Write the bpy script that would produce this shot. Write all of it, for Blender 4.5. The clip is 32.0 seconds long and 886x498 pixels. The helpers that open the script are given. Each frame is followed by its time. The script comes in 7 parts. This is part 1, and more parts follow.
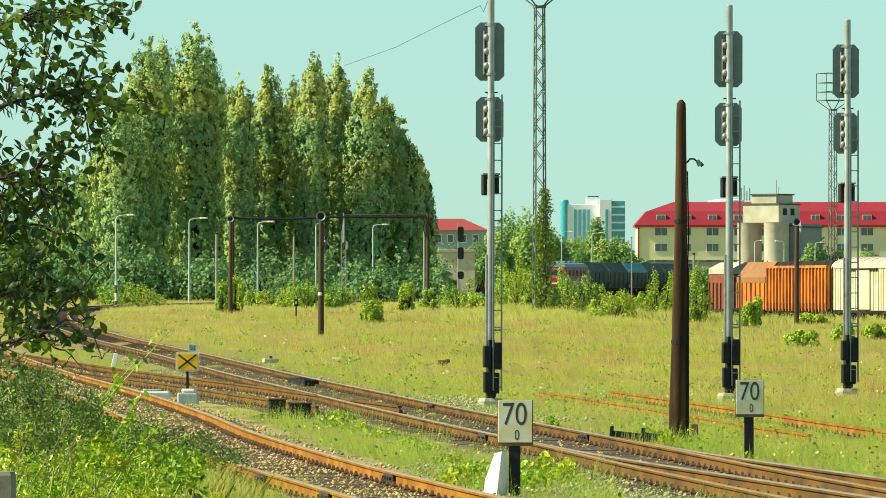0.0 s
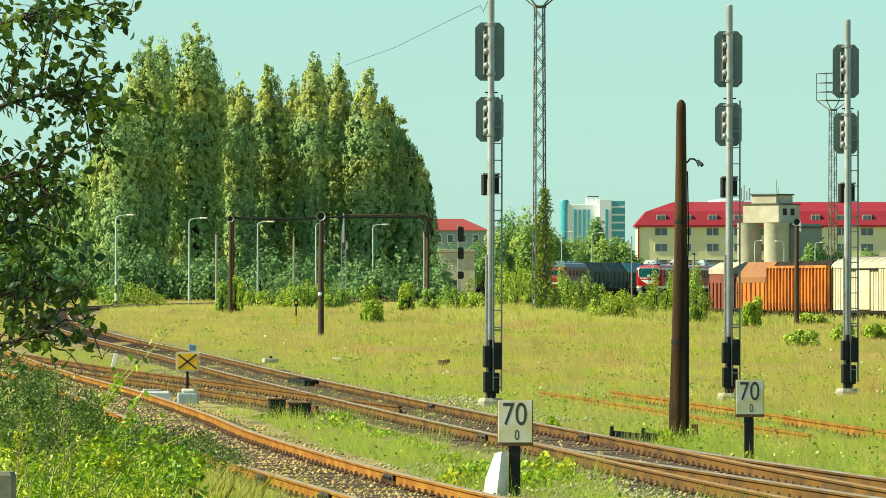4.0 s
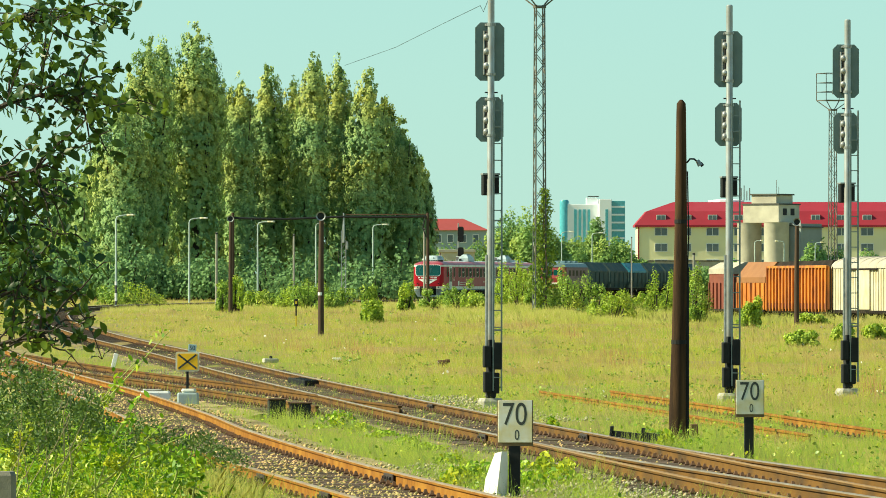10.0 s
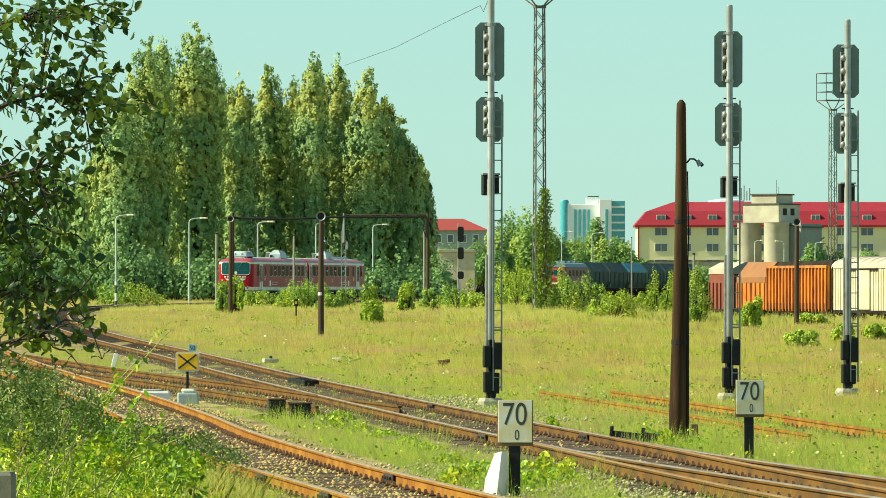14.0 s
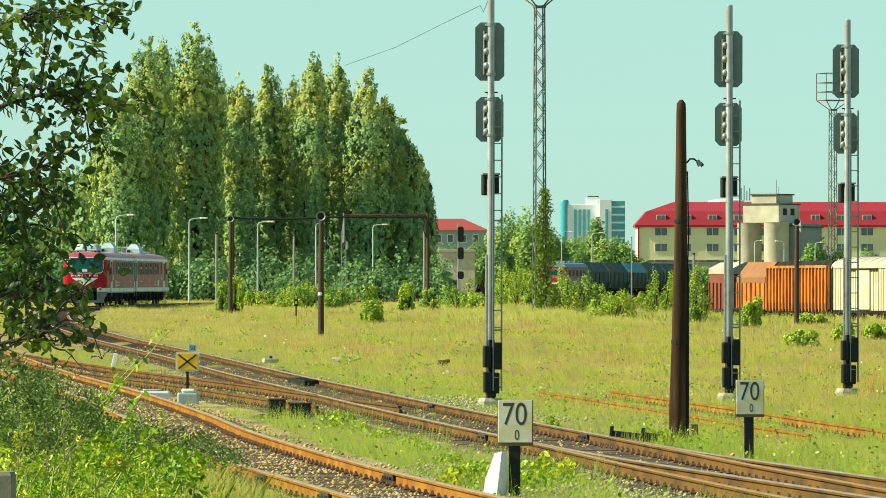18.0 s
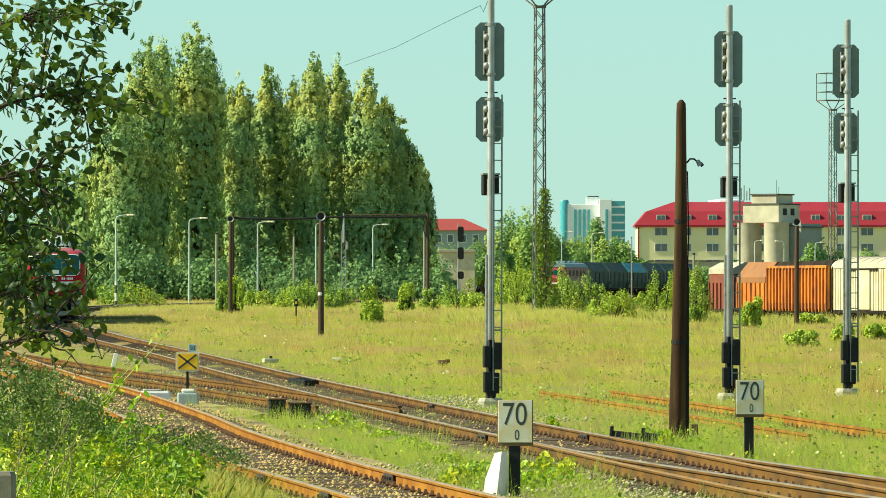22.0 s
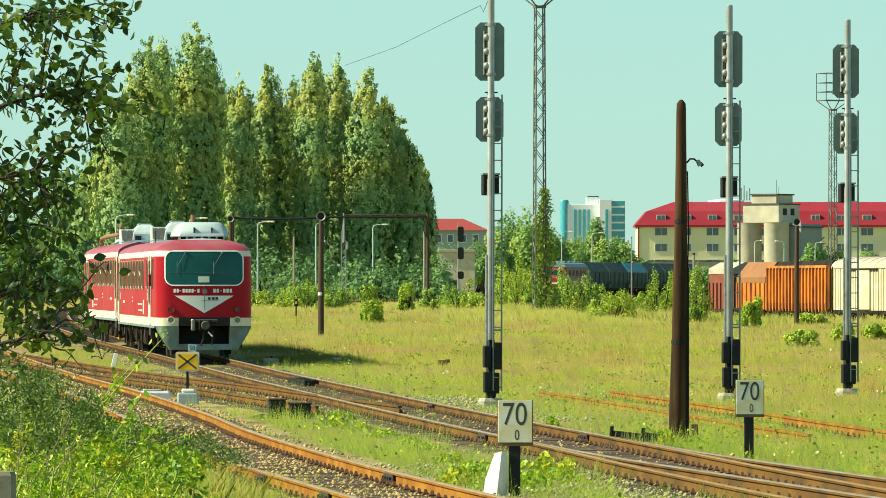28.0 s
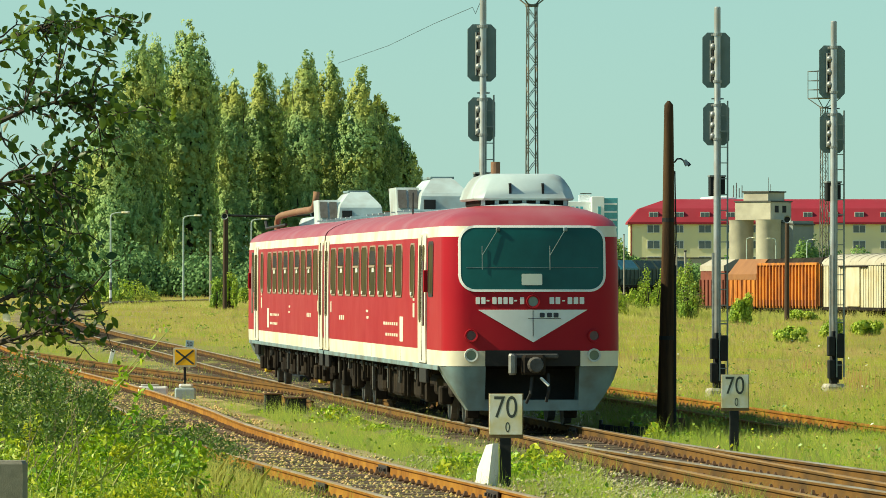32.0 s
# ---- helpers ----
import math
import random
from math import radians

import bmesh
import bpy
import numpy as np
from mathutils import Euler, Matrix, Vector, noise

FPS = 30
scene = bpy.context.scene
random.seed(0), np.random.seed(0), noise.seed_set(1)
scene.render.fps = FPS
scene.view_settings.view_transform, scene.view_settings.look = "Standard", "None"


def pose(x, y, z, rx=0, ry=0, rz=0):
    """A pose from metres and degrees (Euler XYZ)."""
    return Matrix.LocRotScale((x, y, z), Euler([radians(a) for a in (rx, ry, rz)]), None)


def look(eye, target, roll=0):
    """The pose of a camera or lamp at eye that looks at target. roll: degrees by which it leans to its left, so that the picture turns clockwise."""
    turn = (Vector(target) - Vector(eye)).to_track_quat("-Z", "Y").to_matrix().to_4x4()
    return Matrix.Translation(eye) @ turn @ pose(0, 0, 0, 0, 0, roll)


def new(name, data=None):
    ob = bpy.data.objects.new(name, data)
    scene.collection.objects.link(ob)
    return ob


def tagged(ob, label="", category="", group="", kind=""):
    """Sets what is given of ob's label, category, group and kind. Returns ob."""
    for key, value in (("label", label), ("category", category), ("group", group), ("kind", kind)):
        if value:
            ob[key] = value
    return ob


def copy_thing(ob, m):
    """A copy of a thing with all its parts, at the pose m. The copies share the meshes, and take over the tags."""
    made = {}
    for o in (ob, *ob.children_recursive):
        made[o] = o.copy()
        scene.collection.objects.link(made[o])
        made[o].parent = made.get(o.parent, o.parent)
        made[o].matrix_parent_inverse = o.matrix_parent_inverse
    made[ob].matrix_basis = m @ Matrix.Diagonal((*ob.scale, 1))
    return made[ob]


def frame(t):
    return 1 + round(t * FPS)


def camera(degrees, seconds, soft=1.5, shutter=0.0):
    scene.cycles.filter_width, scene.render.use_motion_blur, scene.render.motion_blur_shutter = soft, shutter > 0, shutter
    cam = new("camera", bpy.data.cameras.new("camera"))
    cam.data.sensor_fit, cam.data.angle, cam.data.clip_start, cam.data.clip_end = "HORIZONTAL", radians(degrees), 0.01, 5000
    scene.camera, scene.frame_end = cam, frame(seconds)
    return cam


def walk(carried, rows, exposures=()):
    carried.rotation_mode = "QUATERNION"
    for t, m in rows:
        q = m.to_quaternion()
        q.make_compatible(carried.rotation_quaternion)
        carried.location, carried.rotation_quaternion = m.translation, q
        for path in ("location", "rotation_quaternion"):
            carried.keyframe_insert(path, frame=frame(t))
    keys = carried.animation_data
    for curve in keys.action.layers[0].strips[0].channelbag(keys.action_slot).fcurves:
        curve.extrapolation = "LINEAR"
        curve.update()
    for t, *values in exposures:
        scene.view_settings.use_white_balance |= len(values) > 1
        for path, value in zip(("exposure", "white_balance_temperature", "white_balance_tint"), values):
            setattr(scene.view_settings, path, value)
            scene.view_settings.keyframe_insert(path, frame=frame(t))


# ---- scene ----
# ---- camera and its way ----
cam = camera(7.478, 32.0, soft=0.7)
EYE = Vector((0, 0, 2.2))


def aim(dx, dz, back):
    eye = EYE - Vector((0, back, 0))
    return look(eye, eye + Vector((math.tan(radians(dx)), 1, math.tan(radians(dz)))))


WALK = [(0.0, aim(0, 0.291, 0)), (31.0, aim(0, 0.291, 0)), (31.4, aim(0.010, 0.286, 0.0)),
        (31.6, aim(0.020, 0.284, 0.4)), (32.0, aim(0.060, 0.266, 2.4))]
walk(cam, WALK, exposures=[(0.0, 0.80, 7100, -3), (29.0, 0.78, 7100, -3), (31.0, 0.66, 7100, -3), (32.0, 0.55, 7100, -3)])

# ---- light ----
SUN_EL = 38.0
world = bpy.data.worlds.new("sky")
scene.world = world
world.use_nodes = True
wn = world.node_tree
wn.nodes.clear()
sky = wn.nodes.new("ShaderNodeTexSky")
sky.sky_type = "NISHITA"
sky.sun_disc = False
sky.sun_elevation = radians(SUN_EL)
sky.sun_rotation = radians(-96)
sky.air_density = 1.0
sky.dust_density = 0.15
sky.ozone_density = 2.0
tint = wn.nodes.new("ShaderNodeMix")
tint.data_type, tint.blend_type = "RGBA", "MULTIPLY"
tint.inputs[0].default_value = 1.0
tint.inputs[7].default_value = (0.76, 1.0, 1.06, 1)
bg = wn.nodes.new("ShaderNodeBackground")
bg.inputs[1].default_value = 0.085
wout = wn.nodes.new("ShaderNodeOutputWorld")
wn.links.new(sky.outputs[0], tint.inputs[6])
haze = wn.nodes.new("ShaderNodeMix")
haze.data_type = "RGBA"
haze.inputs[0].default_value = 0.70
haze.inputs[7].default_value = (2.85, 4.9, 5.35, 1)
wn.links.new(tint.outputs[2], haze.inputs[6])
# the haze lies thick at the horizon and thins towards the zenith
where = wn.nodes.new("ShaderNodeTexCoord")
xyz = wn.nodes.new("ShaderNodeSeparateXYZ")
thin = wn.nodes.new("ShaderNodeMapRange")
thin.interpolation_type = "SMOOTHSTEP"
thin.inputs[1].default_value, thin.inputs[2].default_value = 0.02, 0.70
thin.inputs[3].default_value, thin.inputs[4].default_value = 0.72, 0.06
wn.links.new(where.outputs["Generated"], xyz.inputs[0])
wn.links.new(xyz.outputs[2], thin.inputs[0])
wn.links.new(thin.outputs[0], haze.inputs[0])
wn.links.new(haze.outputs[2], bg.inputs[0])
wn.links.new(bg.outputs[0], wout.inputs[0])
sun = new("sun", bpy.data.lights.new("sun", "SUN"))
sun.data.energy = 5.0
sun.data.angle = radians(0.5)
sun.data.color = (1.0, 0.91, 0.70)
sun.matrix_world = look((-math.cos(radians(SUN_EL)) * math.cos(radians(6)) * 100, -math.cos(radians(SUN_EL)) * math.sin(radians(6)) * 100, math.sin(radians(SUN_EL)) * 100), (0, 0, 0))


# ---- materials ----
def mat(name, a, b=None, scale=4.0, rough=0.7, metal=0.0, bump=0.2, fine=40.0, island=0.0, objvar=0.0,
        stretch=(1, 1, 1), translucent=0.0, spec=0.4, coord="Object", c=None, cscale=0.7, coat=0.0, detail=6.0):
    """Two colours mixed by noise at two scales, with fine relief."""
    m = bpy.data.materials.new(name)
    m.use_nodes = True
    t = m.node_tree
    p = t.nodes["Principled BSDF"]
    b = b or tuple(v * 0.75 for v in a)
    co = t.nodes.new("ShaderNodeTexCoord")
    mp = t.nodes.new("ShaderNodeMapping")
    mp.inputs["Scale"].default_value = stretch
    t.links.new(co.outputs[coord], mp.inputs[0])
    n1 = t.nodes.new("ShaderNodeTexNoise")
    n1.inputs["Scale"].default_value = scale
    n1.inputs["Detail"].default_value = detail
    n1.inputs["Roughness"].default_value = 0.65
    n2 = t.nodes.new("ShaderNodeTexNoise")
    n2.inputs["Scale"].default_value = fine
    n2.inputs["Detail"].default_value = 4
    t.links.new(mp.outputs[0], n1.inputs["Vector"])
    t.links.new(mp.outputs[0], n2.inputs["Vector"])
    ramp = t.nodes.new("ShaderNodeMapRange")
    ramp.inputs[1].default_value, ramp.inputs[2].default_value = 0.32, 0.68
    t.links.new(n1.outputs[0], ramp.inputs[0])
    mix = t.nodes.new("ShaderNodeMix")
    mix.data_type = "RGBA"
    mix.inputs[6].default_value = (*a, 1)
    mix.inputs[7].default_value = (*b, 1)
    t.links.new(ramp.outputs[0], mix.inputs[0])
    col = mix.outputs[2]
    if c:
        n3 = t.nodes.new("ShaderNodeTexNoise")
        n3.inputs["Scale"].default_value = cscale
        n3.inputs["Detail"].default_value = 5
        t.links.new(mp.outputs[0], n3.inputs["Vector"])
        r3 = t.nodes.new("ShaderNodeMapRange")
        r3.inputs[1].default_value, r3.inputs[2].default_value = 0.45, 0.65
        t.links.new(n3.outputs[0], r3.inputs[0])
        m3 = t.nodes.new("ShaderNodeMix")
        m3.data_type = "RGBA"
        t.links.new(r3.outputs[0], m3.inputs[0])
        t.links.new(col, m3.inputs[6])
        m3.inputs[7].default_value = (*c, 1)
        col = m3.outputs[2]
    if island or objvar:
        if island:
            src = t.nodes.new("ShaderNodeNewGeometry").outputs["Random Per Island"]
        else:
            src = t.nodes.new("ShaderNodeObjectInfo").outputs["Random"]
        amt = island or objvar
        hs = t.nodes.new("ShaderNodeHueSaturation")
        r = t.nodes.new("ShaderNodeMapRange")
        r.inputs[3].default_value, r.inputs[4].default_value = 1 - amt, 1 + amt
        t.links.new(src, r.inputs[0])
        t.links.new(r.outputs[0], hs.inputs["Value"])
        r2 = t.nodes.new("ShaderNodeMapRange")
        r2.inputs[3].default_value, r2.inputs[4].default_value = 0.5 + 0.06 * amt, 0.5 - 0.05 * amt
        t.links.new(src, r2.inputs[0])
        t.links.new(r2.outputs[0], hs.inputs["Hue"])
        t.links.new(col, hs.inputs["Color"])
        col = hs.outputs[0]
    t.links.new(col, p.inputs["Base Color"])
    p.inputs["Roughness"].default_value = rough
    p.inputs["Metallic"].default_value = metal
    p.inputs["Specular IOR Level"].default_value = spec
    p.inputs["Coat Weight"].default_value = coat
    rr = t.nodes.new("ShaderNodeMapRange")
    rr.inputs[3].default_value, rr.inputs[4].default_value = max(0.02, rough - 0.12), min(1, rough + 0.12)
    t.links.new(n1.outputs[0], rr.inputs[0])
    t.links.new(rr.outputs[0], p.inputs["Roughness"])
    if bump:
        bp = t.nodes.new("ShaderNodeBump")
        bp.inputs["Strength"].default_value = bump
        bp.inputs["Distance"].default_value = 0.02
        t.links.new(n2.outputs[0], bp.inputs["Height"])
        t.links.new(bp.outputs[0], p.inputs["Normal"])
    if translucent:
        tr = t.nodes.new("ShaderNodeBsdfTranslucent")
        t.links.new(col, tr.inputs[0])
        ms = t.nodes.new("ShaderNodeMixShader")
        ms.inputs[0].default_value = translucent
        t.links.new(p.outputs[0], ms.inputs[1])
        t.links.new(tr.outputs[0], ms.inputs[2])
        t.links.new(ms.outputs[0], t.nodes["Material Output"].inputs[0])
    return m


def glass(name, a, rough=0.05):
    m = mat(name, a, tuple(v * 0.7 for v in a), scale=1.5, rough=rough, bump=0.0, spec=0.6)
    return m


# ---- mesh building ----
class Geo:
    """A growing list of points and faces."""

    def __init__(self):
        self.v, self.f, self.smooth = [], [], False

    def add(self, verts, faces):
        o = len(self.v)
        self.v += [tuple(p) for p in verts]
        self.f += [tuple(i + o for i in f) for f in faces]
        return self

    def box(self, x0, y0, z0, x1, y1, z1, bevel=0.0, m=None):
        """A box; bevel chamfers its upright and level edges."""
        b = min(bevel, (x1 - x0) * 0.45, (y1 - y0) * 0.45, (z1 - z0) * 0.45)
        if b <= 0:
            p = [(x, y, z) for z in (z0, z1) for y in (y0, y1) for x in (x0, x1)]
            f = [(0, 2, 3, 1), (4, 5, 7, 6), (0, 1, 5, 4), (2, 6, 7, 3), (0, 4, 6, 2), (1, 3, 7, 5)]
        else:
            def ring(z, i):
                return [(x0 + b + i, y0 + i, z), (x1 - b - i, y0 + i, z), (x1 - i, y0 + b + i, z), (x1 - i, y1 - b - i, z),
                        (x1 - b - i, y1 - i, z), (x0 + b + i, y1 - i, z), (x0 + i, y1 - b - i, z), (x0 + i, y0 + b + i, z)]
            h = b * 0.5
            p = ring(z0, h) + ring(z0 + b, 0) + ring(z1 - b, 0) + ring(z1, h)
            f = [tuple(reversed(range(8))), tuple(range(24, 32))]
            for k in range(3):
                for i in range(8):
                    j = (i + 1) % 8
                    f.append((k * 8 + i, k * 8 + j, k * 8 + 8 + j, k * 8 + 8 + i))
        if m is not None:
            p = [tuple(m @ Vector(q)) for q in p]
        return self.add(p, f)

    def tube(self, path, radii, n=8, cap=True):
        """A round bar along a path of points."""
        pts = [Vector(p) for p in path]
        if not hasattr(radii, "__len__"):
            radii = [radii] * len(pts)
        o, rings = len(self.v), []
        up = Vector((0, 0, 1))
        d0 = (pts[-1] - pts[0]).normalized()
        if abs(d0.z) > 0.9:
            up = Vector((1, 0, 0))
        for i, p in enumerate(pts):
            d = (pts[min(i + 1, len(pts) - 1)] - pts[max(i - 1, 0)]).normalized()
            s = d.cross(up)
            s = s.normalized() if s.length > 1e-6 else Vector((0, 1, 0))
            u = s.cross(d)
            for k in range(n):
                a = 2 * math.pi * k / n
                q = p + (s * math.cos(a) + u * math.sin(a)) * radii[i]
                self.v.append(tuple(q))
        for i in range(len(pts) - 1):
            for k in range(n):
                j = (k + 1) % n
                self.f.append((o + i * n + k, o + i * n + n + k, o + i * n + n + j, o + i * n + j))
        if cap:
            self.f.append(tuple(o + k for k in range(n)))
            e = o + (len(pts) - 1) * n
            self.f.append(tuple(e + k for k in reversed(range(n))))
        return self

    def loft(self, rings, close=True, caps=True):
        """Rings of equal length joined in order."""
        o, n = len(self.v), len(rings[0])
        for r in rings:
            self.v += [tuple(p) for p in r]
        last = n if close else n - 1
        for i in range(len(rings) - 1):
            for k in range(last):
                j = (k + 1) % n
                self.f.append((o + i * n + k, o + i * n + j, o + i * n + n + j, o + i * n + n + k))
        if caps and close:
            self.f.append(tuple(o + k for k in reversed(range(n))))
            self.f.append(tuple(o + (len(rings) - 1) * n + k for k in range(n)))
        return self

    def prism(self, outline, axis, a, b):
        """An outline of (u, v) pushed along an axis from a to b."""
        def at(u, v, w):
            return {"x": (w, u, v), "y": (u, w, v), "z": (u, v, w)}[axis]
        return self.loft([[at(u, v, a) for u, v in outline], [at(u, v, b) for u, v in outline]])

    def moved(self, m):
        self.v = [tuple(m @ Vector(p)) for p in self.v]
        return self

    def mesh(self, name, material):
        me = bpy.data.meshes.new(name)
        me.from_pydata(self.v, [], self.f)
        me.validate()
        bm = bmesh.new()
        bm.from_mesh(me)
        bmesh.ops.recalc_face_normals(bm, faces=bm.faces)
        bm.to_mesh(me)
        bm.free()
        me.materials.append(material)
        if self.smooth:
            for p in me.polygons:
                p.use_smooth = True
            me.set_sharp_from_angle(angle=radians(38))
        return me


def part(name, geo, material, parent=None, label="", smooth=False, m=None):
    """One mesh object, under its thing."""
    geo.smooth = smooth
    ob = new(name, geo.mesh(name, material))
    ob.parent = parent
    if m is not None:
        ob.matrix_basis = m
    if label:
        ob["label"] = label
    return ob


def again(name, me, parent, m):
    """One more object on a mesh that is there."""
    ob = new(name, me)
    ob.parent = parent
    ob.matrix_basis = m
    return ob


def thing(name, m=None, label="", category="", group="", kind=""):
    ob = new(name)
    ob.empty_display_size = 0.2
    if m is not None:
        ob.matrix_basis = m
    return tagged(ob, label, category, group, kind)


def raw(name, verts, faces, material, parent=None, smooth=False):
    """A big mesh straight from arrays: faces all of one size."""
    me = bpy.data.meshes.new(name)
    n, k = faces.shape
    me.vertices.add(len(verts))
    me.vertices.foreach_set("co", np.asarray(verts, np.float32).ravel())
    me.loops.add(n * k)
    me.loops.foreach_set("vertex_index", faces.astype(np.int32).ravel())
    me.polygons.add(n)
    me.polygons.foreach_set("loop_start", np.arange(0, n * k, k, dtype=np.int32))
    me.update(calc_edges=True)
    me.validate()
    me.materials.append(material)
    if smooth:
        me.polygons.foreach_set("use_smooth", np.ones(n, bool))
    ob = new(name, me)
    ob.parent = parent
    return ob


rng = np.random.default_rng(7)


def unit(v):
    return v / np.maximum(np.linalg.norm(v, axis=1, keepdims=True), 1e-9)


def leaves(centers, size, spread_up=0.3, aspect=0.55, droop=0.0):
    """Pointed leaf blades (six corners, folded on the midrib) at the given places, turned at random."""
    n = len(centers)
    size = np.broadcast_to(np.asarray(size, float), (n,))[:, None]
    d = unit(rng.normal(size=(n, 3)) + np.array([0, 0, -droop]))
    nn = rng.normal(size=(n, 3))
    nn[:, 2] += spread_up
    s = unit(np.cross(d, nn))
    up = np.cross(s, d)
    c = centers
    w = size * aspect * 0.5
    fold = up * size * 0.06
    p = np.stack([c - d * size * 0.5, c - d * size * 0.12 + s * w + fold, c + d * size * 0.22 + s * w * 0.8 + fold,
                  c + d * size * 0.5, c + d * size * 0.22 - s * w * 0.8 + fold, c - d * size * 0.12 - s * w + fold], 1).reshape(-1, 3)
    f = (np.arange(n) * 6)[:, None] + np.array([[0, 1, 2, 3, 4, 5]])
    return p, f


def oval_leaves(centers, size, r, aspect=0.62, droop=0.6):
    """Oval leaf blades, folded on the midrib and curled along it: eight faces each."""
    n = len(centers)
    size = np.broadcast_to(np.asarray(size, float), (n,))[:, None]
    d = unit(r.normal(size=(n, 3)) + np.array([0.25, 0, -droop]))
    nn = r.normal(size=(n, 3)) + np.array([-0.3, -0.2, 0.5])
    s = unit(np.cross(d, nn))
    up = np.cross(s, d)
    curl = r.uniform(-0.1, 0.5, (n, 1))
    fold = r.uniform(0.1, 0.6, (n, 1))
    pts = []
    for q, wd in ((0.0, 0.03), (0.2, 0.36), (0.45, 0.5), (0.75, 0.34), (1.0, 0.02)):
        mid = centers + d * size * (q - 0.5) - up * size * curl * (q - 0.3) ** 2
        w = size * aspect * wd
        pts += [mid + s * w + up * w * fold, mid, mid - s * w + up * w * fold]
    p = np.stack(pts, 1).reshape(-1, 3)
    one = np.array([[3 * k + e, 3 * k + e + 1, 3 * k + e + 4, 3 * k + e + 3] for k in range(4) for e in (0, 1)])
    return p, ((np.arange(n) * 15)[:, None, None] + one[None]).reshape(-1, 4)


def quads(centers, size, flat=0.0, out=None, wild=0.75):
    """Small four-cornered leaf clumps; out: the way that they face, more or less."""
    n = len(centers)
    size = np.broadcast_to(np.asarray(size, float), (n,))[:, None]
    d = unit(rng.normal(size=(n, 3)))
    nn = rng.normal(size=(n, 3)) + np.array([0, 0, flat])
    if out is not None:
        nn = unit(out) + wild * rng.normal(size=(n, 3)) * 0.6
        d = unit(np.cross(nn, d))
    s = unit(np.cross(d, nn))
    w = size * 0.36
    p = np.stack([centers - d * size * 0.5, centers + s * w, centers + d * size * 0.5, centers - s * w], 1).reshape(-1, 3)
    f = (np.arange(n) * 4)[:, None] + np.array([[0, 1, 2, 3]])
    return p, f


# ---- lie of the land and the lines ----
def rise(y):
    u = min(1.0, max(0.0, (y - 130.0) / 320.0))
    return 0.8 * u * u * (3 - 2 * u)


def rise_a(y):
    u = np.clip((y - 130.0) / 320.0, 0, 1)
    return 0.8 * u * u * (3 - 2 * u)


def dip(x, y):
    """Lowers the ground under the goods wagons, shaped to fit the camera's view."""
    a = np.clip((np.asarray(x, float) - 6) / 8, 0, 1)
    b = np.clip((np.asarray(y, float) - 312) / 28, 0, 1) * np.clip((470 - np.asarray(y, float)) / 40, 0, 1)
    return 0.80 * a * b


def spline(pts, step=1.0):
    """A smooth line through points, as (n, 2) places one step apart."""
    p = np.array(pts, float)
    p = np.vstack([2 * p[0] - p[1], p, 2 * p[-1] - p[-2]])
    out = []
    for i in range(1, len(p) - 2):
        a, b, c, d = p[i - 1], p[i], p[i + 1], p[i + 2]
        for t in np.linspace(0, 1, 60, endpoint=False):
            out.append(0.5 * (2 * b + (c - a) * t + (2 * a - 5 * b + 4 * c - d) * t * t + (3 * b - a - 3 * c + d) * t ** 3))
    out = np.array(out + [p[-2]])
    for _ in range(3):
        out[1:-1] = (out[:-2] + out[1:-1] * 2 + out[2:]) / 4
    s = np.concatenate([[0], np.cumsum(np.linalg.norm(np.diff(out, axis=0), axis=1))])
    q = np.arange(0, s[-1], step)
    return np.stack([np.interp(q, s, out[:, 0]), np.interp(q, s, out[:, 1])], 1)


# centre lines, from far to near
LINE_C = spline([(60, 900), (38, 792), (15.65, 678), (6.3, 629), (-1.3, 590), (-8.8, 550), (-15.4, 511), (-19.6, 465), (-21.65, 420), (-21.4, 386), (-20.7, 361),
                 (-19.4, 338), (-17.9, 314), (-16.1, 291), (-12.2, 247), (-7.8, 202), (-4.6, 166), (-2.5, 143), (-0.45, 120), (1.38, 100.5), (2.68, 88), (4.2, 77),
                 (6.1, 64), (9.2, 44), (14, 18), (20, -12)])
LINE_A = spline([(-32, 420), (-28, 360), (-21.5, 290), (-15.2, 220), (-10.3, 170), (-7.1, 140), (-4.85, 116), (-3.6, 101), (-1.9, 84.3), (-0.9, 75.9), (-0.1, 69.5),
                 (1.6, 56), (4.0, 39), (8, 14), (12.5, -12)])
LINE_B = spline([(-13.6, 204), (-11.0, 186), (-8.2, 167), (-5.2, 148), (-2.95, 132), (-1.25, 120)])
LINE_D = spline([(1.38, 100.5), (2.25, 91), (3.05, 82), (3.9, 73.5), (5.0, 63), (6.6, 44), (10, 18), (14.5, -12)])
LINE_E = spline([(-14, 345), (-6.5, 250), (-0.9, 184), (1.9, 151.6), (4.3, 124), (5.83, 105), (7.8, 85), (10.6, 62), (16, 24), (22, -12)])


def nearest(line, x, y):
    """How far points lie from a centre line (which runs mostly along y)."""
    o = np.argsort(line[:, 1])
    lx = np.interp(y, line[o, 1], line[o, 0], left=1e6, right=1e6)
    return np.abs(x - lx)

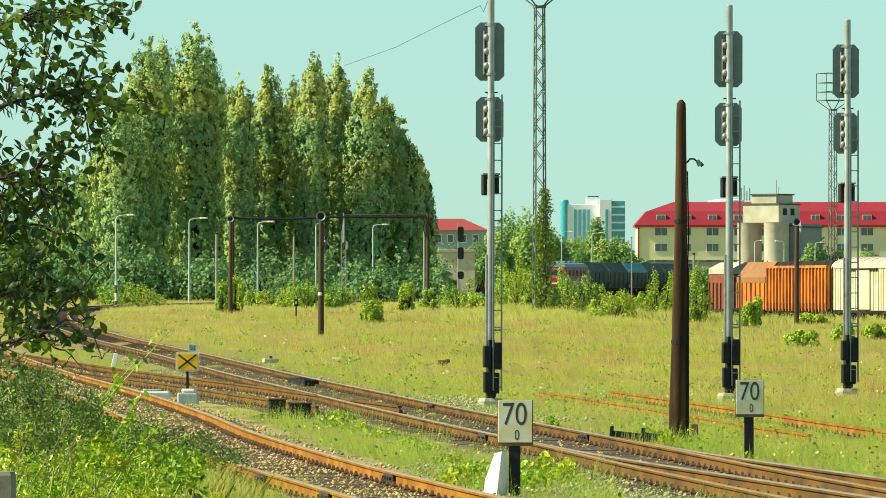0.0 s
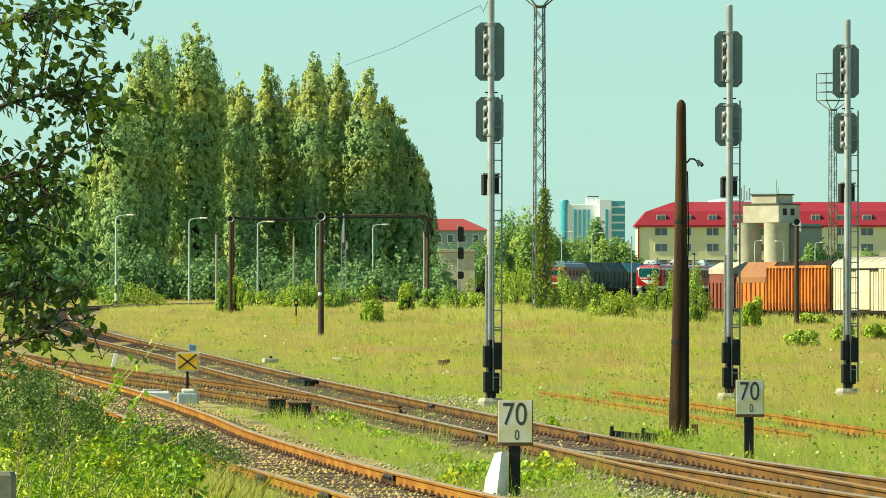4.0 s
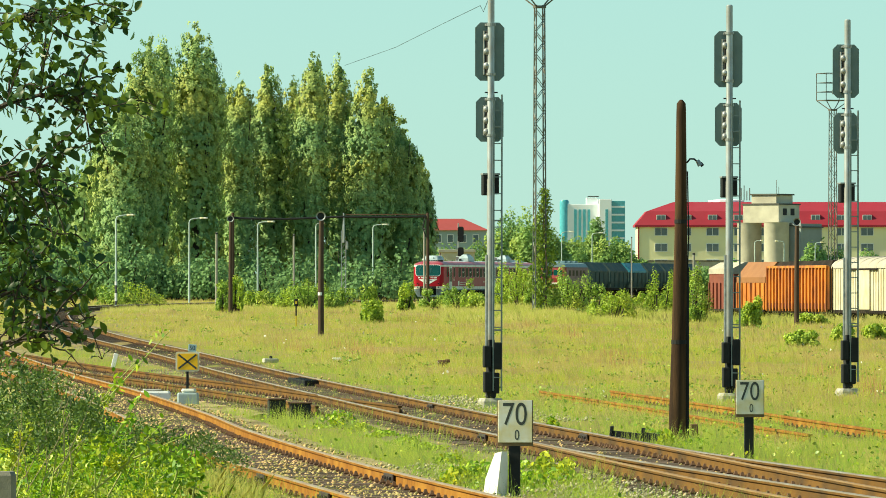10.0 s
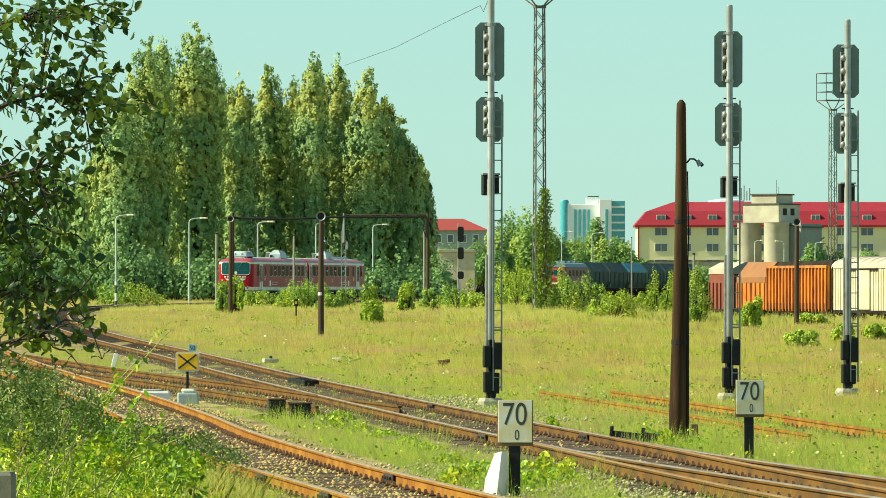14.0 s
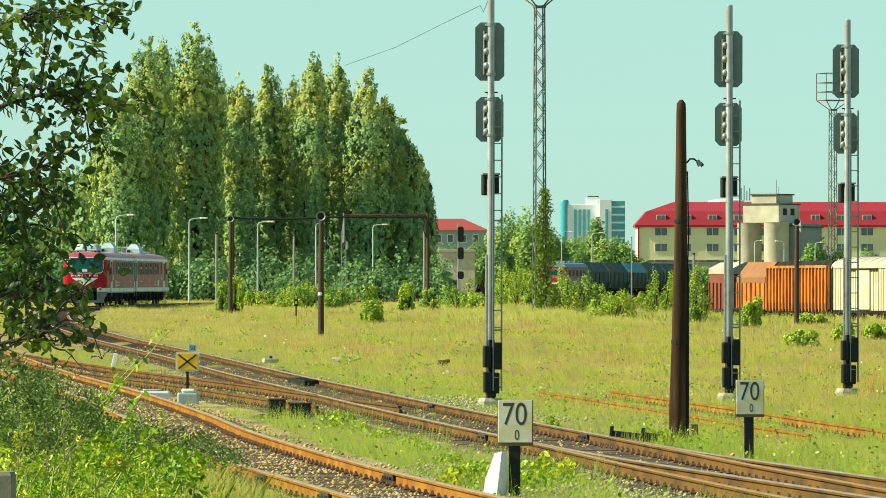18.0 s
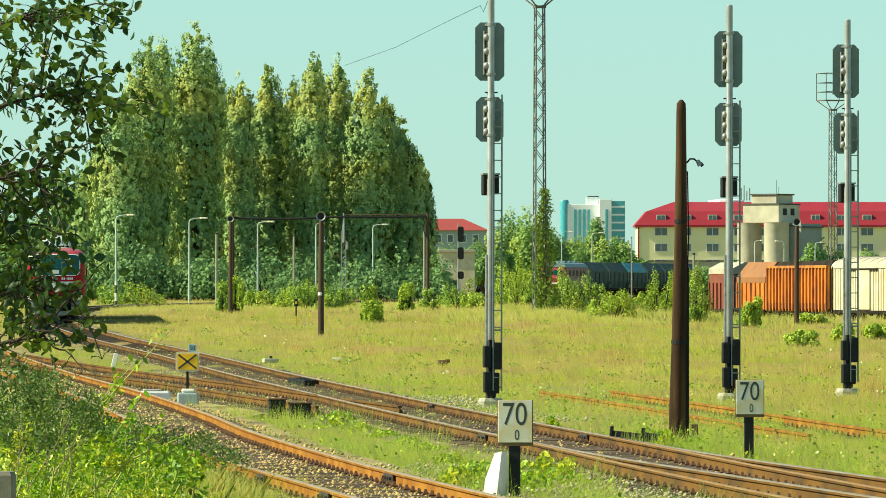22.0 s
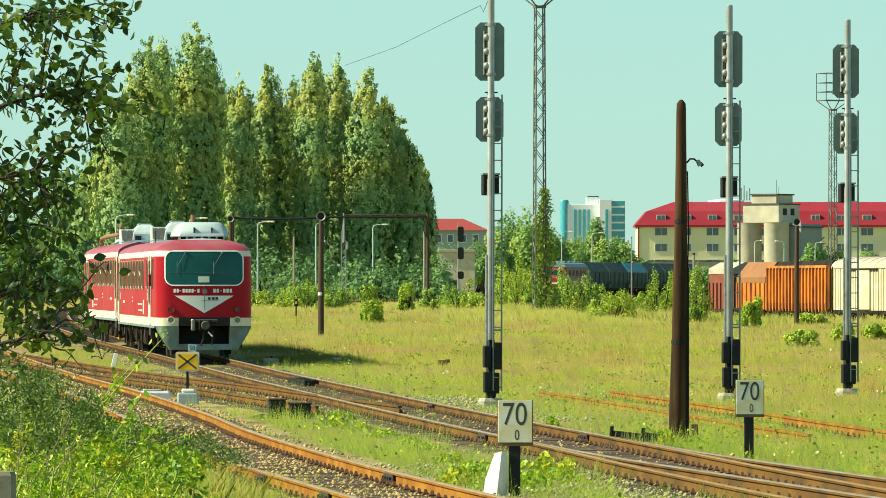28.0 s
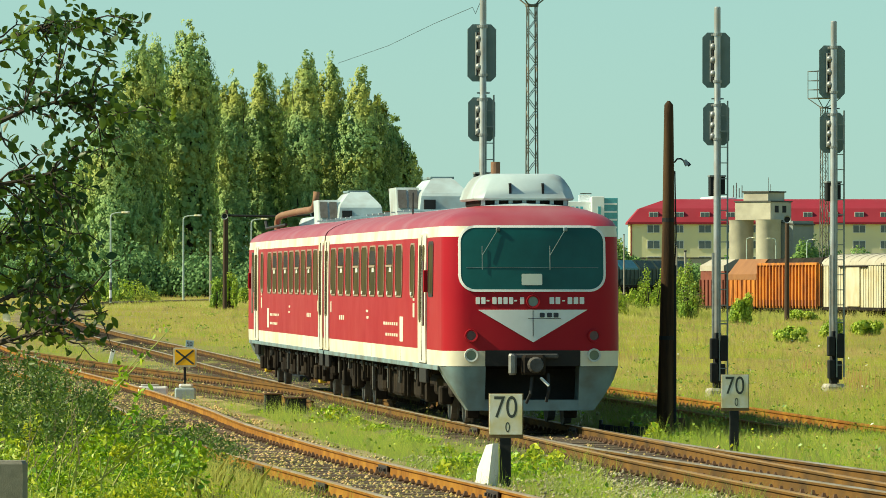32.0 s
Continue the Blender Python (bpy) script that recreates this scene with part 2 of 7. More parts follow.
# ---- surfaces ----
# soil colour darkened to stand for shade between the tufts
M_GROUND = mat("meadow soil", (0.17, 0.185, 0.016), (0.25, 0.215, 0.035), scale=0.5, fine=9, bump=0.6, rough=0.95, c=(0.24, 0.165, 0.05), cscale=0.12, stretch=(1, 0.35, 1))
M_BALLAST = mat("ballast bed", (0.31, 0.235, 0.10), (0.40, 0.32, 0.15), scale=7, fine=26, bump=1.0, rough=0.95, c=(0.17, 0.12, 0.05), cscale=0.5)
M_STONE = mat("ballast stone", (0.50, 0.40, 0.17), (0.30, 0.22, 0.075), scale=0.6, rough=0.9, bump=0.3, island=0.65)
M_RAIL = mat("rusty rail", (0.27, 0.115, 0.015), (0.19, 0.075, 0.014), scale=5, fine=60, rough=0.85, bump=0.35, c=(0.33, 0.16, 0.025), cscale=1.3, spec=0.2)
M_RAIL_OLD = mat("dull rusty rail", (0.12, 0.062, 0.019), (0.185, 0.095, 0.024), scale=4, fine=60, rough=0.9, bump=0.35, c=(0.075, 0.046, 0.022), cscale=1.0, spec=0.15)
M_HEAD = mat("polished rail head", (0.46, 0.38, 0.27), (0.36, 0.19, 0.07), scale=1.2, rough=0.5, metal=0.45, bump=0.05)
M_SLEEPER = mat("oiled timber sleeper", (0.075, 0.052, 0.035), (0.14, 0.10, 0.07), scale=6, fine=50, stretch=(1, 6, 6), rough=0.9, bump=0.5, objvar=0.35)
M_CLIP = mat("rusted fastening", (0.15, 0.075, 0.035), (0.07, 0.04, 0.025), scale=14, rough=0.85, bump=0.3)
M_JOINT = mat("black greased plate", (0.025, 0.02, 0.018), (0.06, 0.04, 0.03), scale=8, rough=0.6, bump=0.3)

# ---- ground: one sheet to the horizon ----
def lay_ground():
    ys = np.concatenate([np.arange(-40, 60, 4), np.arange(60, 240, 1.5), np.arange(240, 720, 6), np.geomspace(720, 4800, 26)])
    us = np.concatenate([-np.geomspace(1, 30, 14)[::-1], np.linspace(-0.98, 0.98, 70), np.geomspace(1, 30, 14)])
    rows = []
    for y in ys:
        half = 12 + 0.075 * max(y, 0)
        x = us * half
        z = rise_a(np.full_like(x, y)) - 0.22
        wob = np.array([noise.noise(Vector((a * 0.22, y * 0.10, 0))) * 0.11 + noise.noise(Vector((a * 0.9, y * 0.5, 3))) * 0.04 for a in x])
        z = z + wob * (1 if y < 600 else 0.3)
        near = np.clip((62 - y) / 30, 0, 1)
        z = z + 0.75 * near * near * (3 - 2 * near)
        z = z - dip(x, np.full_like(x, y))
        rows.append(np.stack([x, np.full_like(x, y), z], 1))
    v = np.concatenate(rows)
    n, k = len(ys), len(us)
    i = (np.arange(n - 1)[:, None] * k + np.arange(k - 1)[None]).ravel()
    ob = raw("ground", v, np.stack([i, i + 1, i + k + 1, i + k], 1), M_GROUND, smooth=True)
    return tagged(ob, "overgrown yard ground of dry soil under meadow grass", "ground", kind="structure")


lay_ground()


# ---- railway lines ----
def frames_on(line, lo, hi):
    d = np.gradient(line, axis=0)
    d /= np.linalg.norm(d, axis=1, keepdims=True)
    keep = (line[:, 1] >= lo) & (line[:, 1] <= hi)
    return line[keep], d[keep]


RAIL_WEB = [(-0.062, -0.155), (0.062, -0.155), (0.062, -0.143), (0.016, -0.125), (0.011, -0.048), (0.034, -0.036),
            (0.036, -0.012), (-0.036, -0.012), (-0.034, -0.036), (-0.011, -0.048), (-0.016, -0.125), (-0.062, -0.143)]
RAIL_TOP = [(-0.036, -0.012), (0.036, -0.012), (0.035, -0.004), (0.026, 0.0), (-0.026, 0.0), (-0.035, -0.004)]


def sweep(line, dirs, off, outline, dz=0.0):
    g = Geo()
    rings = []
    for (x, y), (dx, dy) in zip(line, dirs):
        nx, ny = dy, -dx
        z = rise(y) + dz
        rings.append([(x + nx * (off + u), y + ny * (off + u), z + w) for u, w in outline])
    return g.loft(rings)


M_DARKBED = mat("oily brown ballast bed", (0.19, 0.145, 0.075), (0.27, 0.21, 0.115), scale=5, fine=22, bump=1.0, rough=0.95, c=(0.06, 0.045, 0.03), cscale=0.35)


def bed(name, line, lo, hi, half, label, material=None):
    l, d = frames_on(line, lo, hi)
    l, d = l[::2], d[::2]
    prof = [(-half - 0.55, -0.32), (-half, -0.185), (-0.5, -0.175), (0.5, -0.175), (half, -0.185), (half + 0.55, -0.32)]
    g = Geo()
    rings = []
    for i, ((x, y), (dx, dy)) in enumerate(zip(l, d)):
        z = rise(y)
        rings.append([(x + dy * (u + 0.12 * noise.noise(Vector((u * 3, i * 0.4, 1)))), y - dx * u, z + w + 0.02 * noise.noise(Vector((u * 2, i * 0.7, 5)))) for u, w in prof])
    g.loft(rings, close=False)
    ob = part(name, g, material or M_BALLAST, None, smooth=True)
    return tagged(ob, label, "ballast", kind="structure")


def track(name, line, lo, hi, label, polished=True, piece_lo=0, piece_hi=0, web=None, joints=()):
    web = web or M_RAIL
    th = thing(name, None, label, "railway track", kind="structure")
    l, d = frames_on(line, lo, hi)
    for side in (-0.753, 0.753):
        r = part("rail", sweep(l, d, side, RAIL_WEB), web, th)
        part("rail_head", sweep(l, d, side, RAIL_TOP), (M_HEAD if polished is True else polished) if polished else web, r, "worn polished running edge" if polished else "")
    sl = Geo().box(-0.12, -1.28, -0.30, 0.12, 1.28, -0.157, 0.02).mesh("sleeper", M_SLEEPER)
    n = 0
    clips = Geo()
    far = Geo()
    s = 0.0
    while s < len(l) - 1:
        i = int(s)
        t = s - i
        x, y = l[i] * (1 - t) + l[i + 1] * t
        dx, dy = d[i]
        a = math.atan2(dy, dx)
        m = Matrix.Translation((x, y, rise(y) + random.uniform(-0.008, 0.006))) @ Euler((0, 0, a + random.uniform(-0.02, 0.02))).to_matrix().to_4x4()
        if piece_lo <= y <= piece_hi and n < 300:
            again("sleeper", sl, th, m)
            n += 1
        else:
            far.box(-0.12, -1.28, -0.30, 0.12, 1.28, -0.157, 0, m)
        for off in (-0.753, 0.753):
            for q in (-0.10, 0.10):
                if y < 420:
                    clips.box(-0.07, off + q - 0.04, -0.157, 0.07, off + q + 0.04, -0.138, 0, m)
                if y < 240:
                    clips.loft([[tuple(m @ Vector((a * e, off + q + b * e, z))) for a, b in ((-0.045, -0.026), (0.045, -0.026), (0.045, 0.026), (-0.045, 0.026))] for z, e in ((-0.138, 1.0), (-0.092, 0.45))])
        s += 0.6
    ob = part("fastening", clips, M_CLIP, th)
    tagged(ob, kind="stuff")
    if far.v:
        tagged(part("far_sleepers", far, M_SLEEPER, th), kind="stuff")
    for off, y in joints:
        i = int(np.argmin(np.abs(l[:, 1] - y)))
        a = math.atan2(d[i][1], d[i][0])
        m = Matrix.Translation((l[i][0], l[i][1], rise(y))) @ Euler((0, 0, a)).to_matrix().to_4x4()
        g = Geo()
        for q in (-0.045, 0.045):
            g.box(-0.45, off + q - 0.012, -0.13, 0.45, off + q + 0.012, -0.03, 0.004, m)
            for b in (-0.33, -0.12, 0.12, 0.33):
                g.box(b - 0.022, off + q * 1.6 - 0.02, -0.10, b + 0.022, off + q * 1.6 + 0.02, -0.06, 0.006, m)
        part("joint_plate", g, M_JOINT, th, "black bolted plate at a rail joint")
    return th


bed("ballast_bed_1", LINE_A, 20, 300, 1.75, "pale stony ballast bed of the front line")
bed("ballast_bed_2", LINE_C, 20, 880, 1.75, "weedy ballast bed of the main line", M_DARKBED)
bed("ballast_bed_3", LINE_B, 122, 196, 1.5, "ballast under the crossover")
track("front_track", LINE_A, 22, 330, "railway track with orange rusty rails in pale ballast", True, 60, 190,
      joints=((0.753, 79), (-0.753, 79), (0.753, 69), (-0.753, 72)))
M_HEAD2 = mat("dusty brown rail head", (0.30, 0.185, 0.075), (0.22, 0.125, 0.05), scale=1.4, rough=0.7, metal=0.1, bump=0.05)
M_HEAD3 = mat("bright worn rail head", (0.42, 0.38, 0.32), (0.28, 0.19, 0.10), scale=0.9, rough=0.5, metal=0.5, bump=0.05)
track("main_track", LINE_C, 22, 880, "curving main railway track with brown rails", M_HEAD3, 60, 215, M_RAIL_OLD, joints=((0.753, 100), (-0.753, 100), (0.753, 125)))
track("crossover_track", LINE_B, 121, 203, "rusty crossover between two railway tracks", False, 120, 200, M_RAIL_OLD)
track("turnout_track", LINE_D, 22, 98, "turnout rails branching from the main track", M_HEAD2, 20, 95, M_RAIL_OLD)
track("siding_track", LINE_E, 100, 142, "disused siding rails sunk in grass", False, 90, 160, M_RAIL).location.z = -0.04


# ---- loose ballast stones ----
def stones(name, line, lo, hi, half, n, parent=None, shift=0.0, material=None):
    l, d = frames_on(line, lo, hi)
    w = 1 / (l[:, 1] ** 1.3)
    i = rng.choice(len(l), n, p=w / w.sum())
    u = rng.normal(0, half * 0.62, n).clip(-half - 0.45, half + 0.45)
    u = u + shift
    t = rng.uniform(-0.5, 0.5, n)
    x = l[i, 0] + d[i, 1] * u + d[i, 0] * t
    y = l[i, 1] - d[i, 0] * u + d[i, 1] * t
    z = rise_a(y) - 0.18 - 0.10 * np.clip((np.abs(u) - half) / 0.45, 0, 1) + rng.uniform(-0.01, 0.02, n)
    if shift:
        z = rise_a(y) - 0.17 + rng.uniform(-0.02, 0.03, n)
    r = (0.009 + 0.024 * rng.uniform(0, 1, n) ** 1.8) * (1 + y / 300)
    octa = np.array([[1, 0, 0], [0, 1, 0], [-1, 0, 0], [0, -1, 0], [0.2, 0.1, 0.8], [-0.1, 0, -0.7]])
    v = octa[None] * r[:, None, None] * 0.9 * rng.uniform(0.6, 1.4, (n, 6, 3))
    a = rng.uniform(0, 6.28, n)
    ca, sa = np.cos(a)[:, None], np.sin(a)[:, None]
    v = np.stack([v[:, :, 0] * ca - v[:, :, 1] * sa, v[:, :, 0] * sa + v[:, :, 1] * ca, v[:, :, 2]], 2)
    v += np.stack([x, y, z], 1)[:, None, :]
    f = np.array([[0, 1, 4], [1, 2, 4], [2, 3, 4], [3, 0, 4], [1, 0, 5], [2, 1, 5], [3, 2, 5], [0, 3, 5]])
    faces = ((np.arange(n) * 6)[:, None, None] + f[None]).reshape(-1, 3)
    ob = raw(name, v.reshape(-1, 3), faces, material or M_STONE, parent)
    return tagged(ob, "loose pale ballast stones between rails", "gravel", kind="stuff")


stones("gravel", LINE_A, 60, 190, 1.5, 28000)
stones("gravel", LINE_C, 60, 230, 1.9, 9000)
M_PALESTONE = mat("pale limestone gravel", (0.44, 0.40, 0.27), (0.30, 0.27, 0.17), scale=0.6, rough=0.9, bump=0.3, island=0.4)
stones("gravel", LINE_C, 116, 142, 0.6, 1500, None, -2.2, M_PALESTONE)
stones("gravel", LINE_A, 64, 88, 1.0, 4500, None, -2.7, M_PALESTONE)
stones("gravel", LINE_B, 121, 190, 1.4, 4000)

# ---- diesel railcar ----
M_RED = mat("red coach paint", (0.345, 0.006, 0.019), (0.31, 0.006, 0.017), scale=0.9, rough=0.42, bump=0.03, c=(0.35, 0.014, 0.022), cscale=0.35, spec=0.12)
M_ROOFRED = mat("dusty red roof paint", (0.30, 0.022, 0.04), (0.35, 0.05, 0.07), scale=0.8, rough=0.42, bump=0.06, c=(0.35, 0.10, 0.12), cscale=0.6, spec=0.55)
M_CREAM = mat("cream coach paint", (0.78, 0.75, 0.64), (0.70, 0.66, 0.54), scale=1.2, rough=0.45, bump=0.03, c=(0.62, 0.53, 0.38), cscale=0.8)
M_WHITE = mat("white coach paint", (0.78, 0.80, 0.78), (0.70, 0.72, 0.70), scale=2, rough=0.45, bump=0.03)
M_ROOFGREY = mat("pale blue-grey roof", (0.47, 0.57, 0.59), (0.38, 0.47, 0.49), scale=1.1, rough=0.55, bump=0.1, c=(0.30, 0.32, 0.31), cscale=1.2)
M_SASH = mat("pale weathered window sash", (0.36, 0.27, 0.20), (0.27, 0.20, 0.14), scale=2.5, rough=0.5, bump=0.05)
M_DULL = mat("oily grey casting", (0.10, 0.10, 0.10), (0.05, 0.045, 0.04), scale=7, rough=0.7, bump=0.2)
M_RINGWHITE = mat("worn white lamp ring", (0.60, 0.64, 0.62), (0.48, 0.50, 0.48), scale=9, rough=0.4, bump=0.05)
M_SKIRT = mat("blue-grey apron paint", (0.20, 0.29, 0.31), (0.15, 0.22, 0.24), scale=2.2, rough=0.55, bump=0.08, c=(0.12, 0.13, 0.12), cscale=1.4)
M_UNDER = mat("grimy underframe", (0.014, 0.012, 0.011), (0.032, 0.025, 0.020), scale=3, rough=0.9, bump=0.4, c=(0.04, 0.031, 0.023), cscale=1.4, spec=0.08)
M_BLACK = mat("black recess", (0.012, 0.012, 0.013), (0.025, 0.022, 0.02), scale=5, rough=0.8, bump=0.2)
M_RUBBER = mat("black rubber", (0.02, 0.02, 0.022), (0.035, 0.035, 0.035), scale=8, rough=0.7, bump=0.1)
M_SCREEN = glass("dark teal windscreen", (0.010, 0.095, 0.092), 0.06)
M_SCREEN.node_tree.nodes["Principled BSDF"].inputs["Specular IOR Level"].default_value = 0.25
# reflected brown put into the pane colour, own reflection nearly off
M_PANE = mat("brown coach pane", (0.035, 0.028, 0.010), (0.085, 0.066, 0.025), scale=0.9, rough=0.5, bump=0.0, spec=0.03)
M_LENS = glass("pale lamp lens", (0.20, 0.27, 0.22), 0.12)
M_REDLENS = glass("dark red lamp lens", (0.10, 0.008, 0.01), 0.15)
M_STEEL = mat("worn grey steel", (0.30, 0.30, 0.29), (0.20, 0.18, 0.16), scale=6, rough=0.5, metal=0.6, bump=0.15)
M_EXHAUST = mat("rust-brown exhaust pipe", (0.27, 0.15, 0.09), (0.19, 0.10, 0.06), scale=5, rough=0.8, bump=0.2)
M_INK = mat("dark grey lettering", (0.03, 0.035, 0.05), (0.05, 0.05, 0.06), rough=0.6, bump=0)
M_PAPER = mat("pale card", (0.62, 0.66, 0.58), (0.55, 0.6, 0.52), rough=0.7, bump=0)

HALF = [(0.24, 1.30), (0.91, 1.345), (1.14, 1.35), (2.0, 1.35), (2.86, 1.34), (3.02, 1.325), (3.10, 1.28), (3.19, 1.15), (3.27, 0.94), (3.335, 0.68), (3.375, 0.36), (3.39, 0.04)]
TIP = [(0.24, 9.80), (0.91, 9.98), (1.14, 10.0), (2.0, 9.98), (2.86, 9.90), (3.02, 9.87), (3.10, 9.80), (3.19, 9.64), (3.27, 9.38), (3.335, 9.10), (3.375, 8.8), (3.39, 8.5)]
BACK = -13.2


def half_at(z):
    return float(np.interp(z, [a for a, _ in HALF], [b for _, b in HALF]))


def tip_at(z):
    return float(np.interp(z, [a for a, _ in TIP], [b for _, b in TIP]))


def nose_x(y, z, bow=0.07, r=0.42):
    w, xf = half_at(z), tip_at(z)
    r = min(r, w * 0.8)
    k = abs(y)
    if k <= w - r:
        return xf + bow * (1 - (k / max(w - r, 0.01)) ** 2)
    k = min(k - (w - r), r * 0.999)
    return xf - r + math.sqrt(r * r - k * k)


def ring_at(z, back=BACK):
    w, xf = half_at(z), tip_at(z)
    r = min(0.42, w * 0.8)
    pts = [(back, -w, z)]
    ys = [-w + r - r * math.cos(a) for a in np.linspace(0, math.pi / 2, 8)][0:]
    ys += list(np.linspace(-(w - r), w - r, 9))[1:-1]
    full = ys + [-v for v in reversed(ys[:8])]
    for y in full:
        pts.append((nose_x(y, z), y, z))
    pts.append((back, w, z))
    return pts


def shell(zs):
    return Geo().loft([ring_at(z) for z in zs], close=True, caps=False)


def rounded(u0, v0, u1, v1, r, n=5):
    r = min(r, (u1 - u0) / 2, (v1 - v0) / 2)
    out = []
    for cu, cv, a0 in ((u1 - r, v0 + r, -90), (u1 - r, v1 - r, 0), (u0 + r, v1 - r, 90), (u0 + r, v0 + r, 180)):
        for k in range(n + 1):
            a = radians(a0 + 90 * k / n)
            out.append((cu + r * math.cos(a), cv + r * math.sin(a)))
    return out


def dense(outline, step=0.12):
    """More points along an outline, none further apart than a step."""
    out = []
    for (a, b), (c, d) in zip(outline, outline[1:] + outline[:1]):
        n = max(1, math.ceil(math.hypot(c - a, d - b) / step))
        out += [(a + (c - a) * k / n, b + (d - b) * k / n) for k in range(n)]
    return out


def patch(outline, fn, eps, rings=(1.0, 0.9, 0.8, 0.68, 0.54, 0.38, 0.2, 0.05)):
    """A thin curved plate over a surface fn(u, v, eps)."""
    outline = dense(outline)
    cu = (max(u for u, _ in outline) + min(u for u, _ in outline)) / 2
    cv = (max(v for _, v in outline) + min(v for _, v in outline)) / 2
    rr = [[fn(u, v, -0.012) for u, v in outline]]
    for k in rings:
        rr.append([fn(cu + (u - cu) * k, cv + (v - cv) * k, eps) for u, v in outline])
    return Geo().loft(rr, caps=True)


def frame_patch(outer, inner, fn, eps):
    """A flat ring between two outlines over a surface."""
    n = len(outer)
    pairs = list(zip(outer, inner))
    o2, i2 = [], []
    for (p, q), (p2, q2) in zip(pairs, pairs[1:] + pairs[:1]):
        k = max(1, math.ceil(math.hypot(p2[0] - p[0], p2[1] - p[1]) / 0.15))
        for j in range(k):
            o2.append((p[0] + (p2[0] - p[0]) * j / k, p[1] + (p2[1] - p[1]) * j / k))
            i2.append((q[0] + (q2[0] - q[0]) * j / k, q[1] + (q2[1] - q[1]) * j / k))
    outer, inner = o2, i2
    return Geo().loft([[fn(u, v, -0.01) for u, v in outer], [fn(u, v, eps) for u, v in outer], [fn(u, v, eps) for u, v in inner], [fn(u, v, -0.01) for u, v in inner]], caps=False)


def on_nose(y, z, e):
    return (nose_x(y, z) + e, y, z)


def on_side(sign):
    def fn(x, z, e):
        return (x, sign * (half_at(z) + e), z)
    return fn


def circle(cu, cv, r, n=16):
    return [(cu + r * math.cos(2 * math.pi * k / n), cv + r * math.sin(2 * math.pi * k / n)) for k in range(n)]


def rail_car():
    car = thing("railcar", None, "red and cream two-car diesel railcar unit on the main track", "railcar", "railcar set")
    # body shell, band by band
    part("lower_band", shell([0.91, 1.14]), M_CREAM, car, "cream lower band", True)
    part("body", shell([1.14, 1.5, 2.0, 2.4, 2.86]), M_RED, car, "red painted body sides", True)
    part("upper_band", shell([2.86, 3.02]), M_CREAM, car, "cream band under the roof", True)
    part("roof", shell([3.02, 3.10, 3.19, 3.27, 3.335]), M_ROOFRED, car, "dusty red roof edge", True)
    part("roof_top", shell([3.335, 3.375, 3.39]), M_ROOFGREY, car, "pale grey roof top", True)
    g = Geo().box(BACK - 0.02, -1.3, 0.95, BACK + 0.02, 1.3, 3.0, 0)
    part("end_wall", g, M_RED, car)
    part("floor_plate", Geo().box(BACK, -1.32, 0.86, 9.3, 1.32, 0.92, 0), M_UNDER, car)
    part("gangway", Geo().box(BACK - 0.20, -0.62, 1.0, BACK - 0.02, 0.62, 3.02, 0.05), M_RUBBER, car, "black gangway bellows")
    # windscreen
    part("windscreen_frame", frame_patch(rounded(-1.115, 2.03, 1.115, 3.03, 0.25, 7), rounded(-1.08, 2.065, 1.08, 2.995, 0.22, 7), on_nose, 0.022), M_WHITE, car, "white windscreen surround")
    scr = part("windscreen", patch(rounded(-1.08, 2.065, 1.08, 2.995, 0.22, 7), on_nose, 0.014), M_SCREEN, car, "dark reflecting windscreen", True)
    for y in (0.50, -0.52):
        g = Geo().tube([on_nose(y, 2.97, 0.04), on_nose(y - 0.24, 2.58, 0.05)], 0.0055, 6)
        g.tube([on_nose(y - 0.24, 2.72, 0.035), on_nose(y - 0.24, 2.36, 0.035)], 0.006, 6)
        g.box(nose_x(y, 2.97) + 0.01, y - 0.03, 2.94, nose_x(y, 2.97) + 0.06, y + 0.03, 3.0, 0.01)
        part("wiper", g, M_SKIRT, scr)
    part("card", patch(rounded(-0.17, 2.13, 0.14, 2.30, 0.01, 1), on_nose, 0.022), M_PAPER, scr, "pale card behind the glass")
    part("ledge_line", patch(rounded(-1.0, 2.390, 1.0, 2.396, 0.003, 1), on_nose, 0.020), M_SKIRT, scr)
    # emblem, lettering bars
    n = 10
    top = [(0.83 - 1.66 * k / n, 1.76) for k in range(1, n)]
    lo1 = [(-0.83 + 0.83 * k / n, 1.76 - 0.49 * k / n) for k in range(0, n)]
    lo2 = [(0.83 * k / n, 1.27 + 0.49 * k / n) for k in range(0, n + 1)]
    part("emblem", patch(lo1 + lo2 + top, on_nose, 0.010), M_WHITE, car, "white triangle on the front")
    bars = [(-0.86 + 0.083 * k, 0.062) for k in (0, 1, 3, 4, 5, 6, 8)] + [(0.25 + 0.092 * k, 0.070) for k in (0, 1, 3, 4, 5)]
    for a, w in bars:
        part("lettering_bar", patch(rounded(a, 1.845, a + w, 1.95, 0.008, 1), on_nose, 0.010), M_WHITE, car)
    for a in (-0.70, -0.285, 0.44):
        part("lettering_bar", patch(rounded(a, 1.885, a + 0.045, 1.905, 0.004, 1), on_nose, 0.010), M_WHITE, car)
    for a in (0.10, 0.21, 0.31):
        part("lettering_bar", patch(rounded(a, 1.645, a + 0.075, 1.715, 0.01, 1), on_nose, 0.017), M_INK, car)
    part("lettering_bar", patch(rounded(-0.08, 1.625, 0.42, 1.632, 0.002, 1), on_nose, 0.017), M_INK, car)
    part("lettering_bar", patch(rounded(-0.006, 1.36, 0.004, 1.75, 0.002, 1), on_nose, 0.017), M_INK, car)
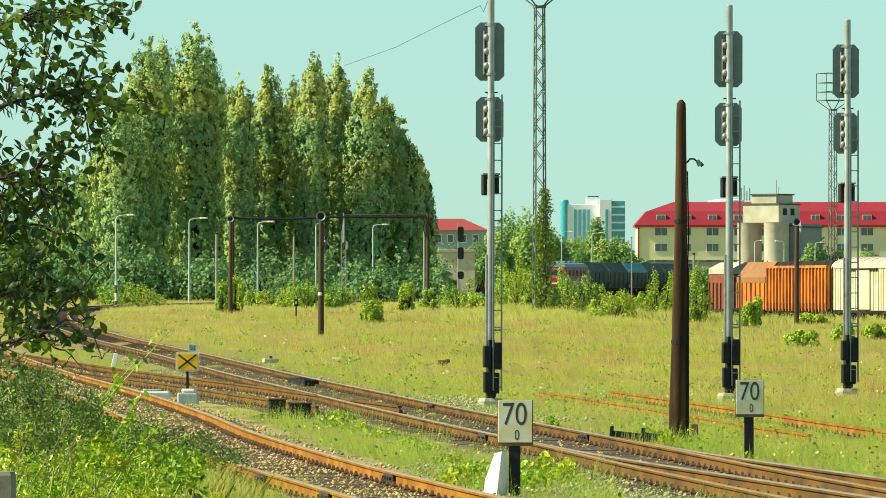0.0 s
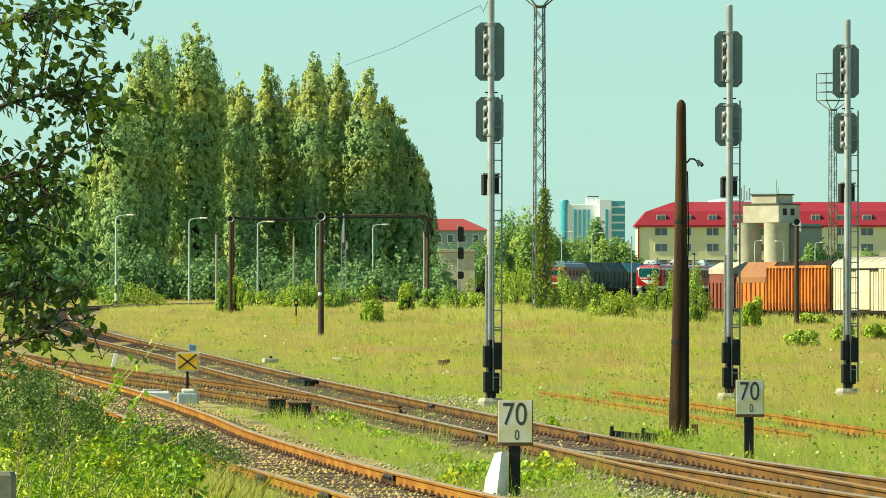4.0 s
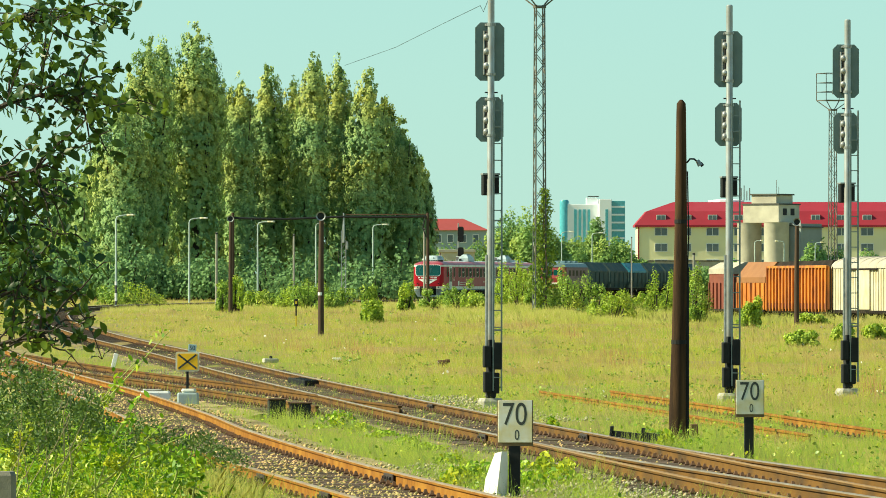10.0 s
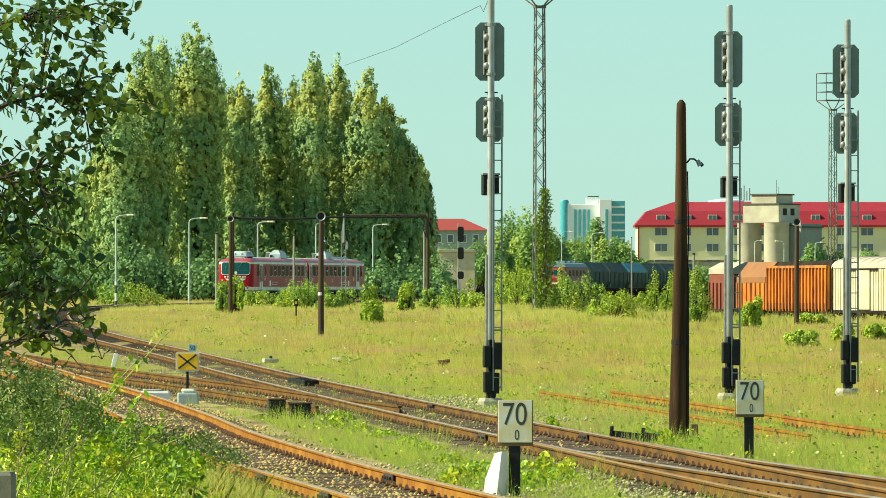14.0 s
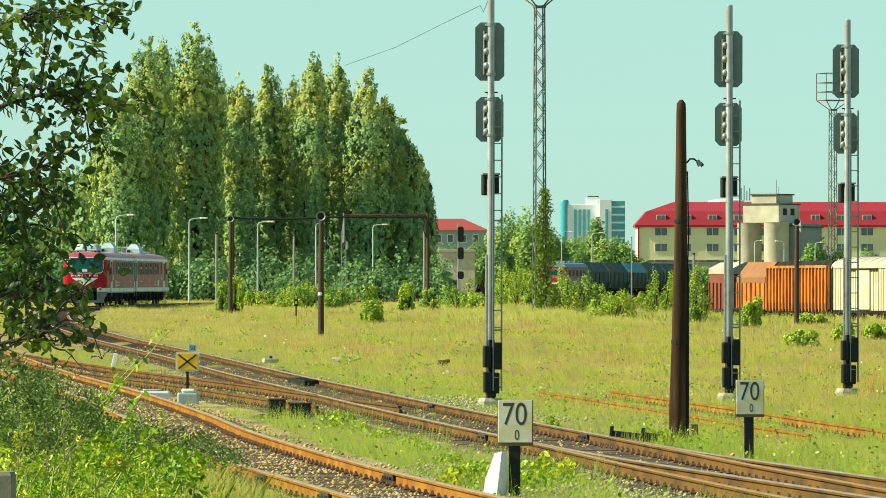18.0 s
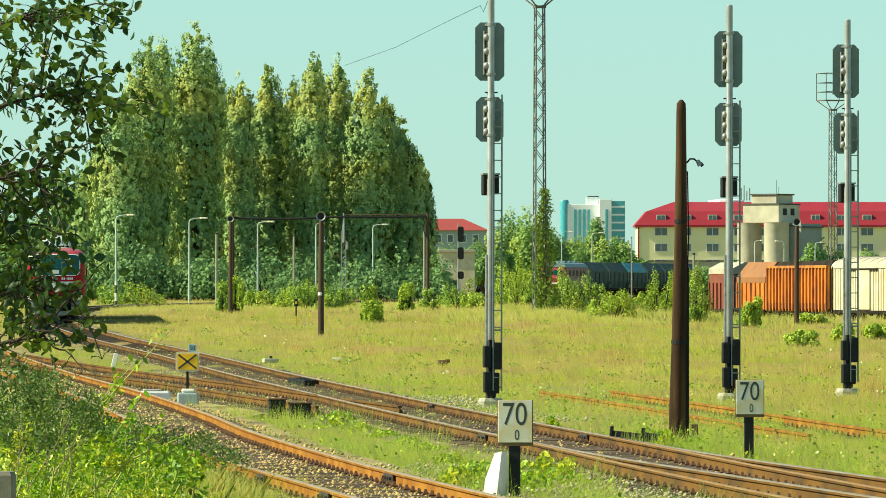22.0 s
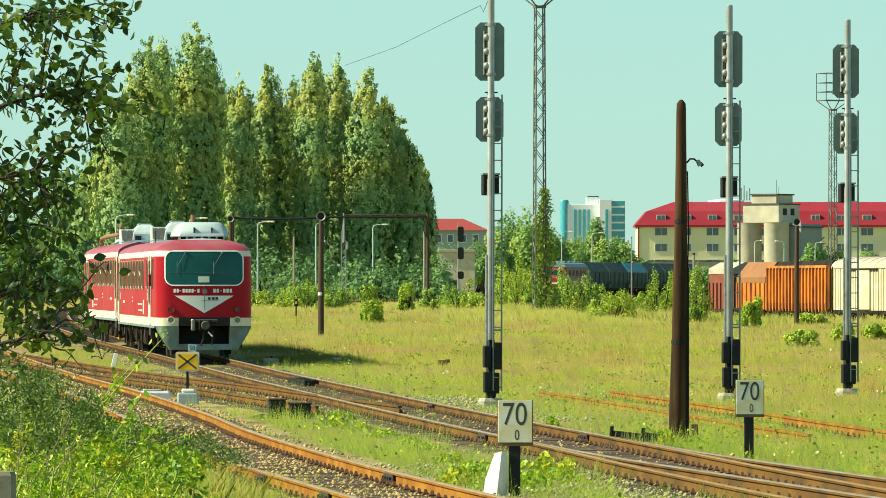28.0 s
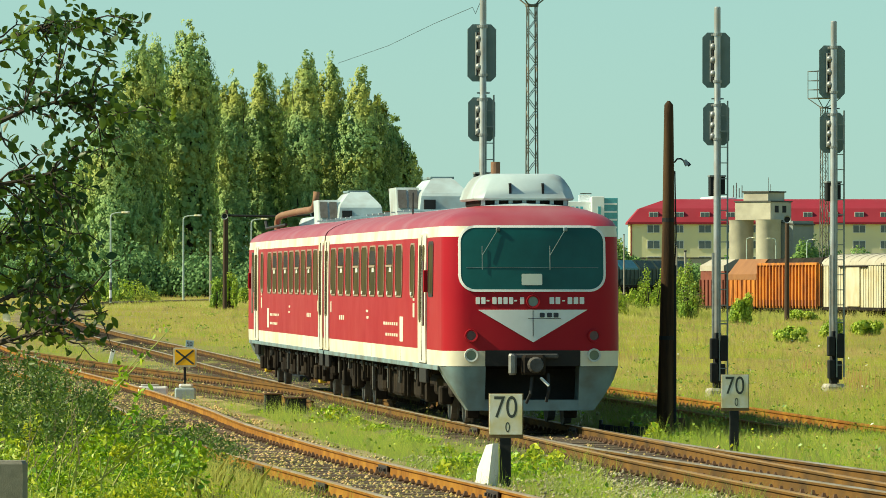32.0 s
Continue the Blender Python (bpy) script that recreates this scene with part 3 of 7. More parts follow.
    # lamps
    def lamp(y, z, r, ring, lens, label):
        g = Geo().loft([[on_nose(u, v, -0.02) for u, v in circle(y, z, r)], [on_nose(u, v, 0.05) for u, v in circle(y, z, r * 0.95)],
                        [on_nose(u, v, 0.045) for u, v in circle(y, z, r * 0.72)], [on_nose(u, v, 0.02) for u, v in circle(y, z, r * 0.7)]], caps=False)
        rim = part("headlight", g, ring, car, label, True)
        part("lens", patch(circle(y, z, r * 0.72), on_nose, 0.022), lens, rim)
    lamp(0.0, 1.885, 0.105, M_RED, M_LENS, "round top lamp in a red ring")
    for y in (-0.93, 0.93):
        lamp(y, 1.37, 0.10, M_RED, M_REDLENS, "tail lamp in a red ring")
        lamp(y, 1.075, 0.105, M_RINGWHITE, M_LENS, "headlight in a worn white ring")
    # apron with the coupling recess
    for sgn in (-1, 1):
        ys = np.linspace(0.71, 1.345, 9)
        g = Geo()
        r1, r2 = [], []
        for z in (0.24, 0.45, 0.7, 0.905):
            pull = 0.20 * (1 - (z - 0.24) / 0.67)
            yy = [0.71 + (v - 0.71) * (1 - 0.62 * (1 - (z - 0.24) / 0.67) ** 1.25) for v in ys]
            ring = [(nose_x(v, max(z, 0.92)) - pull + 0.002, sgn * v, z) for v in yy]
            back = [(ring[-1][0] - 0.55 - 0.5 * (z - 0.24), sgn * (yy[-1] - 0.01), z), (ring[0][0] - 0.55, sgn * 0.71, z)]
            r1.append(ring + back)
        g.loft(r1)
        part("apron", g, M_SKIRT, car, "blue-grey front apron", True)
    g = Geo()
    pr = [[(nose_x(v, 0.95) - 0.19 + 0.03 * (z - 0.24), v, z) for v in np.linspace(-0.74, 0.74, 9)] + [(9.3, 0.74, z), (9.3, -0.74, z)] for z in (0.24, 0.40)]
    g.loft(pr)
    part("apron_bar", g, M_SKIRT, car, "blue-grey lower apron bar", True)
    g = Geo()
    for z0, z1 in ((0.91, 1.15),):
        g.add([on_nose(v, z, 0.008) for z in (z0, z1) for v in np.linspace(-0.72, 0.72, 9)], [(k, k + 1, k + 10, k + 9) for k in range(8)])
    part("recess_panel", g, M_BLACK, car)
    part("recess_back", Geo().box(9.15, -0.72, 0.3, 9.25, 0.72, 0.92, 0), M_BLACK, car)
    g = Geo().box(9.5, -0.18, 0.78, 10.22, 0.18, 1.08, 0.04)
    cp = part("coupler", g, M_UNDER, car, "grimy automatic coupler")
    part("coupler_face", Geo().tube([(10.2, 0.02, 0.93), (10.34, 0.02, 0.93)], [0.13, 0.10], 14), M_DULL, cp)
    part("coupler_frame", Geo().box(10.08, -0.38, 1.03, 10.14, 0.38, 1.10, 0.02), M_DULL, cp)
    part("coupler_hook", Geo().box(10.1, -0.38, 0.78, 10.2, -0.26, 1.10, 0.03), M_STEEL, cp)
    part("coupler_pin", Geo().tube([(10.2, 0.10, 0.74), (10.24, 0.22, 0.62)], 0.022, 8), M_WHITE, cp)
    part("brake_hose", Geo().tube([(10.1, 0.22, 0.8), (10.15, 0.23, 0.55), (10.05, 0.20, 0.38)], 0.025, 7), M_RUBBER, cp)
    part("brake_hose", Geo().tube([(10.1, -0.02, 0.75), (10.15, -0.05, 0.5), (10.05, -0.10, 0.36)], 0.025, 7), M_RUBBER, cp)
    # flanks
    for sgn in (-1, 1):
        fn = on_side(sgn)
        for k in range(10):
            x0, wd = -11.75 + 1.69 * k, 1.26
            if k == 9:
                x0, wd = 4.45, 0.80
            fr = part("window_frame", frame_patch(rounded(x0, 1.93, x0 + wd, 2.79, 0.20, 4), rounded(x0 + 0.035, 1.955, x0 + wd - 0.035, 2.765, 0.17, 4), fn, 0.016), M_SASH, car)
            part("pane", patch(rounded(x0 + 0.04, 1.96, x0 + wd - 0.04, 2.76, 0.165, 4), fn, 0.006), M_PANE, fr)
            if k % 2 == 1 and k < 9:
                part("vent_opening", patch(rounded(x0 + 0.12, 2.47, x0 + wd - 0.12, 2.70, 0.08, 3), fn, 0.012), M_BLACK, fr, "dark open top vent")
                part("vent_bar", patch(rounded(x0 + 0.05, 2.42, x0 + wd - 0.05, 2.455, 0.005, 1), fn, 0.030), M_SASH, fr)
                part("notice", patch(rounded(x0 + 0.55, 2.34, x0 + 0.95, 2.42, 0.01, 1), fn, 0.016), M_PAPER, fr)
            part("sill_mark", patch(rounded(x0 + 0.10, 1.965, x0 + 0.30, 2.02, 0.01, 1), fn, 0.018), M_PAPER, fr)
        # cab side window and grab rails
        fr = part("cab_window", frame_patch(rounded(7.55, 1.95, 8.35, 2.80, 0.1, 3), rounded(7.6, 2.0, 8.3, 2.75, 0.08, 3), fn, 0.012), M_RUBBER, car)
        part("pane", patch(rounded(7.6, 2.0, 8.3, 2.75, 0.08, 3), fn, 0.005), M_PANE, fr)
        part("mirror", Geo().box(7.9, sgn * 1.43 - 0.035, 2.02, 7.95, sgn * 1.43 + 0.035, 2.36, 0.012), M_RED, car, "red mirror flap")
        part("grab_rail", Geo().tube([(7.3, sgn * 1.41, 1.5), (7.3, sgn * 1.41, 2.5)], 0.018, 6), M_STEEL, car)
        # doors
        for d0, d1 in ((6.0, 7.3), (-13.1, -12.1)):
            dr = part("door", patch(rounded(d0, 0.93, d1, 2.93, 0.04, 2), fn, 0.025, (1.0, 0.6, 0.05)), M_CREAM, car, "cream folding door")
            mid = (d0 + d1) / 2
            for a, b in ((d0 + 0.20, mid - 0.12), (mid + 0.12, d1 - 0.20)):
                part("door_pane", patch(rounded(a, 1.55, b, 2.75, 0.1, 3), fn, 0.032), M_PANE, dr)
            part("door_seam", patch(rounded(mid - 0.012, 0.96, mid + 0.012, 2.9, 0.005, 1), fn, 0.034), M_RUBBER, dr)
            part("door_step", Geo().box(d0 + 0.1, sgn * 1.33 - 0.03, 0.62, d1 - 0.1, sgn * 1.33 + 0.03, 1.12, 0.01), M_BLACK, car, "black door step well")
        # lettering on the flank, as bars
        for a, b, z0, z1 in ((2.55, 3.15, 1.22, 1.62), (4.9, 5.2, 1.62, 1.84), (4.9, 5.2, 1.88, 1.92), (-11.8, -11.6, 1.62, 1.82), (-4.0, -3.6, 1.66, 1.70), (-3.9, -3.5, 1.55, 1.59)):
            part("lettering_bar", patch(rounded(a, z0, b, z1, 0.01, 1), fn, 0.004), M_CREAM, car)
        for k in range(7):
            part("lettering_bar", patch(rounded(-0.5 + 0.40 * k, 1.47, -0.26 + 0.40 * k, 1.52, 0.01, 1), fn, 0.004), M_CREAM, car)
            if k > 0:
                part("lettering_bar", patch(rounded(-0.5 + 0.40 * k, 1.29, -0.24 + 0.40 * k, 1.34, 0.01, 1), fn, 0.004), M_CREAM, car)
            if k < 3:
                part("lettering_bar", patch(rounded(-9.8 + 0.4 * k, 1.50, -9.55 + 0.4 * k, 1.58, 0.01, 1), fn, 0.004), M_CREAM, car)
        for x in (2.6, -3.0):
            part("panel_seam", patch(rounded(x, 0.915, x + 0.02, 1.135, 0.004, 1), fn, 0.003), M_RUBBER, car)
        part("sill", Geo().box(BACK + 0.05, sgn * 1.345 - 0.02, 0.84, 9.2, sgn * 1.345 + 0.02, 0.912, 0.008), M_SKIRT, car, "grey sill below the cream band")
    # underframe
    boxes = ((-5.6, -4.4, 0.7), (-3.4, -1.9, 0.72), (-1.3, 0.2, 0.80), (0.9, 1.7, 0.66), (2.3, 3.1, 0.75))
    for a, b, w in boxes:
        for sgn in (-1, 1):
            part("equipment_box", Geo().box(a, min(sgn * 0.55, sgn * (w + 0.32)), 0.30, b, max(sgn * 0.55, sgn * (w + 0.32)), 0.84, 0.05), M_UNDER, car)
    for k in range(30):
        for sgn in (-1, 1):
            x = -12.4 + 0.645 * k + 0.2 * math.sin(k * 2.3)
            low = (0.62, 0.40, 0.70, 0.52, 0.33)[k * 3 % 5]
            part("hanger", Geo().box(x, sgn * 1.20 - 0.03, low, x + 0.06, sgn * 1.20 + 0.03, 0.86, 0.01), M_DULL if k % 4 == 1 else M_UNDER, car)
    for sgn in (-1, 1):
        part("air_pipe", Geo().tube([(-11.4, sgn * 1.18, 0.78), (-2.0, sgn * 1.18, 0.74), (5.4, sgn * 1.18, 0.79)], 0.025, 6), M_DULL, car)
    for bx in (6.6, -9.8):
        bo = part("bogie", Geo().box(bx - 1.9, -1.08, 0.42, bx + 1.9, -0.92, 0.72, 0.05).box(bx - 1.9, 0.92, 0.42, bx + 1.9, 1.08, 0.72, 0.05).box(bx - 0.3, -1.0, 0.4, bx + 0.3, 1.0, 0.75, 0.05), M_UNDER, car)
        for ax in (bx - 1.15, bx + 1.15):
            for sgn in (-1, 1):
                g = Geo().tube([(ax, sgn * 0.70, 0.43), (ax, sgn * 0.725, 0.43), (ax, sgn * 0.73, 0.43), (ax, sgn * 0.82, 0.43)], [0.46, 0.46, 0.43, 0.425], 24)
                part("wheel", g, M_DULL, bo)
                part("axle_box", Geo().box(ax - 0.17, sgn * 1.10 - 0.10, 0.30, ax + 0.17, sgn * 1.10 + 0.10, 0.58, 0.03), M_UNDER, bo)
                part("spring", Geo().tube([(ax - 0.32, sgn * 1.02, 0.35), (ax - 0.32, sgn * 1.02, 0.62)], 0.08, 10), M_UNDER, bo)
        for y in (-0.75, 0.75):
            part("rail_guard", Geo().box(bx + 1.75, y - 0.1, 0.10, bx + 1.85, y + 0.1, 0.42, 0.02), M_UNDER, bo)
        part("sand_box", Geo().box(bx + 1.9, 0.9, 0.22, bx + 2.15, 1.05, 0.42, 0.02), M_YELLOW, bo, "small yellow device")
    for k in range(8):
        part("roof_rib", Geo().box(-11.5 + 1.25 * k, -0.72, 3.375, -11.4 + 1.25 * k, 0.72, 3.40, 0.0), M_ROOFGREY, car)
    return car


M_YELLOW = mat("yellow paint", (0.72, 0.50, 0.03), (0.62, 0.40, 0.03), scale=3, rough=0.5, bump=0.05)


def pod(x0, x1, w, z0, z1, inset, name, label, car, lean=0.0):
    """A roof unit with rounded shoulders; lean draws its top towards the rear."""
    rg = []
    for q, k, cut in ((0.0, 0.12, 0.10), (0.07, 0.0, 0.14), (0.42, 0.22, 0.16), (0.75, 0.62, 0.16), (0.92, 0.95, 0.14), (1.0, 1.45, 0.10)):
        i, e, z = inset * k, lean * q, z0 + (z1 - z0) * q
        a, b, h = x0 + i, x1 - i * 1.3 - e, w - i
        rg.append([(a + cut, -h, z), (b - cut, -h, z), (b, -h + cut, z), (b, h - cut, z), (b - cut, h, z), (a + cut, h, z), (a, h - cut, z), (a, -h + cut, z)])
    return part(name, Geo().loft(rg), M_ROOFGREY, car, label, True)


def front_roof(car):
    p = pod(6.4, 8.9, 0.77, 3.42, 3.83, 0.20, "roof_pod", "pale blue-grey roof pod above the cab", car)
    for y in (-0.22, 0.28):
        part("pod_slot", Geo().box(8.70, y - 0.018, 3.52, 8.875, y + 0.018, 3.68, 0.0), M_BLACK, p)
    for k in range(7):
        part("pod_foot", Geo().box(8.78, -0.66 + 0.21 * k, 3.34, 8.83, -0.60 + 0.21 * k, 3.44, 0.0), M_ROOFGREY, p)
    part("pod_base", Geo().box(6.55, -0.68, 3.34, 8.78, 0.68, 3.43, 0.02), M_UNDER, car)
    cooling_set(car, -6.8, 1)
    part("aerial", Geo().tube([(-1.2, -0.80, 3.30), (-1.2, -0.80, 3.66)], 0.014, 6), M_RUBBER, car)
    part("exhaust_chimney", Geo().tube([(4.5, 0.0, 3.36), (4.5, 0.0, 4.08)], 0.075, 12), M_EXHAUST, car, "short rusty exhaust stack")


def cooling_set(car, x, way):
    """A peaked roof pod with a sloping grille box beside it; way turns it for the flipped car."""
    turn = pose(x, 0, 0, 0, 0, 0 if way > 0 else 180)
    base = [(-1.5, -0.30), (1.3, -0.30), (1.3, 0.62), (-1.5, 0.62)]
    rings = []
    for z, dx, dy in ((3.36, 0, 0), (3.66, 0.04, 0.04), (3.72, 0.10, 0.06), (3.94, 0.55, 0.24), (3.98, 0.62, 0.30)):
        rings.append([(a + (dx if a < 0 else -dx), b + (dy if b < 0 else -dy), z) for a, b in base])
    q = part("cooling_unit", Geo().loft(rings).moved(turn), M_ROOFGREY, car, "pale grey peaked roof cooling unit")
    part("top_hatch", Geo().box(-0.8, -0.05, 3.97, 0.6, 0.37, 4.01, 0.01).moved(turn), M_SKIRT, q)
    # sloping grille box
    rings = [[(-0.6 + k, -0.66 + 0.02, z), (0.9 + k, -0.66 + 0.02, z), (0.9 + k, -0.24, z), (-0.6 + k, -0.24, z)] for z, k in ((3.34, 0.0), (3.82, -0.35))]
    gb = part("grille_box", Geo().loft(rings).moved(turn), M_ROOFGREY, car, "pale sloping grille box")
    for k in range(2):
        y0 = -0.62 + 0.19 * k
        rg = [[(0.905 + e, y0, z), (0.93 + e, y0, z), (0.93 + e, y0 + 0.15, z), (0.905 + e, y0 + 0.15, z)] for z, e in ((3.46, -0.08), (3.78, -0.32))]
        part("grille", Geo().loft(rg).moved(turn), M_DULL, gb, "grey louvred grille")
    part("dark_gap", Geo().box(0.6, -0.22, 3.36, 1.34, -0.02, 3.60, 0.0).moved(turn), M_BLACK, car, "black block between the roof units")


def rear_roof(car):
    part("exhaust_pipe", Geo().tube([(0.6, 0.50, 4.02), (0.6, 0.52, 3.80), (0.75, 0.54, 3.70), (1.3, 0.56, 3.66), (4.0, 0.68, 3.64), (7.4, 0.76, 3.60), (8.3, 0.78, 3.56), (8.6, 0.78, 3.47), (8.65, 0.78, 3.22)],
                                   0.07, 10), M_EXHAUST, car, "bent rust-brown exhaust pipe along the roof", True)
    cooling_set(car, -1.4, -1)
    pod(2.0, 7.6, 0.40, 3.36, 3.54, 0.06, "roof_box", "low pale grey roof box", car)
    part("roof_rail", Geo().tube([(2.5, 1.0, 3.36), (8.9, 1.0, 3.33), (9.2, 1.0, 3.48)], 0.03, 6), M_RUBBER, car)


front_car = rail_car()
rear_car = copy_thing(front_car, Matrix.Identity(4))
front_roof(front_car)
rear_roof(rear_car)
for ob, lab in ((front_car, "red and cream diesel railcar with dark windscreen, leading"), (rear_car, "red and cream diesel railcar coupled behind the leading one")):
    tagged(ob, lab, "railcar", "coupled railcars")

# ---- light signals ----
M_ALU = mat("white painted steel mast", (0.42, 0.45, 0.45), (0.31, 0.34, 0.34), scale=3, rough=0.40, metal=0.4, bump=0.05, c=(0.30, 0.28, 0.25), cscale=2)
M_PLATE = mat("grey-green backboard", (0.14, 0.21, 0.205), (0.10, 0.155, 0.155), scale=3, rough=0.55, bump=0.05, c=(0.18, 0.245, 0.235), cscale=1.5)
M_HOUSING = mat("silver lamp housing", (0.36, 0.38, 0.37), (0.20, 0.21, 0.21), scale=9, rough=0.4, metal=0.4, bump=0.1)
M_CABINET = mat("black signal cabinet", (0.010, 0.012, 0.013), (0.022, 0.024, 0.024), scale=5, rough=0.6, bump=0.1, spec=0.2)
M_CONC = mat("pale concrete", (0.52, 0.50, 0.44), (0.40, 0.38, 0.32), scale=5, rough=0.9, bump=0.3, c=(0.30, 0.28, 0.22), cscale=3)
M_LADDER = mat("galvanised ladder", (0.24, 0.29, 0.28), (0.16, 0.19, 0.185), scale=6, rough=0.5, metal=0.4, bump=0.1)


def octagon(w, z0, z1, c):
    return [(-w + c, z0), (w - c, z0), (w, z0 + c), (w, z1 - c), (w - c, z1), (-w + c, z1), (-w, z1 - c), (-w, z0 + c)]


def signal(label):
    s = thing("light_signal", None, label, "railway signal", "row of light signals")
    part("footing", Geo().box(-0.22, -0.22, -0.45, 0.22, 0.22, 0.01, 0.06), M_CONC, s, "pale concrete footing")
    part("mast", Geo().tube([(0, 0, 1.1), (0, 0, 5.75), (0, 0, 5.77), (0, 0, 7.72), (0, 0, 7.74)], [0.075, 0.075, 0.068, 0.066, 0.05], 16), M_ALU, s, "white steel mast", True)
    part("mast_base", Geo().tube([(0, 0, 0), (0, 0, 1.12), (0, 0, 1.14)], [0.085, 0.085, 0.07], 16), M_CABINET, s, "black painted mast base", True)
    for z0, z1, w, n in ((6.10, 7.22, 0.285, 3), (4.93, 5.79, 0.27, 2)):
        hd = part("backboard", Geo().prism(octagon(w, z0, z1, 0.10), "y", 0.13, 0.15), M_PLATE, s, "grey-green backboard seen from behind")
        part("lamp_case", Geo().box(-0.10, 0.02, z0 + 0.10, 0.06, 0.13, z1 - 0.16, 0.02), M_CABINET, hd)
        step = (z1 - z0 - 0.30) / n
        for k in range(n + (n == 2)):
            z = z0 + 0.19 + step * (k + (0.35 if n == 3 else 0)) * (1 if n == 3 else 0.78)
            g = Geo().loft([[(-0.075 + r * math.cos(a), 0.03 - dy, z + r * math.sin(a)) for a in np.linspace(0, 2 * math.pi, 12, endpoint=False)] for r, dy in ((0.075, 0), (0.068, 0.035), (0.045, 0.06), (0.015, 0.07))])
            part("lamp_housing", g, M_HOUSING, hd, "silver round lamp housing", True)
        part("edge_strip", Geo().box(-0.135, 0.04, z0 + 0.12, -0.115, 0.14, z1 - 0.16, 0.0), M_HOUSING, hd)
        for z in (z0 + 0.10, z1 - 0.07):
            part("clamp", Geo().tube([(0, 0, z), (0, 0, z + 0.05)], 0.088, 14), M_HOUSING, hd)
            part("clamp_arm", Geo().box(-0.10, 0.05, z, 0.10, 0.14, z + 0.04, 0.005), M_HOUSING, hd)
    bx = part("indicator_box", Geo().box(-0.155, 0.0, 3.90, -0.035, 0.2, 4.31, 0.02), M_CABINET, s, "small black indicator box")
    part("indicator_box", Geo().box(0.05, 0.0, 3.92, 0.165, 0.2, 4.29, 0.02), M_CABINET, s, "small black indicator box")
    part("indicator_hood", Geo().box(-0.165, -0.03, 4.29, 0.175, 0.21, 4.325, 0.005), M_HOUSING, bx)
    part("top_bracket", Geo().box(-0.12, -0.02, 5.86, 0.13, 0.02, 5.885, 0.005), M_CABINET, s)
    lad = part("ladder", Geo().box(0.10, -0.17, 0.15, 0.13, -0.14, 5.83, 0.0).box(0.26, -0.17, 0.15, 0.29, -0.14, 5.83, 0.0).moved(Matrix.Translation((-0.09, 0, 0))), M_LADDER, s, "narrow steel ladder")
    for k in range(17):
        part("rung", Geo().box(0.03, -0.165, 0.4 + 0.32 * k, 0.18, -0.145, 0.42 + 0.32 * k, 0.0), M_LADDER, lad)
    for z in (1.3, 3.4, 5.2):
        part("ladder_bracket", Geo().box(0.05, -0.16, z, 0.19, 0.0, z + 0.03, 0.0), M_LADDER, lad)
    # cabinets at the foot
    for x0, y0, z0, x1, y1, z1 in ((-0.16, -0.20, 0.12, -0.01, -0.06, 0.52), (0.03, -0.16, 0.10, 0.15, -0.02, 0.50), (-0.17, -0.20, 0.60, -0.02, -0.06, 1.02), (0.02, -0.18, 0.56, 0.20, 0.0, 1.08), (-0.09, -0.12, 0.02, 0.09, 0.06, 0.16)):
        part("cabinet", Geo().box(x0, y0, z0, x1, y1, z1, 0.02), M_CABINET, s, "black cable cabinet at the mast foot")
    part("guard_tube", Geo().tube([(-0.10, -0.10, 1.0), (-0.10, -0.10, 2.75)], 0.028, 8), M_HOUSING, s, "thin side tube")
    return s


s1 = signal("tall light signal on white mast, seen from behind")
s1.matrix_basis = pose(0.91, 130, -0.01, 0, 0.1, 10)
copy_thing(s1, pose(5.70, 135, 0.01, 0, 0.05, 7))
copy_thing(s1, pose(8.47, 142, -0.01, 0, 0.05, 12))

# ---- poles ----
M_TARPOLE = mat("tarred wooden pole", (0.022, 0.013, 0.008), (0.06, 0.032, 0.015), scale=3, fine=40, stretch=(6, 6, 0.5), rough=0.8, bump=0.5, c=(0.10, 0.055, 0.024), cscale=1.0, spec=0.15)
M_POLE = mat("brown wooden pole", (0.085, 0.052, 0.03), (0.05, 0.03, 0.02), scale=3, fine=40, stretch=(6, 6, 0.5), rough=0.85, bump=0.4)
M_GREYPOLE = mat("weathered grey pole", (0.36, 0.34, 0.29), (0.26, 0.24, 0.20), scale=3, rough=0.85, bump=0.2)
M_LAMPPOLE = mat("pale green lamp post", (0.42, 0.52, 0.48), (0.34, 0.42, 0.39), scale=2, rough=0.6, bump=0.1)
M_ENAMEL = mat("white enamel", (0.74, 0.75, 0.68), (0.62, 0.62, 0.52), scale=4, rough=0.45, bump=0.05, c=(0.60, 0.53, 0.26), cscale=3.5)
M_LETTER = mat("black letter paint", (0.03, 0.04, 0.035), (0.05, 0.06, 0.05), rough=0.6, bump=0)
M_PLATEBACK = mat("rusty plate edge", (0.22, 0.16, 0.08), (0.15, 0.10, 0.05), rough=0.8, bump=0.2)


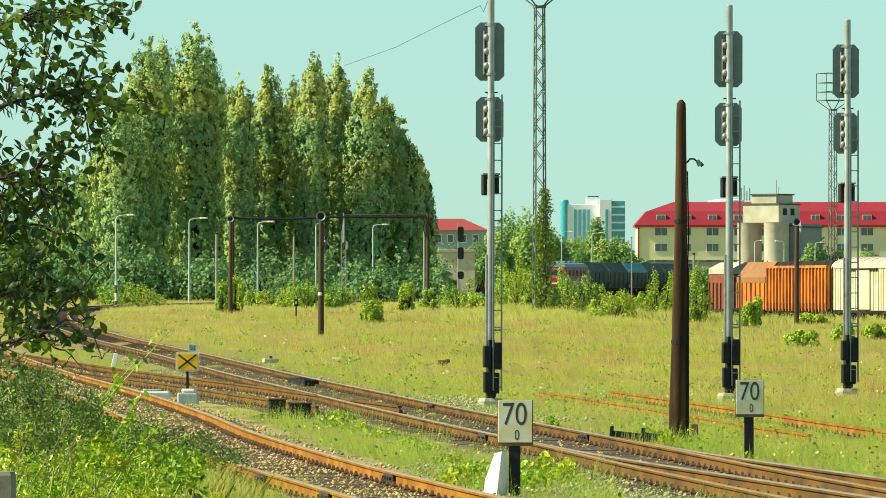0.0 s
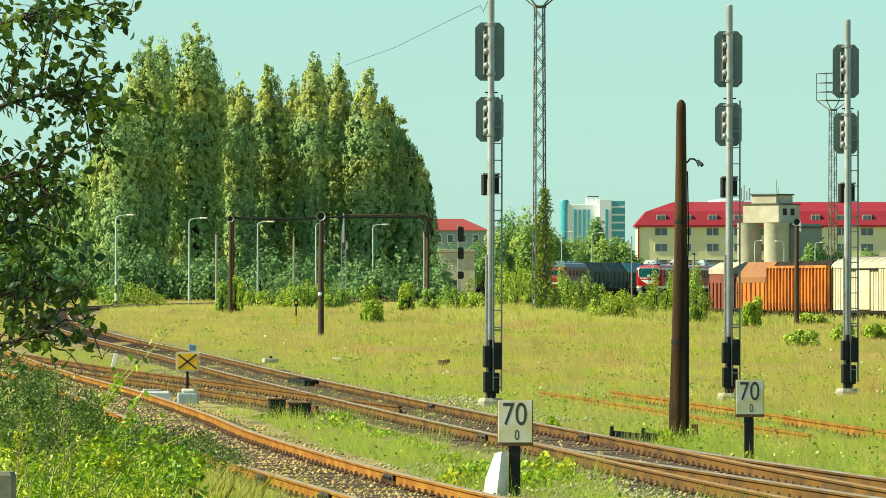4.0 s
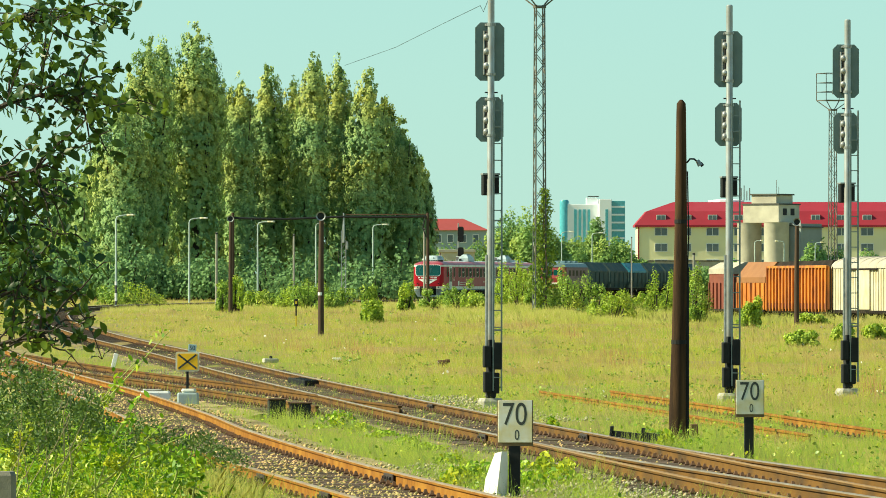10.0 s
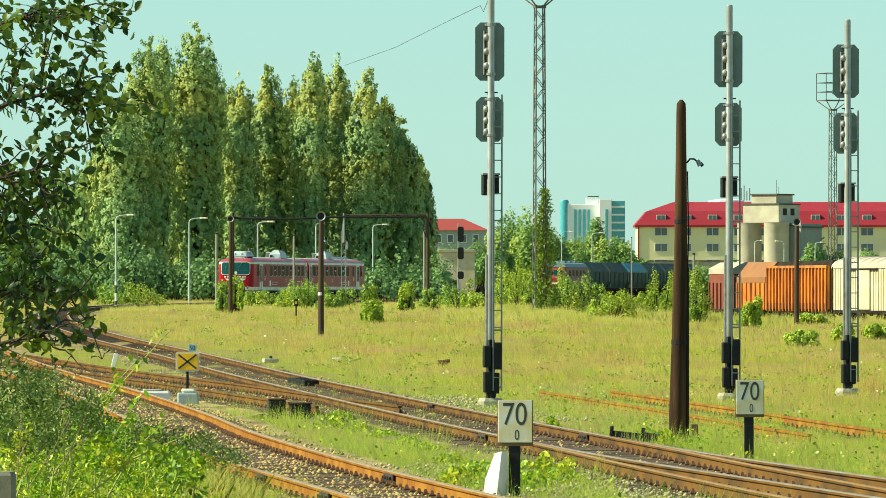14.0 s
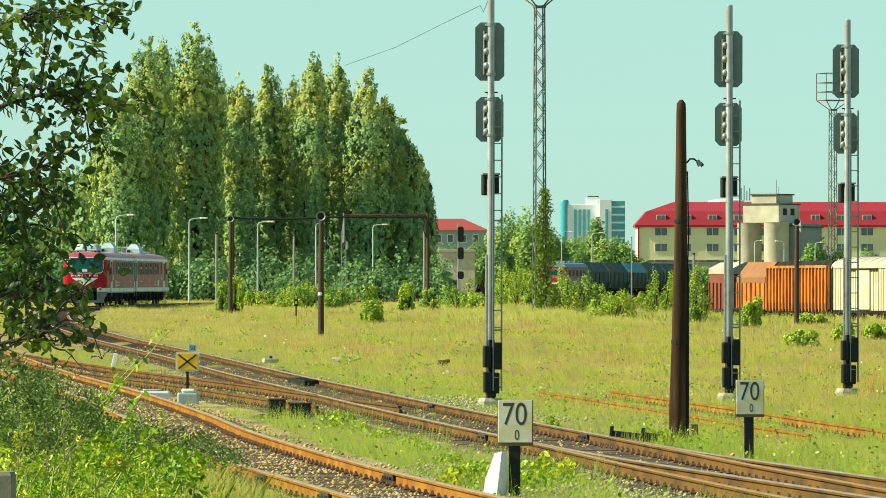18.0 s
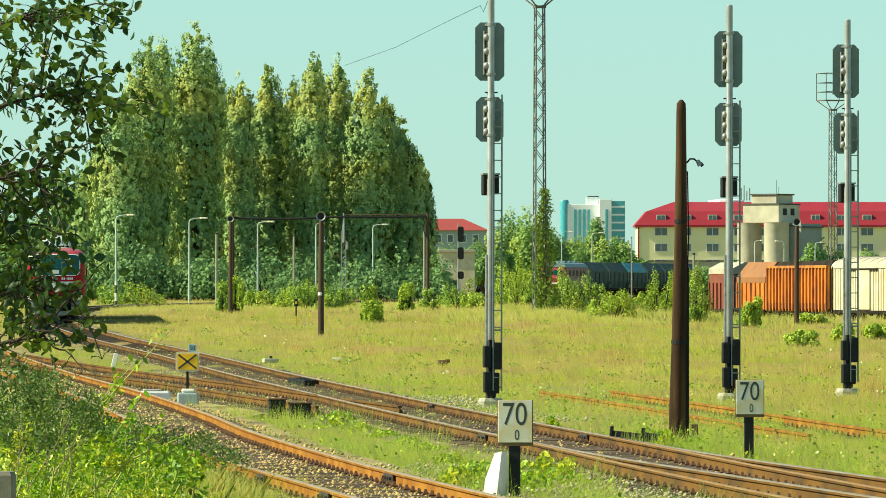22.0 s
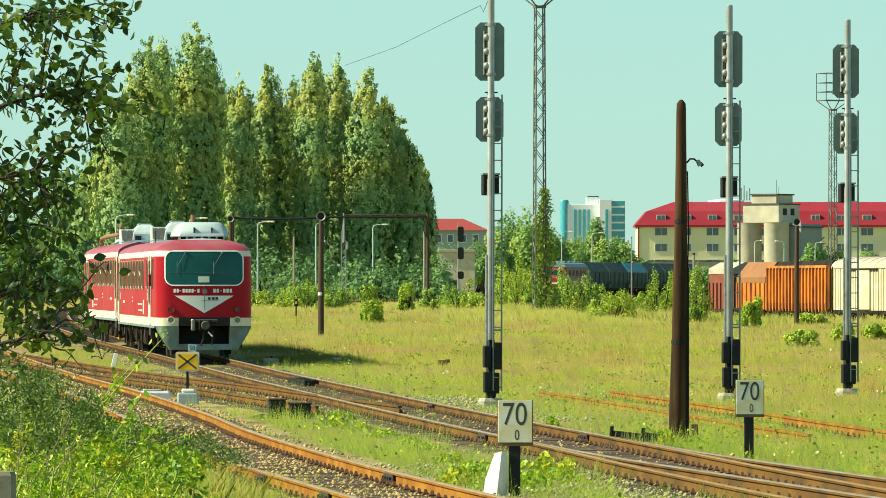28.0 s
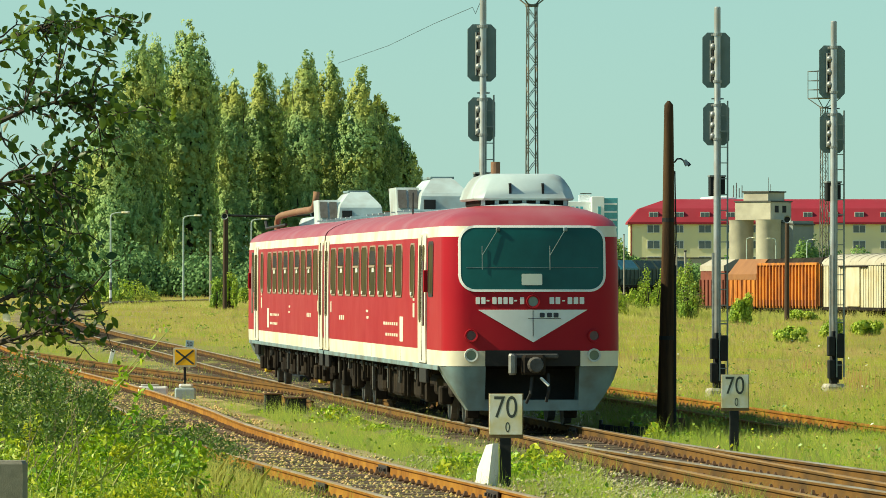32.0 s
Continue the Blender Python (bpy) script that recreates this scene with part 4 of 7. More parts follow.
def tar_pole():
    p = thing("utility_pole", pose(3.65, 104, -0.28, 0, 0.0, 0), "thick tarred wooden pole with a steel stay beside it", "pole")
    part("shaft", Geo().tube([(-0.06, 0, -0.2), (-0.06, 0, 0), (-0.03, 0, 1.6), (0, 0, 3.2), (0.005, 0, 5.1), (0.005, 0, 5.24), (0.005, 0, 5.30)], [0.145, 0.14, 0.115, 0.10, 0.075, 0.07, 0.02], 18), M_TARPOLE, p, "tarred round shaft", True)
    part("stay_post", Geo().box(0.08, -0.03, -0.2, 0.125, 0.02, 2.72, 0.004), M_CABINET, p, "black steel stay post")
    part("cable", Geo().tube([(0.10, 0, 2.7), (0.12, 0, 3.2), (0.10, 0, 4.2)], 0.012, 6), M_CABINET, p)
    arm = part("lamp_arm", Geo().tube([(0.09, 0, 4.33), (0.14, 0, 4.39), (0.20, 0, 4.39), (0.26, 0, 4.34)], 0.014, 7), M_CABINET, p, "bent bracket")
    part("insulator", Geo().tube([(0.25, 0, 4.37), (0.30, 0, 4.29)], [0.03, 0.045], 10), M_HOUSING, arm)
    part("insulator", Geo().tube([(0.30, 0, 4.33), (0.335, 0, 4.28)], [0.025, 0.03], 10), M_CABINET, arm)
    for z in (1.55, 3.4):
        part("wire_wrap", Geo().tube([(-0.03 if z < 2 else 0, 0, z), (-0.03 if z < 2 else 0, 0, z + 0.06)], 0.122 if z < 2 else 0.102, 14), M_CABINET, p)


tar_pole()


def bars(g, rects, y, t=0.006):
    for x0, z0, x1, z1 in rects:
        g.box(x0, y - t, z0, x1, y, z1, 0)
    return g


def text_mesh(txt, size, material, name):
    cu = bpy.data.curves.new(name, "FONT")
    cu.body, cu.size, cu.extrude = txt, size, 0.0006
    cu.align_x, cu.align_y = "CENTER", "CENTER"
    ob = bpy.data.objects.new(name, cu)
    me = bpy.data.meshes.new_from_object(ob)
    me.name = name
    bpy.data.objects.remove(ob)
    me.materials.clear()
    me.materials.append(material)
    return me


def lettering(txt, size, material, parent, x, y, z, sx=1.0, name="lettering"):
    ob = new(name, text_mesh(txt, size, material, name))
    ob.parent = parent
    ob.matrix_basis = Matrix.Translation((x, y, z)) @ Euler((radians(90), 0, 0)).to_matrix().to_4x4() @ Matrix.Diagonal((sx, 1, 1, 1))
    return ob


def speed_board(x, y, zb, yaw, label, block):
    s = thing("speed_board", pose(x, y, zb, 0, 0, yaw), label, "track sign", "speed boards")
    part("post", Geo().box(-0.075, -0.02, -0.25, 0.055, 0.05, 0.75, 0.01), M_CABINET, s, "black post")
    pl = part("plate", Geo().box(-0.19, -0.045, 0.50, 0.19, -0.025, 0.97, 0.004), M_ENAMEL, s, "white enamel plate, worn")
    part("plate_back", Geo().box(-0.20, -0.024, 0.46, 0.20, -0.012, 0.975, 0.002), M_PLATEBACK, s)
    lettering("70", 0.36, M_LETTER, pl, -0.005, -0.0460, 0.805, 0.80)
    lettering("0", 0.165, M_LETTER, pl, 0.02, -0.0460, 0.58, 0.70)
    if block:
        g = Geo().loft([[(-0.30, -0.10, -0.1), (-0.10, -0.10, -0.1), (-0.10, 0.08, -0.1), (-0.30, 0.08, -0.1)], [(-0.27, -0.09, 0.1), (-0.08, -0.09, 0.1), (-0.08, 0.07, 0.1), (-0.27, 0.07, 0.1)], [(-0.16, -0.06, 0.38), (-0.06, -0.06, 0.40), (-0.06, 0.04, 0.40), (-0.16, 0.04, 0.38)]])
        tagged(part("marker_stone", g, M_LIME, None, m=pose(x - 0.07, y - 0.10, zb, 0, 0, yaw - 38)), "whitewashed leaning marker stone beside a speed board", "marker stone")
    return s


M_LIME = mat("whitewash", (0.82, 0.82, 0.80), (0.74, 0.73, 0.69), scale=4, rough=0.9, bump=0.08)
speed_board(0.81, 75.9, -0.08, -3, "white speed board reading 70 on black post, lower", True)
speed_board(4.22, 93.3, -0.10, 2, "white speed board reading 70 beyond the main track", False)


def turnout_sign():
    s = thing("turnout_marker", pose(-5.05, 134, -0.12, 0, 0, 0), "yellow board with black cross above a grey turnout box", "track sign")
    part("post", Geo().box(-0.025, -0.02, 0.1, 0.025, 0.02, 0.62, 0.005), M_CABINET, s)
    pl = part("plate", Geo().prism(rounded(-0.235, 0.58, 0.235, 0.97, 0.04, 3), "y", -0.035, -0.02), M_ENAMEL, s, "white edged plate")
    fc = part("yellow_field", Geo().prism(rounded(-0.20, 0.615, 0.20, 0.935, 0.02, 2), "y", -0.041, -0.0355), M_SIGNYELLOW, pl, "yellow field")
    for a in (1, -1):
        g = Geo().box(-0.225, -0.046, -0.018, 0.225, -0.0415, 0.018, 0).moved(Matrix.Translation((0, 0, 0.775)) @ Euler((0, radians(38 * a), 0)).to_matrix().to_4x4())
        part("cross_bar", g, M_LETTER, fc)
    tp = part("number_plate_small", Geo().box(-0.075, -0.03, 0.975, 0.085, -0.02, 1.12, 0.003).moved(Euler((0, radians(5), 0)).to_matrix().to_4x4()), M_PALEBLUE, s, "small pale plate")
    tp.name = "top_plate"
    lettering("50", 0.13, M_LETTER, tp, 0.095, -0.0312, 1.04, 0.9)
    part("box", Geo().box(-0.20, -0.15, -0.1, 0.22, 0.15, 0.16, 0.03), M_BOXGREY, s, "blue-grey turnout lamp box")
    part("box_lid", Geo().box(-0.12, -0.12, 0.16, 0.17, 0.12, 0.24, 0.04), M_ENAMEL, s)
    m = thing("point_machine", pose(-5.83, 138, -0.12, 0, 0, 4), "low pale turnout machine casing in ballast", "point machine")
    part("casing", Geo().box(-0.33, -0.2, -0.1, 0.28, 0.2, 0.13, 0.04), M_LIME, m)
    part("cover", Geo().box(-0.28, -0.17, 0.13, 0.10, 0.17, 0.17, 0.02), M_CONC, m)


M_SIGNYELLOW = mat("yellow sign field", (0.92, 0.55, 0.02), (0.85, 0.48, 0.02), scale=4, rough=0.5, bump=0.03)
M_PALEBLUE = mat("pale blue plate", (0.34, 0.52, 0.58), (0.28, 0.42, 0.48), scale=8, rough=0.6, bump=0.05)
M_BOXGREY = mat("blue-grey box paint", (0.36, 0.45, 0.46), (0.28, 0.34, 0.35), scale=4, rough=0.6, bump=0.1)
turnout_sign()


M_DARKCONC = mat("weathered grey concrete", (0.25, 0.235, 0.19), (0.18, 0.17, 0.135), scale=9, fine=80, rough=0.95, bump=0.3)


def small_yard_things():
    # black cable boxes between the lines
    for px, w in ((-2.97, 0.30), (-2.55, 0.36)):
        b = thing("cable_box", pose(px, 121, -0.12, 0, 0, 6), "low black cable box in the grass", "cable box", "cable boxes")
        part("casing", Geo().box(-w / 2, -0.2, -0.1, w / 2, 0.2, 0.24 if w < 0.33 else 0.17, 0.02), M_CABINET, b)
        part("lid", Geo().box(-w / 2 - 0.02, -0.22, 0.24 if w < 0.33 else 0.17, w / 2 + 0.02, 0.22, 0.27 if w < 0.33 else 0.20, 0.01), M_CLIP, b)
    # dark trough boards near the tarred pole
    for px, d, w in ((2.84, 103, 0.55), (3.24, 102, 0.45)):
        b = thing("cable_trough", pose(px, d, -0.2, 0, 6, -8), "old black timber cable trough by the pole", "cable trough", "cable troughs")
        part("board", Geo().box(-w / 2, -0.08, 0.0, w / 2, -0.03, 0.14, 0.01), M_CABINET, b)
        part("board", Geo().box(-w / 2, 0.03, 0.0, w / 2, 0.08, 0.12, 0.01), M_SLEEPER, b)
        part("end_board", Geo().box(-w / 2 - 0.04, -0.09, -0.05, -w / 2, 0.09, 0.20, 0.005), M_CABINET, b)
    b = thing("junction_box", pose(3.93, 106, -0.2), "small rusty junction box beside the pole", "junction box")
    part("casing", Geo().box(-0.06, -0.06, -0.1, 0.06, 0.06, 0.2, 0.01), M_CLIP, b)
    # white stake
    b = thing("white_stake", pose(-9.04, 186, -0.1 + rise(186), 0, 14, 0), "leaning white painted stake in the grass", "stake")
    part("stake", Geo().box(-0.06, -0.03, -0.2, 0.06, 0.03, 0.32, 0.01), M_LIME, b)
    # striped short post in the meadow
    d = 300
    b = thing("marker_post", pose(-6.50, d, rise(d) - 0.15), "short yellow and black marker post in the meadow", "marker post")
    for k in range(4):
        part("band", Geo().box(-0.032, -0.032, 0.24 * k, 0.032, 0.032, 0.24 * k + 0.24, 0.004), M_CABINET if k > 1 else M_YELLOW, b)
    part("head", Geo().box(-0.085, -0.06, 0.90, 0.085, 0.06, 1.22, 0.02), M_CABINET, b)
    part("lens_plate", Geo().box(-0.05, -0.07, 1.0, 0.05, -0.06, 1.12, 0.0), M_YELLOW, b)
    # low white debris by the track
    b = thing("concrete_block", pose(-4.99, 197, rise(197) - 0.20, 0, 0, 15), "broken pale concrete block in the grass", "concrete block")
    part("block", Geo().box(-0.25, -0.12, 0, 0.2, 0.12, 0.13, 0.03), M_CONC, b)
    part("iron", Geo().box(-0.05, -0.05, 0.1, 0.02, 0.05, 0.2, 0.01), M_CABINET, b)
    b = thing("concrete_block", pose(-3.15, 201, rise(201) - 0.2, 0, 0, -5), "flat pale stone lying in the grass", "concrete block")
    part("block", Geo().box(-0.14, -0.12, 0, 0.14, 0.12, 0.10, 0.03), M_LIME, b)
    b = thing("scrap_iron", pose(0.00, 190, rise(190) - 0.2), "dark scrap iron lying in the grass", "scrap iron")
    part("scrap", Geo().box(-0.15, -0.1, 0.0, 0.12, 0.1, 0.18, 0.04).box(0.05, -0.06, 0.1, 0.2, 0.06, 0.2, 0.03), M_CLIP, b)
    # concrete post, placed and sized to fit the camera's view
    b = thing("concrete_post", pose(-3.485, 53, 0.07), "grey concrete fence post, weathered", "fence post")
    part("post", Geo().box(-0.14, -0.10, -0.6, 0.145, 0.10, 0.66, 0.03), M_DARKCONC, b)


small_yard_things()


def point_cover():
    t = thing("point_cover", pose(-3.20, 157, -0.10, 0, 0, 95.5), "black ribbed cover over the point rods beside the rail", "track cover")
    part("plate", Geo().box(-2.4, -0.20, -0.10, 2.4, 0.20, -0.03, 0.02), M_CABINET, t)
    for k in range(13):
        g = Geo().box(-0.06, -0.22, -0.05, 0.06, 0.22, 0.09, 0.01).moved(Matrix.Translation((-2.25 + 0.375 * k, 0, 0)) @ Euler((0, 0, radians(20))).to_matrix().to_4x4())
        part("rib", g, M_CABINET, t)


point_cover()

# ---- lamp posts, loudspeaker poles, gantry ----
def lamp_post(x, y, h, arm, label):
    t = thing("street_lamp", pose(x, y, rise(y) - 0.3), label, "street lamp", "yard lamp posts")
    part("pole", Geo().tube([(0, 0, -0.2), (0, 0, 0.3), (0, 0, h - 0.25), (arm * 0.06, 0, h - 0.06), (arm * 0.25, 0, h + 0.02), (arm * 0.72, 0, h + 0.08)], [0.085, 0.08, 0.055, 0.05, 0.045, 0.04], 9), M_LAMPPOLE, t, "pale green steel pole", True)
    hd = part("lamp_head", Geo().loft([[(arm * u, w * c, h + z + 0.05) for c, z in ((-1, 0), (-0.7, 0.09), (0.7, 0.09), (1, 0), (0.7, -0.05), (-0.7, -0.05))] for u, w in ((0.60, 0.06), (0.70, 0.12), (0.95, 0.14), (1.06, 0.07))]), M_ENAMEL, t, "white lamp head")
    return t


M_STRIPE = mat("worn black band", (0.05, 0.05, 0.05), (0.1, 0.1, 0.1), rough=0.8, bump=0.1)
l0 = lamp_post(-20.84, 432, 6.0, 1.15, "pale green lamp post with banded foot")
for k in range(3):
    part("foot_band", Geo().tube([(0, 0, 0.35 + 0.5 * k), (0, 0, 0.58 + 0.5 * k)], 0.086, 9), M_STRIPE if k % 2 == 0 else M_LIME, l0)
    part("foot_band", Geo().tube([(0, 0, 0.60 + 0.5 * k), (0, 0, 0.83 + 0.5 * k)], 0.084, 9), M_LIME if k % 2 == 0 else M_STRIPE, l0)
for px, d, h, arm in ((-18.90, 505, 6.5, 1.3), (-14.90, 545, 6.6, 1.3), (-10.88, 580, 6.8, 0.7), (-6.61, 640, 7.2, 1.4), (15.05, 860, 8.2, 1.5), (18.48, 840, 7.9, 1.4), (35.23, 700, 6.0, -0.9), (39.54, 720, 6.0, 0.9), (33.12, 720, 6.2, 0.9)):
    lamp_post(px, d, h, arm, "pale green lamp post in the yard")


def horn_pole(x, y, h, label, horn=True, r=0.13):
    t = thing("loudspeaker_pole", pose(x, y, rise(y) - 0.3), label, "pole", "wooden poles")
    part("shaft", Geo().tube([(0, 0, -0.2), (0, 0, h * 0.5), (0.02, 0, h), (0.02, 0, h + 0.06)], [r, r * 0.88, r * 0.75, 0.02], 10), M_POLE, t, "", True)
    if horn:
        g = Geo().loft([[(rr * math.cos(a), yy, h - 0.12 + rr * math.sin(a)) for a in np.linspace(0, 2 * math.pi, 14, endpoint=False)] for rr, yy in ((0.05, 0.10), (0.07, -0.05), (0.19, -0.24), (0.19, -0.26), (0.16, -0.25), (0.05, -0.12))])
        part("loudspeaker", g, M_HOUSING, t, "grey horn loudspeaker", True)
        part("loudspeaker_mouth", Geo().tube([(0, -0.215, h - 0.12), (0, -0.225, h - 0.12)], 0.155, 14), M_CABINET, t)
    return t


p_a = horn_pole(-4.79, 266, 4.95, "brown wooden pole with horn loudspeaker in the meadow")
part("white_band", Geo().tube([(-0.02, -0.02, 1.72), (-0.02, -0.02, 1.84)], 0.108, 10), M_LIME, p_a)
horn_pole(-11.94, 381, 5.55, "brown wooden pole with horn loudspeaker by the yard edge")
horn_pole(16.59, 318, 5.0, "wooden pole with horn loudspeaker beside goods wagons")
for px, d, h in ((-14.70, 440, 5.0), (-10.34, 470, 5.1), (-1.39, 505, 5.8), (19.97, 560, 4.6), (15.54, 420, 3.6), (21.15, 760, 6.9)):
    t = thing("post", pose(px, d, rise(d) - 0.3), "slim weathered grey post in the yard", "post", "grey posts")
    part("shaft", Geo().tube([(0, 0, -0.2), (0, 0, h), (0, 0, h + 0.03)], [0.09, 0.07, 0.02], 9), M_GREYPOLE, t, "", True)
    part("cap", Geo().tube([(0, 0, h - 0.1), (0, 0, h)], 0.085, 9), M_CABINET, t)


def cable_gantry():
    y = 500
    t = thing("cable_gantry", None, "overhead pipe line carried on posts across the yard", "gantry")
    z = 7.12
    part("pipe", Geo().tube([(-15.50, y, z - 0.1), (-11.83, y, z - 0.18), (-7.33, y, z), (-4.33, y, z - 0.02), (-1.12, y, z + 0.02)], 0.085, 8), M_CABINET, t, "dark overhead pipe")
    part("pipe", Geo().tube([(-7.17, y, z + 0.15), (-1.12, y, z + 0.18)], 0.04, 6), M_CLIP, t)
    for px in (-1.12, -15.50):
        part("post", Geo().tube([(px, y, 0.3), (px, y, z + 0.3)], [0.14, 0.11], 10), M_POLE, t, "brown wooden post", True)
    part("cable_loop", Geo().tube([(-1.29, y - 0.1, z), (-1.50, y - 0.1, z - 0.8), (-1.25, y - 0.1, z - 1.5)], 0.05, 6), M_CABINET, t)
    # pale lattice post
    x = -7.33
    for dx in (-0.16, 0.16):
        part("lattice_leg", Geo().box(x + dx - 0.035, y - 0.04, 0.4, x + dx + 0.035, y + 0.04, 6.1 if dx < 0 else 5.4, 0), M_ALU, t)
    for k in range(11):
        z0 = 0.7 + 0.45 * k
        part("lattice_brace", Geo().tube([(x - 0.16, y, z0), (x + 0.16, y, z0 + 0.42)], 0.022, 5), M_ALU, t)
    part("post_head", Geo().tube([(x, y, 5.2), (x, y, 7.4)], [0.11, 0.05], 8), M_ALU, t)
    part("post_head", Geo().box(x + 0.16, y - 0.1, 4.7, x + 0.34, y + 0.1, 5.3, 0.04), M_ALU, t)


cable_gantry()


def far_signal(x, y):
    t = thing("light_signal", pose(x, y, rise(y) - 0.3), "distant light signal with dark heads, front facing", "railway signal")
    part("mast", Geo().tube([(0, 0, 0), (0, 0, 7.2)], [0.09, 0.06], 8), M_ALU, t)
    for z0, z1 in ((5.5, 6.9), (3.9, 5.0), (2.1, 2.8)):
        part("head", Geo().prism(octagon(0.28, z0, z1, 0.12), "y", -0.16, -0.10).moved(Matrix.Translation((0.22, 0, 0))), M_CABINET, t, "black signal head")


far_signal(1.40, 620)


# ---- floodlight masts ----
M_LATTICE = mat("galvanised lattice steel", (0.13, 0.155, 0.15), (0.085, 0.10, 0.095), scale=2, rough=0.6, metal=0.3, bump=0.1, c=(0.16, 0.13, 0.10), cscale=0.6)


def flood_mast():
    t = thing("floodlight_mast", None, "tall lattice steel floodlight mast with a railed cage", "lighting mast", "floodlight masts")
    H0 = 18.2

    def hw(z):
        return 0.33 - 0.08 * min(z / H0, 1)
    for sx in (-1, 1):
        for sy in (-1, 1):
            part("leg", Geo().tube([(sx * hw(0), sy * hw(0), -0.3), (sx * hw(H0), sy * hw(H0), H0)], 0.045, 6), M_LATTICE, t)
    z, k = 0.0, 0
    while z < H0 - 0.5:
        s = 0.62 + 0.25 * (1 - z / H0)
        g = Geo()
        a, b = hw(z), hw(z + s)
        q = 1 if k % 2 == 0 else -1
        g.tube([(-q * a, -a, z), (q * b, -b, z + s)], 0.022, 4)
        g.tube([(-q * a, a, z), (q * b, b, z + s)], 0.022, 4)
        g.tube([(-a, -q * a, z), (-b, q * b, z + s)], 0.022, 4)
        g.tube([(a, -q * a, z), (b, q * b, z + s)], 0.022, 4)
        part("brace_bay", g, M_LATTICE, t)
        z += s
        k += 1
    w = 1.15
    for sx in (-1, 1):
        for sy in (-1, 1):
            part("strut", Geo().tube([(sx * 0.25, sy * 0.25, H0 - 0.1), (sx * w, sy * w, H0 + 0.75)], 0.045, 5), M_LATTICE, t)
            part("cage_post", Geo().tube([(sx * w, sy * w, H0 + 0.75), (sx * w, sy * w, H0 + 3.3)], 0.04, 5), M_LATTICE, t)
    part("platform", Geo().box(-w, -w, H0 + 0.72, w, w, H0 + 0.80, 0.01), M_LATTICE, t)
    for zz in (1.55, 2.4, 3.28):
        g = Geo()
        for a, b in (((-w, -w), (w, -w)), ((w, -w), (w, w)), ((w, w), (-w, w)), ((-w, w), (-w, -w))):
            g.tube([(*a, H0 + zz), (*b, H0 + zz)], 0.035, 5)
        part("railing", g, M_LATTICE, t)
    for x in (-0.4, 0.35):
        part("floodlight", Geo().box(x - 0.2, -w - 0.2, H0 + 1.3, x + 0.2, -w - 0.05, H0 + 1.7, 0.04), M_HOUSING, t)
    part("collar", Geo().box(-0.33, -0.33, H0 - 0.2, 0.33, 0.33, H0 - 0.05, 0.02), M_LATTICE, t)
    return t


fm = flood_mast()
fm.matrix_basis = pose(5.70, 400, rise(400) - 0.3, 0, 0, 12)
copy_thing(fm, pose(36.34, 632, 0.3, 0, 0, 20))


def mast_vine():
    r = np.random.default_rng(5)
    n = 3600
    z = r.uniform(0, 1, n) ** 1.3 * 7.4
    a = r.uniform(0, 6.28, n)
    rad = (0.52 + 0.28 * np.sin(z * 2.1 + a)) * (1 - z / 11) + 0.10 * r.normal(size=n)
    x = 0.25 + rad * np.cos(a) * (0.9 + 0.4 * (z < 6.5))
    c = np.stack([5.70 + x, 400 + rad * np.sin(a), z + 0.4], 1)
    p, f = quads(c, r.uniform(0.10, 0.22, n))
    t = thing("climbing_vine", None, "green climbing vine on the lattice mast", "vine")
    raw("foliage", p, f, M_VINE, t)
    part("stem", Geo().tube([(5.70 + 0.3, 399.6, 0.3), (5.70 + 0.45, 399.6, 3), (5.70 + 0.2, 399.6, 6)], [0.06, 0.04, 0.02], 6), M_POLE, t)


M_VINE = mat("vine leaves", (0.26, 0.36, 0.04), (0.17, 0.26, 0.035), scale=0.8, rough=0.55, bump=0, island=0.4, translucent=0.3)
mast_vine()

# aerial wire from the first signal's top
wire = thing("overhead_wire", None, "thin dark overhead wire in the sky", "wire")
part("strand", Geo().tube([(0.86, 130, 7.62), (0.78, 131, 7.45), (0.77, 140, 7.94), (-0.10, 300, 13.65), (-3.36, 480, 18.92), (-9.35, 645, 22.95)], [0.005, 0.005, 0.006, 0.010, 0.015, 0.020], 5), M_CABINET, wire)

# ---- goods wagons ----
M_ORANGE = mat("faded orange wagon paint", (0.58, 0.215, 0.03), (0.46, 0.14, 0.025), scale=0.8, rough=0.65, bump=0.15, c=(0.30, 0.10, 0.03), cscale=1.6, stretch=(1, 1, 0.4))
M_TAN = mat("rust-tan wagon roof", (0.30, 0.13, 0.045), (0.23, 0.10, 0.04), scale=0.9, rough=0.7, bump=0.15)
M_MAROON = mat("rust-brown wagon paint", (0.22, 0.06, 0.035), (0.16, 0.045, 0.03), scale=1, rough=0.75, bump=0.2)
M_IVORY = mat("ivory van paint", (0.60, 0.56, 0.43), (0.52, 0.47, 0.34), scale=0.7, rough=0.6, bump=0.1, c=(0.50, 0.42, 0.26), cscale=0.9)
M_DIRTYWHITE = mat("dirty white roof", (0.46, 0.42, 0.34), (0.35, 0.31, 0.24), scale=1.0, rough=0.75, bump=0.15)


